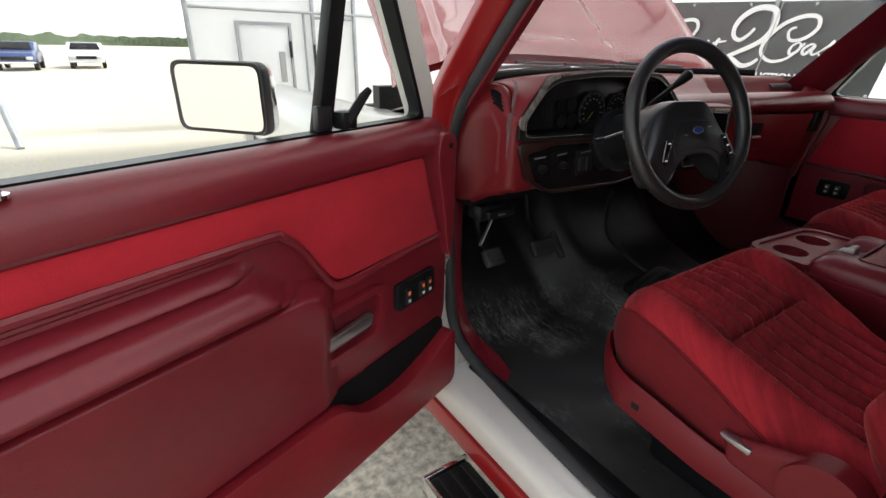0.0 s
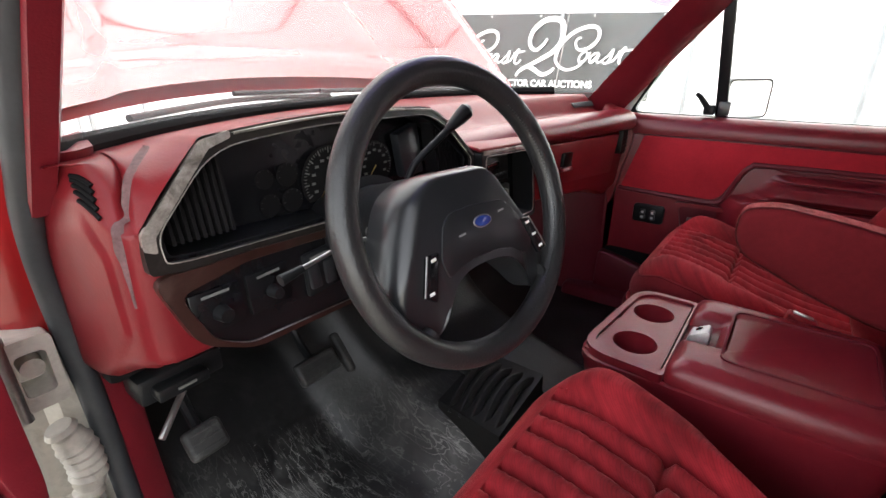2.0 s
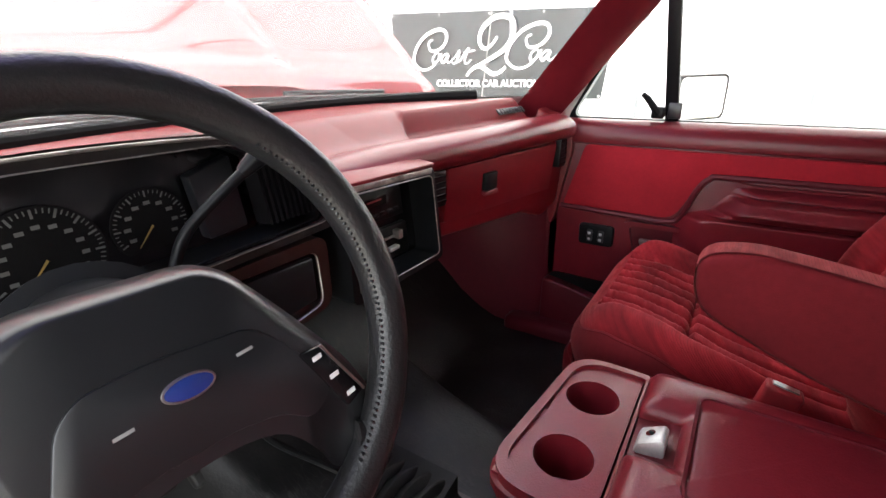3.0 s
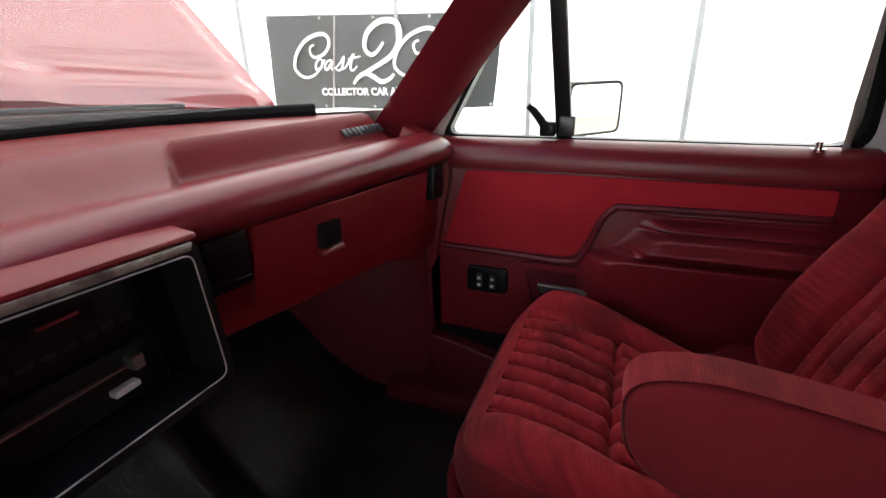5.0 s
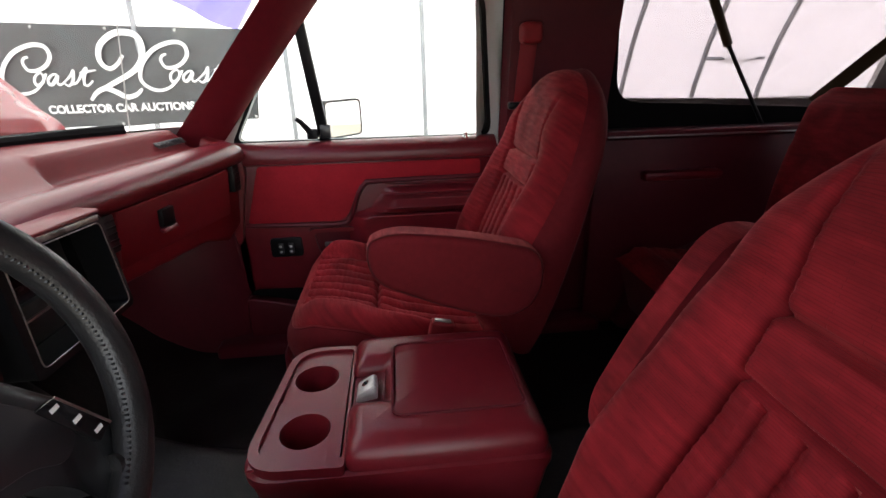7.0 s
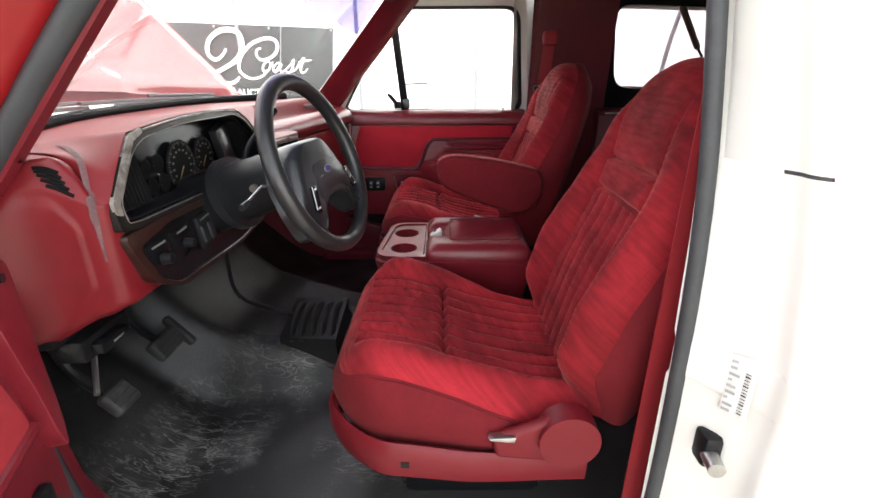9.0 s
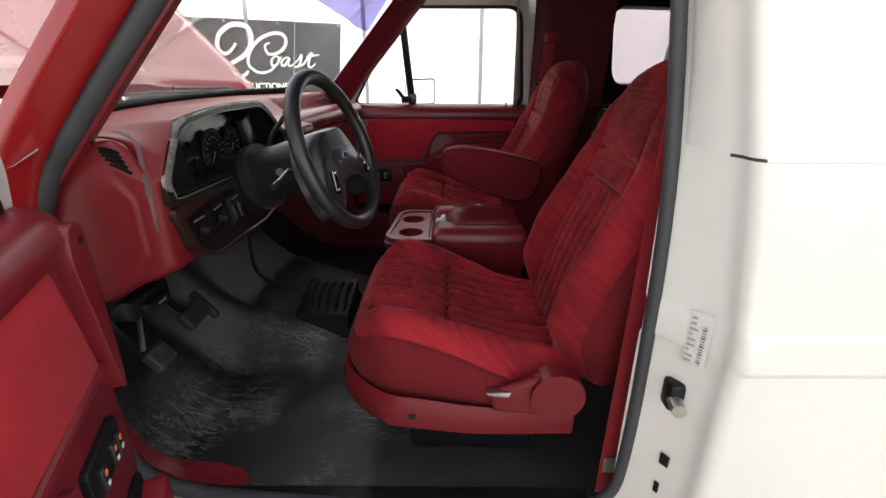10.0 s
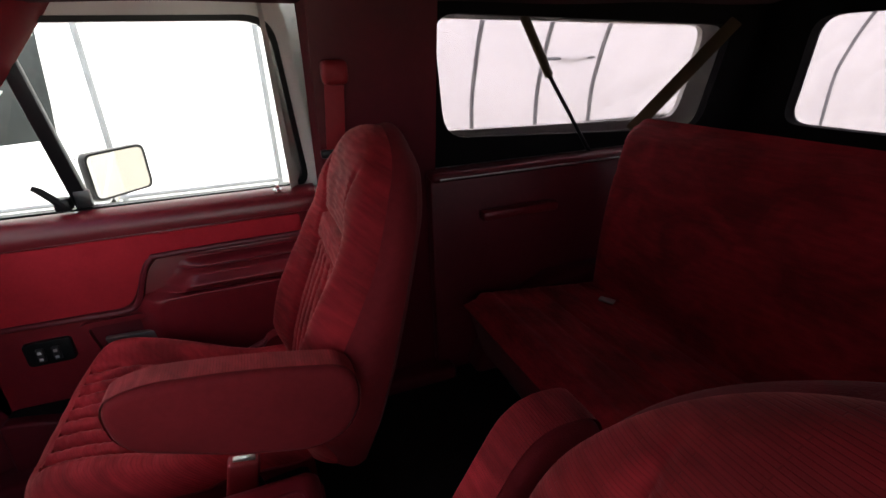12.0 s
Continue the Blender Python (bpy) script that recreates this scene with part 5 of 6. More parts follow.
    dial(d, -0.306, 1.364, 0.041, ycl, 33, 235)
    for x, z, r in ((-0.478, 1.378, 0.017), (-0.478, 1.342, 0.017), (-0.515, 1.342, 0.016), (-0.515, 1.378, 0.014)):
        dial(d, x, z, r, ycl, 7, 190)
    part("indicator_pod", bevelled(prism([tilt(-0.258, 1.335, 0.056), tilt(-0.205, 1.338, 0.056), tilt(-0.205, 1.425, 0.056), tilt(-0.262, 1.41, 0.056)], (0, -0.02, 0)), 0.003), HUBP, d)
    for k in range(5):
        part("warning_lamp", moved(box(-0.432 + 0.012 * k, -0.426 + 0.012 * k, -0.001, 0.001, -0.0025, 0.0025), Matrix.Translation((0, ycl(1.318) - 0.002, 1.322))), ORANGE if k == 0 else LIGHTG, d)
    for x0, x1, z0, z1 in ((-0.668, -0.590, 1.338, 1.430), (-0.190, -0.112, 1.335, 1.425)):
        for k in range(9):
            x = lerp(x0, x1, (k + 0.5) / 9)
            zt = min(z1, 1.44 - 0.9 * max(0, -0.60 - x) * 1.3, 1.445 - 1.0 * max(0, x + 0.19))
            part("vent_blade", bevelled(prism([tilt(x - 0.002, z0, 0.016), tilt(x + 0.002, z0, 0.016), tilt(x + 0.002, zt, 0.016), tilt(x - 0.002, zt, 0.016)], (0, 0.03, 0)), 0), DARK, d)
    # lower switch panel in wood trim
    wo = rounded([(-0.702, 1.312), (-0.60, 1.315), (-0.45, 1.308), (-0.12, 1.305), (-0.13, 1.205), (-0.36, 1.183), (-0.61, 1.192), (-0.672, 1.222)], 0.02, 4)
    wi = rounded([(-0.680, 1.287), (-0.600, 1.304), (-0.45, 1.298), (-0.140, 1.288), (-0.145, 1.211), (-0.36, 1.188), (-0.615, 1.200), (-0.655, 1.222)], 0.015, 4)
    low = lambda u, v, w: (u, 0.222 + 0.10 * (v - 1.20) + w + 0.12 * max(0.0, -0.62 - u), v)
    part("wood_trim", bevelled(opening(wo, wi, low, 0.06), 0.004, 2, 60), WOOD, d, "worn brown wood-effect trim")
    part("switch_panel", prism([low(a, b, 0.006) for a, b in wi], (0, 0.02, 0)), BLACK_G, d, "black switch panel")
    part("panel_line", tube([low(a, b, 0.002) for a, b in wi], 0.0009, 5, closed=True), ALU, d, "thin silver line")
    for x, z, r in ((-0.642, 1.254, 0.0105), (-0.574, 1.256, 0.009)):
        bez = part("knob_plate", bevelled(prism([low(x - 0.030, z - 0.024, 0.003), low(x + 0.030, z - 0.022, 0.003), low(x + 0.030, z + 0.030, 0.003), low(x - 0.030, z + 0.028, 0.003)], (0, 0.01, 0)), 0.002), BLACK_G, d)
        part("knob", bevelled(tube([low(x, z, 0.0), low(x, z, -0.016)], [r, r * 0.8], 20), 0.003), BLACK, bez, "round black control knob")
        part("legend", prism([low(x - 0.018, z + 0.022, -0.002), low(x + 0.014, z + 0.024, -0.002), low(x + 0.014, z + 0.027, -0.002), low(x - 0.018, z + 0.025, -0.002)], (0, 0.001, 0)), DIAL, bez)
    sw = part("rocker_plate", bevelled(prism([low(-0.520, 1.222, 0.0), low(-0.460, 1.228, 0.0), low(-0.460, 1.288, 0.0), low(-0.520, 1.284, 0.0)], (0, 0.01, 0)), 0.004), BLACK, d)
    for x in (-0.508, -0.482):
        part("rocker_switch", bevelled(prism([low(x - 0.009, 1.234, -0.006), low(x + 0.009, 1.235, -0.006), low(x + 0.009, 1.268, -0.003), low(x - 0.009, 1.267, -0.003)], (0, 0.012, 0)), 0.003), HUBP, sw)
    part("legend", prism([low(-0.512, 1.276, -0.002), low(-0.47, 1.279, -0.002), low(-0.47, 1.282, -0.002), low(-0.512, 1.279, -0.002)], (0, 0.001, 0)), DIAL, sw)
    part("ashtray", bevelled(prism([low(-0.29, 1.215, -0.001), low(-0.155, 1.222, -0.001), low(-0.15, 1.282, -0.001), low(-0.29, 1.288, -0.001)], (0, 0.02, 0)), 0.004), BLACK, d)
    # centre stack
    co = rounded([(-0.085, 1.362), (0.142, 1.350), (0.144, 1.180), (-0.10, 1.185)], 0.014, 4)
    ci = rounded([(-0.072, 1.350), (0.131, 1.338), (0.133, 1.191), (-0.085, 1.197)], 0.012, 4)
    cen = lambda u, v, w: (u, 0.212 + 0.08 * (v - 1.2) + w, v)
    part("centre_bezel", bevelled(opening(co, ci, cen, 0.10), 0.004, 2, 60), BLACK, d, "black centre bezel")
    part("silver_line", tube([cen(a, b, -0.001) for a, b in ci], 0.0011, 5, closed=True), WORN, d, "thin silver line")
    part("worn_edge", prism([cen(-0.078, 1.353, -0.001), cen(0.132, 1.341, -0.001), cen(0.136, 1.350, -0.001), cen(-0.080, 1.362, -0.001)], (0, 0.006, 0), 0.001), WORN, d, "worn silver edge")
    part("centre_top", bevelled(prism([cen(-0.09, 1.36, 0.0), cen(0.145, 1.350, 0.0), cen(0.15, 1.36, 0.10), cen(-0.09, 1.375, 0.10)], (0, 0, 0.008)), 0.004), DASH_P, d)
    part("centre_panel", prism([cen(a, b, 0.054) for a, b in ci], (0, 0.018, 0)), BLACK_G, d, "black radio and heater panel")
    radio = part("radio", prism([cen(-0.07, 1.278, 0.044), cen(0.095, 1.272, 0.044), cen(0.095, 1.325, 0.044), cen(-0.07, 1.334, 0.044)], (0, 0.018, 0), 0.003), BLACK, d, "black radio with small buttons")
    for k in range(8):
        part("button", box(-0.058 + 0.018 * k, -0.046 + 0.018 * k, cen(0, 1.29, 0.040)[1], cen(0, 1.29, 0.046)[1], 1.284, 1.290, 0.001), HUBP, radio)
    part("display", box(-0.03, 0.05, cen(0, 1.31, 0.041)[1], cen(0, 1.31, 0.046)[1], 1.302, 1.318, 0.001), BLACK_G, radio)
    part("display_mark", box(0.0, 0.035, cen(0, 1.31, 0.039)[1], cen(0, 1.31, 0.042)[1], 1.312, 1.3145), BELT, radio)
    heat = part("heater_panel", prism([cen(-0.078, 1.204, 0.044), cen(0.10, 1.200, 0.044), cen(0.10, 1.258, 0.044), cen(-0.075, 1.264, 0.044)], (0, 0.018, 0), 0.003), BLACK, d, "black heater control panel")
    part("slider", box(-0.06, 0.075, cen(0, 1.24, 0.039)[1], cen(0, 1.24, 0.046)[1], 1.240, 1.243), ALU, heat)
    part("slider_knob", box(0.058, 0.07, cen(0, 1.24, 0.030)[1], cen(0, 1.24, 0.046)[1], 1.236, 1.252, 0.002), ALU, heat)
    part("label_plate", box(0.035, 0.062, cen(0, 1.22, 0.034)[1], cen(0, 1.22, 0.046)[1], 1.218, 1.225, 0.002), LIGHTG, heat, "pale grey label")
    # badge: plain bars on the tray's back wall
    bd = lambda x, z: (x, near(x) + 0.068 + 0.85 * (z - 1.395), z)
    b = part("badge", prism([bd(0.575, 1.398), bd(0.69, 1.400), bd(0.69, 1.402), bd(0.575, 1.400)], (0, 0.003, 0)), HUBP, d, "small dull metal badge")
    for k in range(9):
        x = 0.575 + 0.0128 * k
        part("badge_bar", prism([bd(x, 1.393), bd(x + 0.010, 1.393), bd(x + 0.010, 1.407), bd(x, 1.407)], (0, -0.004, 0), 0.001), HUBP, b)
    return d


def dial(d, x, z, r, ycl, ticks, sweep):
    y = ycl(z)
    b = part("gauge", tube([(x, y + 0.002, z), (x, y - 0.0004, z)], r, 32), DARK, d, "round black gauge with white marks")
    bm = bmesh.new()
    for k in range(ticks):
        a = radians(90 + sweep / 2 - sweep * k / (ticks - 1))
        major = k % 4 == 0
        r0, r1 = r * (0.78 if major else 0.86), r * 0.95
        c, s = math.cos(a), math.sin(a)
        w = r * (0.022 if major else 0.012)
        bm.faces.new([bm.verts.new((x + q * c - e * s, y - 0.0012, z + q * s + e * c)) for q, e in ((r0, -w), (r1, -w), (r1, w), (r0, w))])
        if major and r > 0.03:
            q = r * 0.62
            bm.faces.new([bm.verts.new((x + q * c + i, y - 0.0012, z + q * s + j)) for i, j in ((-0.0035, -0.002), (0.0035, -0.002), (0.0035, 0.002), (-0.0035, 0.002))])
    part("gauge_print", bm, DIAL, b, "white gauge marks", smooth=0)
    if r > 0.03:
        a = radians(228)
        part("needle", prism([(x + 0.0008, y - 0.004, z - 0.0008), (x - 0.0008, y - 0.004, z + 0.0008), (x + r * 0.7 * math.cos(a), y - 0.004, z + r * 0.7 * math.sin(a))], (0, 0.001, 0)), AMBER, b, "yellow needle", smooth=0)


# ---- steering ----
def steering():
    c, t, yw = Vector((-0.4529, 0.0092, 1.3698)), radians(71), radians(-10)
    right = Vector((math.cos(yw), math.sin(yw), 0))
    up = Vector((-math.sin(yw) * math.cos(t), math.cos(yw) * math.cos(t), math.sin(t)))
    back = right.cross(up)  # towards the driver
    W = lambda a, b, h=0.0: c + right * a + up * b + back * h
    s = thing("steering_wheel", tuple(c), "black leather-wrapped steering wheel with a wide padded hub", "steering wheel")
    R, r = 0.1575, 0.0151
    n = 72
    rim = [W(R * math.cos(k * 2 * math.pi / n), R * math.sin(k * 2 * math.pi / n)) for k in range(n)]
    part("rim", tube(rim, r, 14, closed=True), LEATHER, s, "black leather rim")
    for k in range(60):
        a = radians(-50 + 100 * k / 59)
        q = (R - 0.012)
        p0, p1 = W(q * math.cos(a), q * math.sin(a), 0.010), W(q * math.cos(a + 0.012), q * math.sin(a + 0.012), 0.003)
        part("stitch", tube([p0, p1], 0.0012, 5), HUBP, s)
    # pad with two downward legs, its face level with the rim
    pad = [(-0.064, 0.046), (-0.046, 0.053), (0.042, 0.053), (0.060, 0.042), (0.090, 0.002), (0.122, -0.048), (0.137, -0.086), (0.130, -0.114), (0.114, -0.122), (0.090, -0.114), (0.078, -0.086), (0.060, -0.062), (0.028, -0.055),
           (-0.018, -0.056), (-0.044, -0.064), (-0.064, -0.086), (-0.080, -0.116), (-0.104, -0.120), (-0.119, -0.100), (-0.126, -0.062), (-0.102, 0.000), (-0.082, 0.034)]
    pad = rounded(pad, 0.02, 3)

    def drawn_in(a, b, k):
        """The outline moved inwards on its outer flanks, not along the arch between the legs."""
        f = ease(-0.10, 0.02, b)
        return 0.008 + (a - 0.008) * (1 - k * lerp(0.55, 1.0, f)), b - k * 0.045 * f
    rings = []
    for k, h in ((0.0, -0.060), (0.0, -0.030), (0.02, -0.018), (0.09, -0.004), (0.16, 0.003), (0.21, 0.004)):
        ring_ = []
        for a, b in pad:
            p, q = drawn_in(a, b, k)
            ring_.append(W(p, q, h * (1 - 0.45 * ease(0.10, 0.16, math.hypot(a, b))) - 0.010 * ease(0.115, 0.16, math.hypot(a, b))))
        rings.append(ring_)
    bm = loft(rings, caps=False)
    bm.verts.ensure_lookup_table()
    f = bm.faces.new(bm.verts[-len(pad):])
    bmesh.ops.triangulate(bm, faces=[f])
    hub = part("hub_pad", bm, HUBP, s, "dark grey padded hub", smooth=50)
    inset = rounded([(-0.052, -0.062), (-0.058, -0.040), (-0.046, -0.004), (-0.034, 0.006), (0.0, 0.009), (0.052, 0.006), (0.064, -0.004), (0.079, -0.024), (0.092, -0.056), (0.074, -0.068), (0.056, -0.054), (0.028, -0.049), (-0.018, -0.050), (-0.040, -0.056)], 0.008, 3)
    part("horn_pad", prism([W(a, b, -0.002) for a, b in inset], back * 0.008, 0.0025), HUBP, hub, "black horn pad")
    for x0, z0 in ((-0.022, -0.020), (0.046, -0.006)):
        part("horn_mark", prism([W(x0 - 0.005, z0 - 0.002, 0.0055), W(x0 + 0.005, z0 - 0.001, 0.0055), W(x0 + 0.005, z0 + 0.001, 0.0055), W(x0 - 0.005, z0, 0.0055)], back * 0.001), LABELP, hub, "faint grey horn symbol", smooth=0)
    oval = [W(0.0125 + 0.0135 * math.cos(k * math.pi / 16), -0.012 + 0.0064 * math.sin(k * math.pi / 16), 0.0052) for k in range(32)]
    part("emblem_rim", tube([p + back * 0.001 for p in oval], 0.0011, 6, closed=True), ALU, hub, "thin silver rim")
    part("emblem", prism(oval, back * 0.002, 0.0006), BLUE, hub, "plain blue oval emblem")
    for plate, marks in ((((-0.077, -0.030), (-0.060, -0.030), (-0.077, -0.079), (-0.091, -0.070)), (0.12, 0.86)), (((0.092, -0.024), (0.076, -0.024), (0.099, -0.073), (0.114, -0.067)), (0.14, 0.5, 0.86))):
        pl = part("switch_bar", prism([W(a, b, 0.0015) for a, b in plate], back * 0.006, 0.0018), BLACK_G, hub, "glossy black cruise control bar")
        q0, q1, q2, q3 = (Vector(p) for p in plate)
        # Thin silver tube added for the highlight on the glossy plate's edge.
        part("bar_glint", tube([W(q0.x, q0.y, 0.007), W(q3.x, q3.y, 0.007)], 0.0012, 6), ALU, pl, "silver tube painting the highlight along the bar")
        for m_ in marks:
            mid_ = q0.lerp(q3, m_).lerp(q1.lerp(q2, m_), 0.5)
            part("button_mark", prism([W(mid_.x - 0.0034, mid_.y - 0.0022, 0.0072), W(mid_.x + 0.0034, mid_.y - 0.0012, 0.0072), W(mid_.x + 0.0034, mid_.y + 0.0020, 0.0072), W(mid_.x - 0.0034, mid_.y + 0.0010, 0.0072)], back * 0.001), WHITE, pl, "white switch marking", smooth=0)
    for sx, a, b in ((-1, -0.096, -0.117), (1, 0.115, -0.104)):
        part("spoke_joint", tube([W(a - 0.014, b + 0.004 * sx, -0.004), W(a + 0.010, b - 0.006 * sx, -0.002)], 0.011, 12), LEATHER, s, "stitched leather joint of spoke and rim")
    col = thing("steering_column", tuple(W(0, 0, -0.15)), "black steering column with stalk, key and gear lever", "steering column")
    rad = [0.040, 0.052, 0.055, 0.058, 0.062, 0.066]
    part("shroud", tube([W(0, 0, -h) for h in (0.050, 0.058, 0.10, 0.17, 0.20, 0.30)], rad, 28), BLACK, col, "black column shroud")
    part("collar", tube([W(0, 0, -0.185), W(0, 0, -0.205)], 0.074, 28), HUBP, col)
    part("turn_stalk", tube([W(-0.05, -0.01, -0.075), (-0.56, 0.085, 1.353), (-0.63, 0.085, 1.343)], [0.003, 0.0022, 0.0026], 10), ALU, col, "metal indicator stalk")
    part("stalk_tip", tube([(-0.625, 0.085, 1.3435), (-0.650, 0.085, 1.340)], [0.004, 0.0058], 14), BLACK, col, "worn metal stalk tip")
    lever = smooth_path([W(0.045, 0.01, -0.15), (-0.345, 0.195, 1.345), (-0.323, 0.198, 1.378), (-0.285, 0.182, 1.413), (-0.243, 0.166, 1.446)], 6)
    part("gear_lever", tube(lever, 0.006, 10), BLACK, col, "bent black gear lever")
    part("lever_knob", tube([(-0.268, 0.176, 1.427), (-0.245, 0.167, 1.446), (-0.234, 0.163, 1.455), (-0.229, 0.161, 1.458)], [0.007, 0.012, 0.013, 0.008], 14), BLACK, col, "black lever knob")
    part("ignition_lock", tube([W(0.055, -0.01, -0.12), W(0.085, -0.015, -0.12)], 0.016, 18), BLACK, col)
    part("hazard_knob", tube([W(-0.052, 0.0, -0.115), W(-0.062, 0.0, -0.115)], 0.008, 14), ALU, col)
    part("column_tube", tube([W(0, 0, -0.29), W(0, 0.0, -0.62)], 0.03, 18), BLACK, col)


# ---- seats ----
def rolled(e, r):
    """How far an upholstered face has turned down at a distance e from its edge."""
    return r - math.sqrt(max(0.0, r * r - (r - e) ** 2)) if e < r else 0.0


def seat(cx, side):
    """A high-backed bucket seat; side is the sign of its outboard x."""
    s = thing("bucket_seat", (cx, -0.28, 0.72), "red velour bucket seat with pleated insert and plain cloth sides", "seat", "front seats")
    hw, y0, depth, r = 0.236, -0.028 if side < 0 else -0.013, 0.455, 0.11

    def plan(u, v):
        dy = depth * v ** 1.5
        w = (hw - r + math.sqrt(max(0.0, r * r - (r - dy) ** 2)) if dy < r else hw)
        w *= 1 - 0.06 * ease(0.6, 1.0, v)
        a = math.sin(math.pi / 2 * (2 * u - 1))
        if a * side < 0:
            w *= 1 - 0.17 * ease(0.20, 0.34, dy)  # drawn in where the belt buckle stands
        return a * w, dy, w

    def top(u, v):
        x, dy, w = plan(u, v)
        e = min(w - abs(x), dy)
        if dy < r and abs(x) > hw - r:
            e = max(0.0, r - math.hypot(abs(x) - (hw - r), r - dy))
        z = lerp(1.064, 0.985, ease(0.02, depth, dy)) + 0.006 * math.sin(math.pi * min(1, dy / 0.2))
        z += 0.034 * ease(0.125, 0.185, abs(x)) * (1 - 0.5 * ease(0.10, 0.45, dy)) * ease(0.0, 0.08, dy)
        z -= rolled(e, 0.042) + 0.035 * ease(0.15, 0.42, dy) * ease(0.17, hw, abs(x))
        if abs(x) < 0.152 and dy > 0.035:
            lim = 0.145 - 0.01 * ease(0.2, 0.0, dy)
            k = (x + lim) / (2 * lim) * 7
            dd = abs(k - round(k)) * 2 * lim / 7
            z -= 0.013 * math.exp(-(dd / 0.0042) ** 2) - 0.007 * (1 - math.exp(-(dd / 0.013) ** 2))
            if dy < 0.19:
                rows_ = abs(dy / 0.027 - round(dy / 0.027)) * 0.027
                z -= 0.0014 * math.exp(-(rows_ / 0.0045) ** 2)
            z -= 0.016 * math.exp(-((dy - 0.198) / 0.006) ** 2)
            z += 0.006 * (1 - ease(0.0, 0.06, dy - 0.198)) if dy > 0.198 else 0
        z -= 0.014 * math.exp(-((abs(x) - 0.15) / 0.006) ** 2) * ease(0.03, 0.08, dy)
        z += 0.0035 * noise.noise((x * 16 + cx, dy * 16, 1.0)) + 0.0006 * math.cos(dy / 0.0115 * 2 * math.pi) * ease(0.01, 0.05, e)
        return Vector((cx + x, y0 - dy, z))
    part("seat_cushion", surface(top, 150, 170), VELOUR, s, "pleated red velour seat cushion", smooth=60)
    # plain sides: from the seam to the skirt
    seam = [top(0, 1 - i / 40) for i in range(41)] + [top(i / 20, 0) for i in range(1, 20)] + [top(1, i / 40) for i in range(41)]
    def side_ring(k):
        out = []
        for p in seam:
            c = Vector((cx, y0 - 0.22, p.z))
            o = (p - c)
            o.z = 0
            dirn = Vector((math.copysign(min(1, abs(o.x) / hw) ** 6, o.x), max(0, o.y / 0.22) ** 6, 0))
            zb = lerp(0.925, 0.87, ease(y0, y0 - depth, p.y))
            q = p.copy()
            q.z = lerp(p.z, zb, k)
            out.append(q + dirn * (0.022 * math.sin(math.pi * min(1.0, k * 0.9 + 0.12)) - 0.004))
        return out
    part("cushion_side", loft([side_ring(k / 8) for k in range(9)], caps=False, closed=False), SIDE, s, "plain red cloth cushion side", smooth=60)
    part("seam_piping", tube([p + Vector((0, 0, 0.001)) for p in seam], 0.0035, 6), SIDE, s)
    # skirt
    def skirt_ring(z_off, grow):
        out = []
        for p in seam:
            o = Vector((p.x - cx, p.y - (y0 - 0.22), 0))
            dirn = Vector((math.copysign(min(1, abs(o.x) / hw) ** 6, o.x), max(0, o.y / 0.22) ** 6, 0))
            zb = lerp(0.948, 0.893, ease(y0, y0 - depth, p.y))
            out.append(Vector((p.x, p.y, zb - z_off * lerp(1, 0.8, ease(y0, y0 - depth, p.y)))) + dirn * grow)
        return out
    part("seat_skirt", loft([skirt_ring(0.006, 0.012), skirt_ring(0.0, 0.022), skirt_ring(0.012, 0.030), skirt_ring(0.05, 0.030), skirt_ring(0.075, 0.024), skirt_ring(0.080, 0.012)], caps=False, closed=False), SKIRT, s, "red plastic seat skirt", smooth=50)
    part("seat_pan", box(cx - 0.20, cx + 0.20, -0.46, -0.06, 0.86, 0.95, 0.02), BLACK, s)
    part("seat_pedestal", box(cx - 0.15, cx + 0.15, -0.43, -0.14, 0.695, 0.87, 0.02), BLACK, s, "dark seat pedestal")
    xo = cx + side * 0.262
    part("hinge_cover", bevelled(tube([(xo - side * 0.03, -0.438, 0.950), (xo + side * 0.012, -0.438, 0.950)], 0.052, 32), 0.008, 3, 40), SKIRT, s, "round red plastic hinge cover")
    part("hinge_arm", bevelled(prism([(xo - side * 0.02, -0.425, 0.998), (xo - side * 0.02, -0.305, 0.952), (xo - side * 0.02, -0.315, 0.908), (xo - side * 0.02, -0.435, 0.895)], (side * 0.022, 0, 0)), 0.010, 3), SKIRT, s)
    part("recline_lever", bevelled(prism([(xo - side * 0.01, -0.345, 0.948), (xo - side * 0.01, -0.305, 0.952), (xo - side * 0.01, -0.300, 0.958), (xo - side * 0.01, -0.348, 0.960)], (side * 0.018, 0, 0)), 0.002), ALU, s, "metal recline lever")
    part("skirt_slot", box(min(xo + side * 0.002, xo + side * 0.0055), max(xo + side * 0.002, xo + side * 0.0055), -0.165, -0.150, 0.893, 0.905), BLACK, s)
    # backrest
    H = 0.635
    ax = Vector((0, -0.335, 1)).normalized()
    fw = Vector((0, ax.z, -ax.y))  # towards the windscreen
    b0 = Vector((cx, -0.450, 0.965))
    th = 0.15

    sides = smooth_path([(-0.1, 0.190, 0), (0, 0.205, 0), (0.12, 0.226, 0), (0.3, 0.235, 0), (0.5, 0.229, 0), (0.66, 0.216, 0), (0.8, 0.200, 0), (1.0, 0.172, 0)], 8)
    grid = np.linspace(0.0, 1.0, 401)
    width = np.interp(grid, [p.x for p in sides], [p.y for p in sides])
    width *= np.sqrt(np.clip(1 - np.clip((grid - 0.72) / 0.28, 0, 1) ** 2.2, 0.0004, 1))

    def half(v):
        return float(np.interp(v, grid, width))

    def ceiling_at(x):
        """Height at which the outline closes over x."""
        return float(np.interp(-abs(x), -width[150:], grid[150:]))

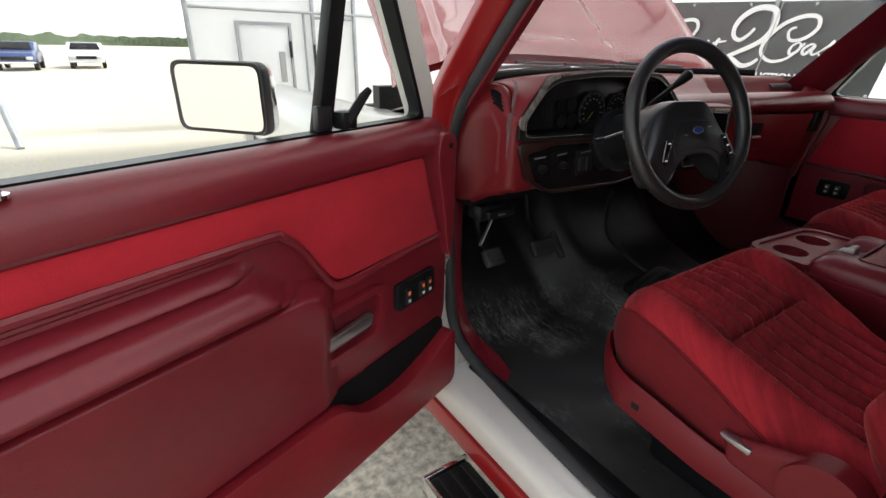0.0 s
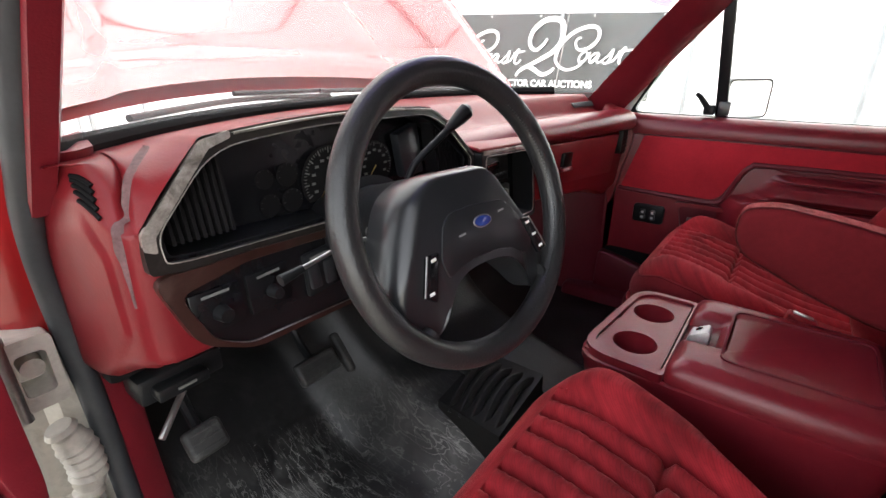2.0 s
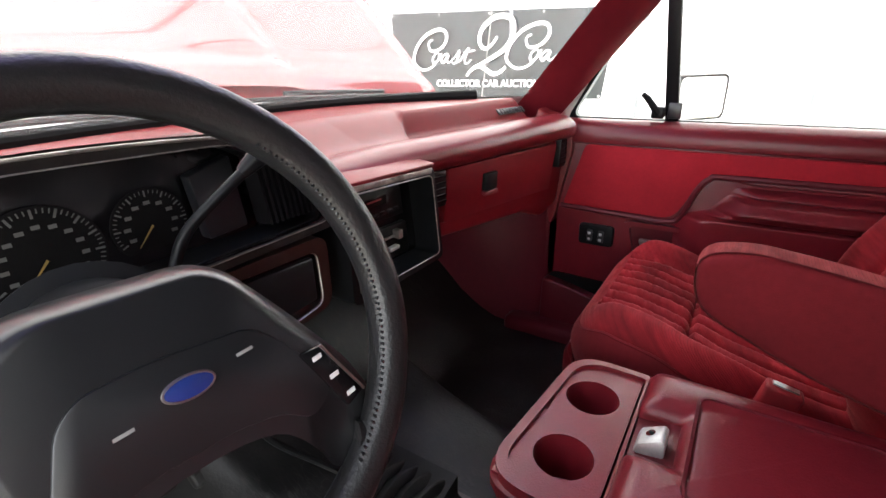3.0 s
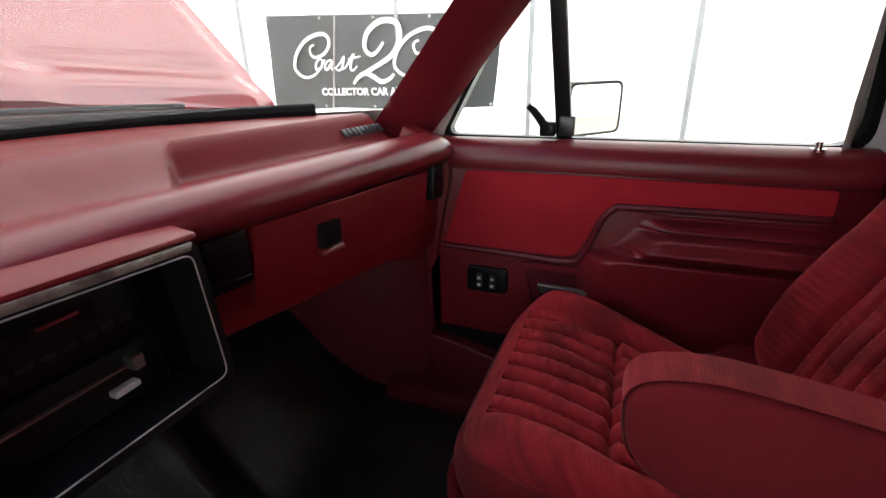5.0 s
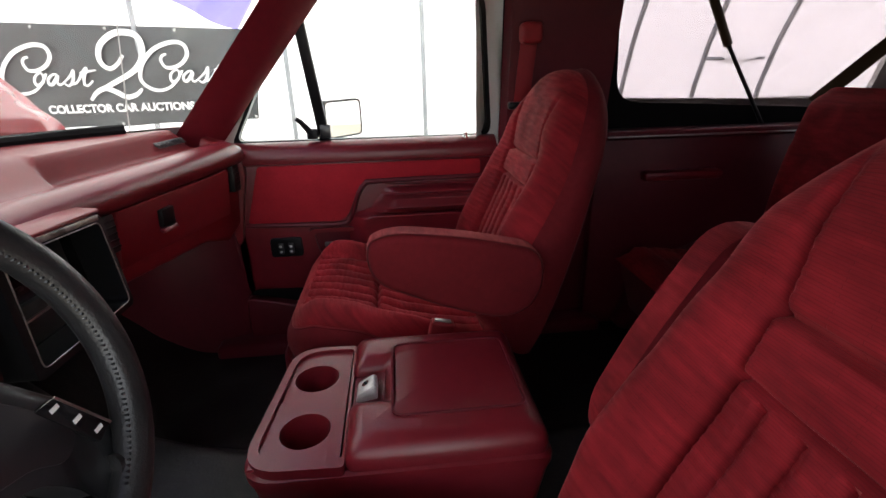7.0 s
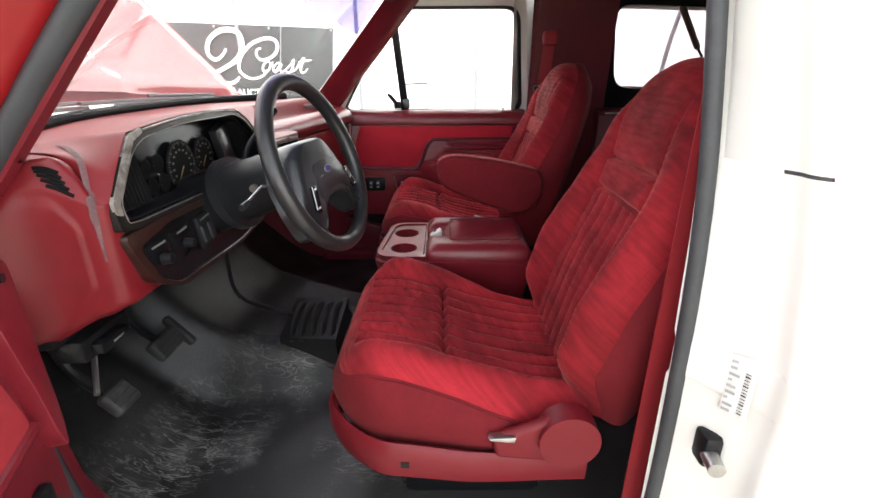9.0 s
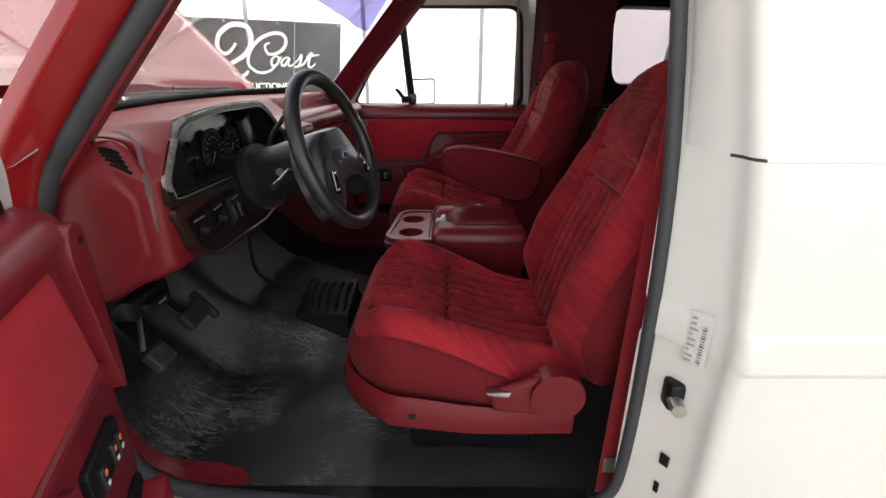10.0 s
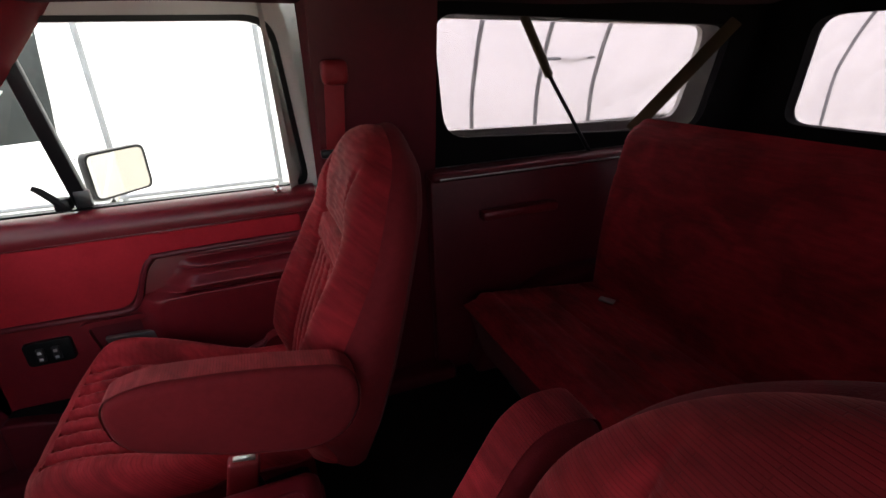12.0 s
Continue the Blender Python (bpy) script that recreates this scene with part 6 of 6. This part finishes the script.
    def spread(u, v):
        return math.sin(math.pi / 2 * (2 * u - 1)), 1 - (1 - v) ** 1.45

    def face(u, v):
        a, v = spread(u, v)
        w = half(v)
        x = a * w
        ex, ey = w - abs(x) + 1e-6, max(0.0, ceiling_at(x) - v) * H + 1e-6
        e = ex * ey / math.hypot(ex, ey) if v > 0.4 else min(ex, v * H + 0.05)
        if x * side > 0:
            x *= 1 + 0.05 * ease(0.5, 0.8, v)
        elif side < 0:
            x *= 0.94
        k = 0.048 * ease(0.10, 0.19, abs(x)) * (1 - ease(0.30, 1.0, v)) * ease(0.0, 0.15, v)
        k += 0.018 * math.sin(math.pi * min(1, v / 0.5)) * 0.6 + 0.012 * ease(0.66, 0.8, v)
        k -= rolled(e, 0.062)
        lim = lerp(0.125, 0.112, v)
        if abs(x) < lim + 0.01 and v < 0.55:
            q = (x + lim) / (2 * lim) * 6
            dd = abs(q - round(q)) * 2 * lim / 6
            k -= 0.012 * math.exp(-(dd / 0.0042) ** 2)
        edge = abs(abs(x) - lim)
        k -= 0.013 * math.exp(-(edge / 0.006) ** 2) * (1 - ease(0.78, 0.92, v))
        if abs(x) < lim:
            k -= 0.014 * math.exp(-((v - 0.56) * H / 0.005) ** 2) + 0.014 * math.exp(-((v - 0.665) * H / 0.005) ** 2)
            k += 0.004 * ease(0.56, 0.58, v) * (1 - ease(0.65, 0.67, v))
        k += 0.003 * noise.noise((x * 15 + cx, v * 9, 4.0)) + 0.0007 * math.cos(v * H / 0.0125 * 2 * math.pi) * ease(0.01, 0.06, e)
        return b0 + Vector((x, 0, 0)) + ax * (v * H) + fw * k
    part("backrest", surface(face, 130, 210), VELOUR_B, s, "red velour backrest with stitched insert", smooth=60)

    def rear(u, v):
        a, v = spread(u, v)
        w = half(v) * 0.97
        x = a * w
        e = min(w - abs(x), (1 - v) * H)
        if x * side > 0:
            x *= 1 + 0.05 * ease(0.5, 0.8, v)
        elif side < 0:
            x *= 0.94
        t_ = lerp(th, 0.125, v)
        return b0 + Vector((x, 0, 0)) + ax * (v * H * 0.99) - fw * (t_ - 0.03 * (1 - ease(0, 0.06, e)))
    rim = [(0, i / 60) for i in range(61)] + [(1, 1 - i / 60) for i in range(61)]
    bands = []
    for k in range(7):
        q = k / 6
        row = []
        for u, v in rim:
            a, b = face(u, v), rear(u, v)
            o = Vector(((2 * u - 1), 0, 0)) * (1 - ease(0.80, 1.0, v)) + ax * ease(0.80, 1.0, v)
            row.append(a.lerp(b, q) + o * 0.014 * math.sin(math.pi * q))
        bands.append(row)
    bm = loft(bands, caps=False, closed=False)
    surface(rear, 20, 30, bm=bm)
    part("backrest_shell", bm, SIDE, s, "plain red cloth seat back", smooth=60)
    # inboard armrest
    prof = [(-0.208, 1.262), (-0.27, 1.276), (-0.40, 1.260), (-0.548, 1.226), (-0.560, 1.150), (-0.525, 1.092), (-0.47, 1.080), (-0.36, 1.112), (-0.214, 1.178)]
    prof = rounded(prof, [0.05, 0.05, 0.06, 0.045, 0.05, 0.05, 0.05, 0.06, 0.05], 5)
    xi = cx - side * 0.268
    if side < 0:
        ang, piv = radians(100), Vector((0, -0.56, 1.10))
        pr = []
        for y, z in prof:
            a, b = (y - piv.y) * 0.98, (z - piv.z) * 0.85
            pr.append((piv.y + a * math.cos(ang) - b * math.sin(ang) + 0.042, piv.z + a * math.sin(ang) + b * math.cos(ang) - 0.04))
        prof = pr
    bm = prism([(xi - 0.032, y, z) for y, z in prof], (0.064, 0, 0), 0.014, 3, 50)
    part("armrest", bm, SIDE, s, "padded red cloth armrest")
    cy, cz = sum(p[0] for p in prof) / len(prof), sum(p[1] for p in prof) / len(prof)
    part("armrest_top", loft([[(xi + q, lerp(cy, y, 1.012), lerp(cz, z, 1.02)) for y, z in prof] for q in (-0.022, 0.022)], caps=False), VELOUR, s, "ribbed velour armrest edge", smooth=60)
    return s


def rear_bench():
    b = thing("rear_bench", (0, -1.3, 0.72), "red velour rear bench seat, its cloth darkened for shadow", "bench seat")

    def cush(u, v):
        x, dy = lerp(-0.66, 0.66, u), v * 0.48
        e = min(0.66 - abs(x), dy)
        k = abs(dy / 0.075 - round(dy / 0.075)) * 0.075
        z = 1.045 - 0.06 * v - 0.06 * (1 - ease(0, 0.06, e)) ** 1.6 - 0.006 * math.exp(-(k / 0.005) ** 2)
        return (x, -0.96 - dy, z)
    part("seat_cushion", surface(cush, 70, 60), VELOUR_R, b, "ribbed red cushion with shade in its colour", smooth=60)
    part("cushion_front", bevelled(prism([(-0.655, -0.965, 0.985), (-0.655, -1.44, 0.93), (-0.655, -1.40, 0.80), (-0.655, -1.02, 0.80)], (1.31, 0, 0)), 0.015, 3), SIDE, b)
    part("bench_base", box(-0.6, 0.6, -1.42, -1.08, 0.70, 0.82, 0.01), BLACK, b)

    def back(u, v):
        x, h = lerp(-0.64, 0.64, u), v * 0.56
        e = min(0.64 - abs(x), 0.56 - h)
        k = 0.03 * math.sin(math.pi * min(1, v * 0.9)) - 0.06 * (1 - ease(0, 0.07, e)) ** 1.6
        k -= 0.007 * math.exp(-((h - 0.42) / 0.006) ** 2)
        return (x, -1.37 - 0.09 * v + k, 0.93 + h - 0.03 * (1 - ease(0, 0.05, 0.64 - abs(x))))
    part("backrest", surface(back, 70, 50), VELOUR_R, b, "red velour bench back with shade in its colour", smooth=60)
    part("backrest_shell", bevelled(prism([(-0.635, -1.385, 0.90), (-0.635, -1.475, 1.47), (-0.635, -1.60, 1.44), (-0.635, -1.54, 0.85)], (1.27, 0, 0)), 0.03, 4), SIDE, b)
    k = thing("belt_buckle", (0.46, -1.42, 0.98), "small chrome belt buckle on the bench", "belt buckle")
    part("tongue", moved(box(-0.022, 0.022, -0.01, 0.01, -0.004, 0.004, 0.002), Matrix.Translation((0.47, -1.33, 1.005)) @ Matrix.Rotation(radians(30), 4, "Z")), ALU, k)
    part("webbing", tube([(0.47, -1.34, 1.003), (0.46, -1.40, 0.985)], 0.012, 8, squash=0.2), BELT, k)


def console():
    cx = -0.016
    c = thing("centre_console", (cx, -0.25, 0.76), "maroon plastic centre console with cup holders and lidded bin", "console")
    def ring(z, g, fr=-0.028):
        return [(cx + a, b, z) for a, b in rounded([(-0.150 + g, fr - g), (0.160 - g, fr - 0.03 - g), (0.150 - g, -0.475 + g), (-0.155 + g, -0.475 + g)], [0.06, 0.06, 0.02, 0.02], 6)]
    part("body", loft([ring(0.74, 0.04), ring(0.90, 0.02), ring(1.015, 0.004), ring(1.03, 0.0), ring(1.042, 0.0), ring(1.046, 0.006)], caps=False), VINYL, c, "maroon console body")
    # tray with rim and two cup wells
    lipo = rounded([(-0.146, -0.034), (0.155, -0.062), (0.150, -0.1785), (-0.152, -0.1785)], [0.06, 0.06, 0.008, 0.008], 8)
    lipi = rounded([(-0.132, -0.048), (0.141, -0.074), (0.139, -0.174), (-0.138, -0.174)], [0.05, 0.05, 0.01, 0.01], 8)
    part("tray_rim", bevelled(opening(lipo, lipi, lambda u, v, w: (cx + u, v, 1.044 + w), 0.016), 0.004, 2, 60), VINYL, c, "raised tray rim")
    for x0, x1, px in ((-0.135, 0.003, -0.068), (0.003, 0.138, 0.062)):
        hole = [(px + 0.038 * math.cos(k * math.pi / 16), -0.113 + 0.038 * math.sin(k * math.pi / 16)) for k in range(32)]
        part("tray_floor", opening([(x0, -0.045 - (0.02 if px > 0 else 0)), (x1, -0.045 - (0.02 if px > 0 else 0)), (x1, -0.17), (x0, -0.17)], hole, lambda u, v, w: (cx + u, v, 1.050 + w), 0.004), VINYL, c)
        part("cup_well", loft([[(cx + px + q * 0.038 * math.cos(k * math.pi / 16), -0.113 + q * 0.038 * math.sin(k * math.pi / 16), z) for k in range(32)] for q, z in ((1.0, 1.052), (0.95, 0.985), (0.90, 0.98), (0.1, 0.98))], caps=False), VINYL, c, "round cup holder well")
    def lidr(z, g):
        shape = [(-0.150 + g, -0.178 - g), (-0.036 - g, -0.178 - g), (-0.036 - g, -0.232 - g), (0.048 + g, -0.232 - g), (0.048 + g, -0.178 - g), (0.150 - g, -0.178 - g), (0.146 - g, -0.470 + g), (-0.150 + g, -0.470 + g)]
        return [(cx + a, b, z) for a, b in rounded(shape, [0.02, 0.012, 0.008, 0.008, 0.012, 0.02, 0.02, 0.02], 5)]
    part("lid", loft([lidr(1.046, 0), lidr(1.065, 0), lidr(1.076, 0.006), lidr(1.083, 0.016), lidr(1.087, 0.026)]), VINYL, c, "padded maroon console lid")
    part("latch_well", prism([(cx - 0.040, -0.180, 1.050), (cx + 0.052, -0.180, 1.050), (cx + 0.052, -0.236, 1.062), (cx - 0.040, -0.236, 1.062)], (0, 0, 0.006), 0.002), VINYL_D, c, "sunken floor round the latch")
    part("lid_panel", bevelled(opening(rounded([(-0.096, -0.245), (0.100, -0.245), (0.100, -0.450), (-0.096, -0.450)], 0.02, 5), rounded([(-0.092, -0.249), (0.096, -0.249), (0.096, -0.446), (-0.092, -0.446)], 0.018, 5), lambda u, v, w: (cx + u, v, 1.084 + w), 0.006), 0), VINYL_D, c, "moulded groove round the lid panel")
    lx = cx - 0.004
    l = part("latch", bevelled(prism([(lx - 0.017, -0.186, 1.058), (lx - 0.017, -0.190, 1.074), (lx - 0.017, -0.216, 1.090), (lx - 0.017, -0.222, 1.086), (lx - 0.017, -0.222, 1.060)], (0.034, 0, 0)), 0.003), LATCH, c, "bright nickel lock latch")
    nrm = Vector((0, 0.52, 0.85))
    q = Vector((lx, -0.203, 1.0825))
    part("lock_barrel", cyl(q - nrm * 0.002, q + nrm * 0.0015, 0.0062, 20), CHROME, l, "round key barrel")
    part("keyhole", box(lx - 0.0008, lx + 0.0008, -0.2055, -0.2005, 1.083, 1.0868), BLACK, l)
    return c


def footwell():
    for nm, x, y, z, w, h, lab in (("brake_pedal", -0.361, 0.455, 0.915, 0.050, 0.026, "worn rubber brake pedal on a black arm"), ("accelerator_pedal", -0.265, 0.47, 0.90, 0.024, 0.05, "black hanging accelerator pedal"), ("parking_brake_pedal", -0.639, 0.376, 0.974, 0.030, 0.025, "worn parking brake pedal on a steel arm")):
        p = thing(nm, (x, y, z), lab, "pedal")
        part("pad", moved(box(-w, w, -0.012, 0.012, -h, h, 0.008, 3), Matrix.Translation((x, y, z)) @ Matrix.Rotation(radians(-40), 4, "X")), STEEL, p, "worn rubber pad")
        for k in range(3):
            part("tread", moved(box(-w * 0.8, w * 0.8, -0.0127, -0.010, -h * 0.6 + k * h * 0.55, -h * 0.6 + k * h * 0.55 + 0.004, 0.001), Matrix.Translation((x, y, z)) @ Matrix.Rotation(radians(-40), 4, "X")), STEEL, p)
        part("arm", tube(smooth_path([(x, y + 0.01, z), (x + 0.005, y + 0.08, z + 0.06), (x + 0.01, y + 0.12, z + 0.2), (x + 0.01, y + 0.12, z + 0.28)], 5), 0.009, 8), BLACK, p)
    bx = thing("shifter_boot", (-0.13, 0.15, 0.74), "black rubber transfer-case shifter boot with ribs", "shifter boot")
    part("base_plate", prism([(-0.250, 0.050, 0.752), (-0.235, 0.258, 0.752), (-0.02, 0.258, 0.80), (-0.02, 0.05, 0.80)], (0, 0, 0.012), 0.004), WOOD, bx, "tan edge plate")
    part("boot", bevelled(loft([[(x, y, z + (0.045 if x > -0.1 else 0)) for x, y in ((-0.242, 0.06), (-0.228, 0.246), (-0.03, 0.246), (-0.03, 0.06))] for z in (0.758,)] + [[(x * 0.92 - 0.012, 0.15 + (y - 0.15) * 0.86, z + (0.03 if x > -0.1 else 0)) for x, y in ((-0.242, 0.06), (-0.228, 0.246), (-0.03, 0.246), (-0.03, 0.06))] for z in (0.80, 0.842)]), 0.012, 3, 30), RUBBER_B, bx, "black rubber boot")
    for k in range(5):
        y = 0.085 + 0.028 * k
        part("rib", tube(smooth_path([(-0.225, y, 0.83), (-0.18, y + 0.004, 0.862), (-0.11, y + 0.008, 0.876), (-0.06, y, 0.862)], 4), 0.010, 8, squash=0.5), RUBBER_B, bx)
    part("lever", tube(smooth_path([(-0.13, 0.21, 0.865), (-0.16, 0.27, 0.90), (-0.21, 0.33, 0.97), (-0.225, 0.335, 1.07), (-0.222, 0.33, 1.12)], 6), 0.006, 8), BLACK, bx, "bent black lever")
    k = thing("release_handle", (-0.60, 0.33, 1.10), "black release handle under the dashboard", "handle")
    part("bracket", box(-0.715, -0.60, 0.345, 0.40, 1.10, 1.14, 0.006), BLACK, k)
    part("grip", box(-0.70, -0.63, 0.325, 0.352, 1.108, 1.128, 0.005), BLACK, k)
    part("legend", box(-0.675, -0.65, 0.3235, 0.3248, 1.117, 1.121), DIAL, k)
    part("rod", tube([(-0.70, 0.36, 1.03), (-0.60, 0.42, 1.10)], 0.005, 8), ALU, k)


def belts():
    b = thing("seat_belt", (0.72, -0.66, 1.66), "red shoulder belt in a pillar guide beside the passenger seat", "seat belt")
    part("anchor_cover", box(0.665, 0.715, -0.69, -0.63, 1.62, 1.675, 0.014, 3), BELT, b, "bright red anchor cover")
    part("webbing", bevelled(prism([(0.705, -0.685, 1.64), (0.705, -0.638, 1.64), (0.722, -0.625, 1.46), (0.722, -0.672, 1.46)], (0.003, 0, 0)), 0.001), BELT, b, "red belt webbing")
    part("guide", box(0.71, 0.735, -0.69, -0.61, 1.448, 1.468, 0.005), BLACK, b)
    part("lower_webbing", prism([(0.722, -0.672, 1.45), (0.722, -0.625, 1.45), (0.735, -0.60, 0.80), (0.735, -0.65, 0.80)], (0.003, 0, 0)), BELT, b)
    d = thing("seat_belt", (-0.78, -0.56, 0.75), "red belt webbing hanging at the driver's pillar", "seat belt")
    part("webbing", prism([(-0.752, -0.585, 1.60), (-0.752, -0.545, 1.60), (-0.762, -0.525, 0.74), (-0.762, -0.575, 0.74)], (0.003, 0, 0)), BELT, d)
    part("tongue", box(-0.770, -0.764, -0.565, -0.530, 0.80, 0.835, 0.003), ALU, d, "metal belt tongue")
    k = thing("belt_buckle", (0.215, -0.355, 1.0), "red seat belt buckle with chrome top", "belt buckle")
    part("housing", moved(box(-0.014, 0.014, -0.026, 0.026, -0.085, 0.0, 0.006, 3), Matrix.Translation((0.222, -0.356, 1.050)) @ Matrix.Rotation(radians(12), 4, "X")), BELT, k, "red buckle housing")
    part("cap", moved(box(-0.006, 0.006, -0.018, 0.018, -0.004, 0.003, 0.002), Matrix.Translation((0.222, -0.356, 1.050)) @ Matrix.Rotation(radians(12), 4, "X")), ALU, k, "bright metal buckle top")
    part("stalk", tube([(0.222, -0.368, 1.0), (0.222, -0.40, 0.86)], 0.014, 8, squash=0.3), BLACK, k)
    st = thing("gas_strut", (0.775, -1.47, 1.37), "black gas strut across the side window", "strut")
    part("rod", tube([(0.785, -1.472, 1.372), (0.772, -1.29, 1.62)], 0.006, 10), BLACK, st)
    part("cylinder", tube([(0.773, -1.297, 1.61), (0.755, -1.17, 1.81)], 0.013, 12), STRUT, st, "dull brown strut cylinder")
    r = thing("rear_belt", (0.70, -1.7, 1.6), "dull brown rear belt running down from the roof", "seat belt")
    part("webbing", tube([(0.70, -1.93, 1.745), (0.69, -1.55, 1.44)], 0.02, 8, squash=0.12), STRUT, r)


def antenna():
    a = thing("antenna", (0.80, 0.442, 1.27), "thin steel radio antenna standing on the front fender", "antenna")
    part("base", tube([(0.80, 0.50, 1.262), (0.80, 0.50, 1.285), (0.80, 0.50, 1.30)], [0.020, 0.016, 0.006], 16), BLACK, a, "black antenna base")
    part("mast", tube([(0.80, 0.50, 1.28), (0.80, 0.40, 2.03)], [0.0022, 0.0014], 8), ALU, a)
    part("tip", tube([(0.80, 0.40, 2.027), (0.80, 0.399, 2.036)], 0.0028, 10), ALU, a)


def wipers():
    for pts in ([(-0.02, 0.74, 1.445), (-0.30, 0.70, 1.452), (-0.58, 0.53, 1.450)], [(0.52, 0.62, 1.44), (0.25, 0.71, 1.45), (-0.06, 0.73, 1.458)]):
        w = thing("wiper", pts[0], "black windscreen wiper lying on the cowl", "wiper")
        part("blade", tube(smooth_path(pts, 8), 0.006, 8), BLACK, w)
        part("arm", tube(smooth_path([(p[0], p[1] + 0.02, p[2] + 0.012) for p in pts[:2]], 6), 0.006, 8), BLACK, w)


ground()
tent()
banner()
lot()
car((-5.2, 33, 0), mat("blue_car_paint", (0.03, 0.05, 0.16), 0.3, coat=0.5), 180, "dark blue parked car in the sunlit lot")
car((-8.6, 36, 0), mat("red_car_paint", (0.3, 0.02, 0.03), 0.3, coat=0.5), 200, "red parked car in the sunlit lot")
car((-2.4, 35.0, 0), mat("white_car_paint", (0.7, 0.7, 0.7), 0.3, coat=0.5), 180, "white parked car in the sunlit lot")
truck()
dashboard()
steering()
seat(-0.462, -1)
seat(0.455, 1)
console()
footwell()
door(1)
door(-1)
rear_bench()
belts()
antenna()
wipers()
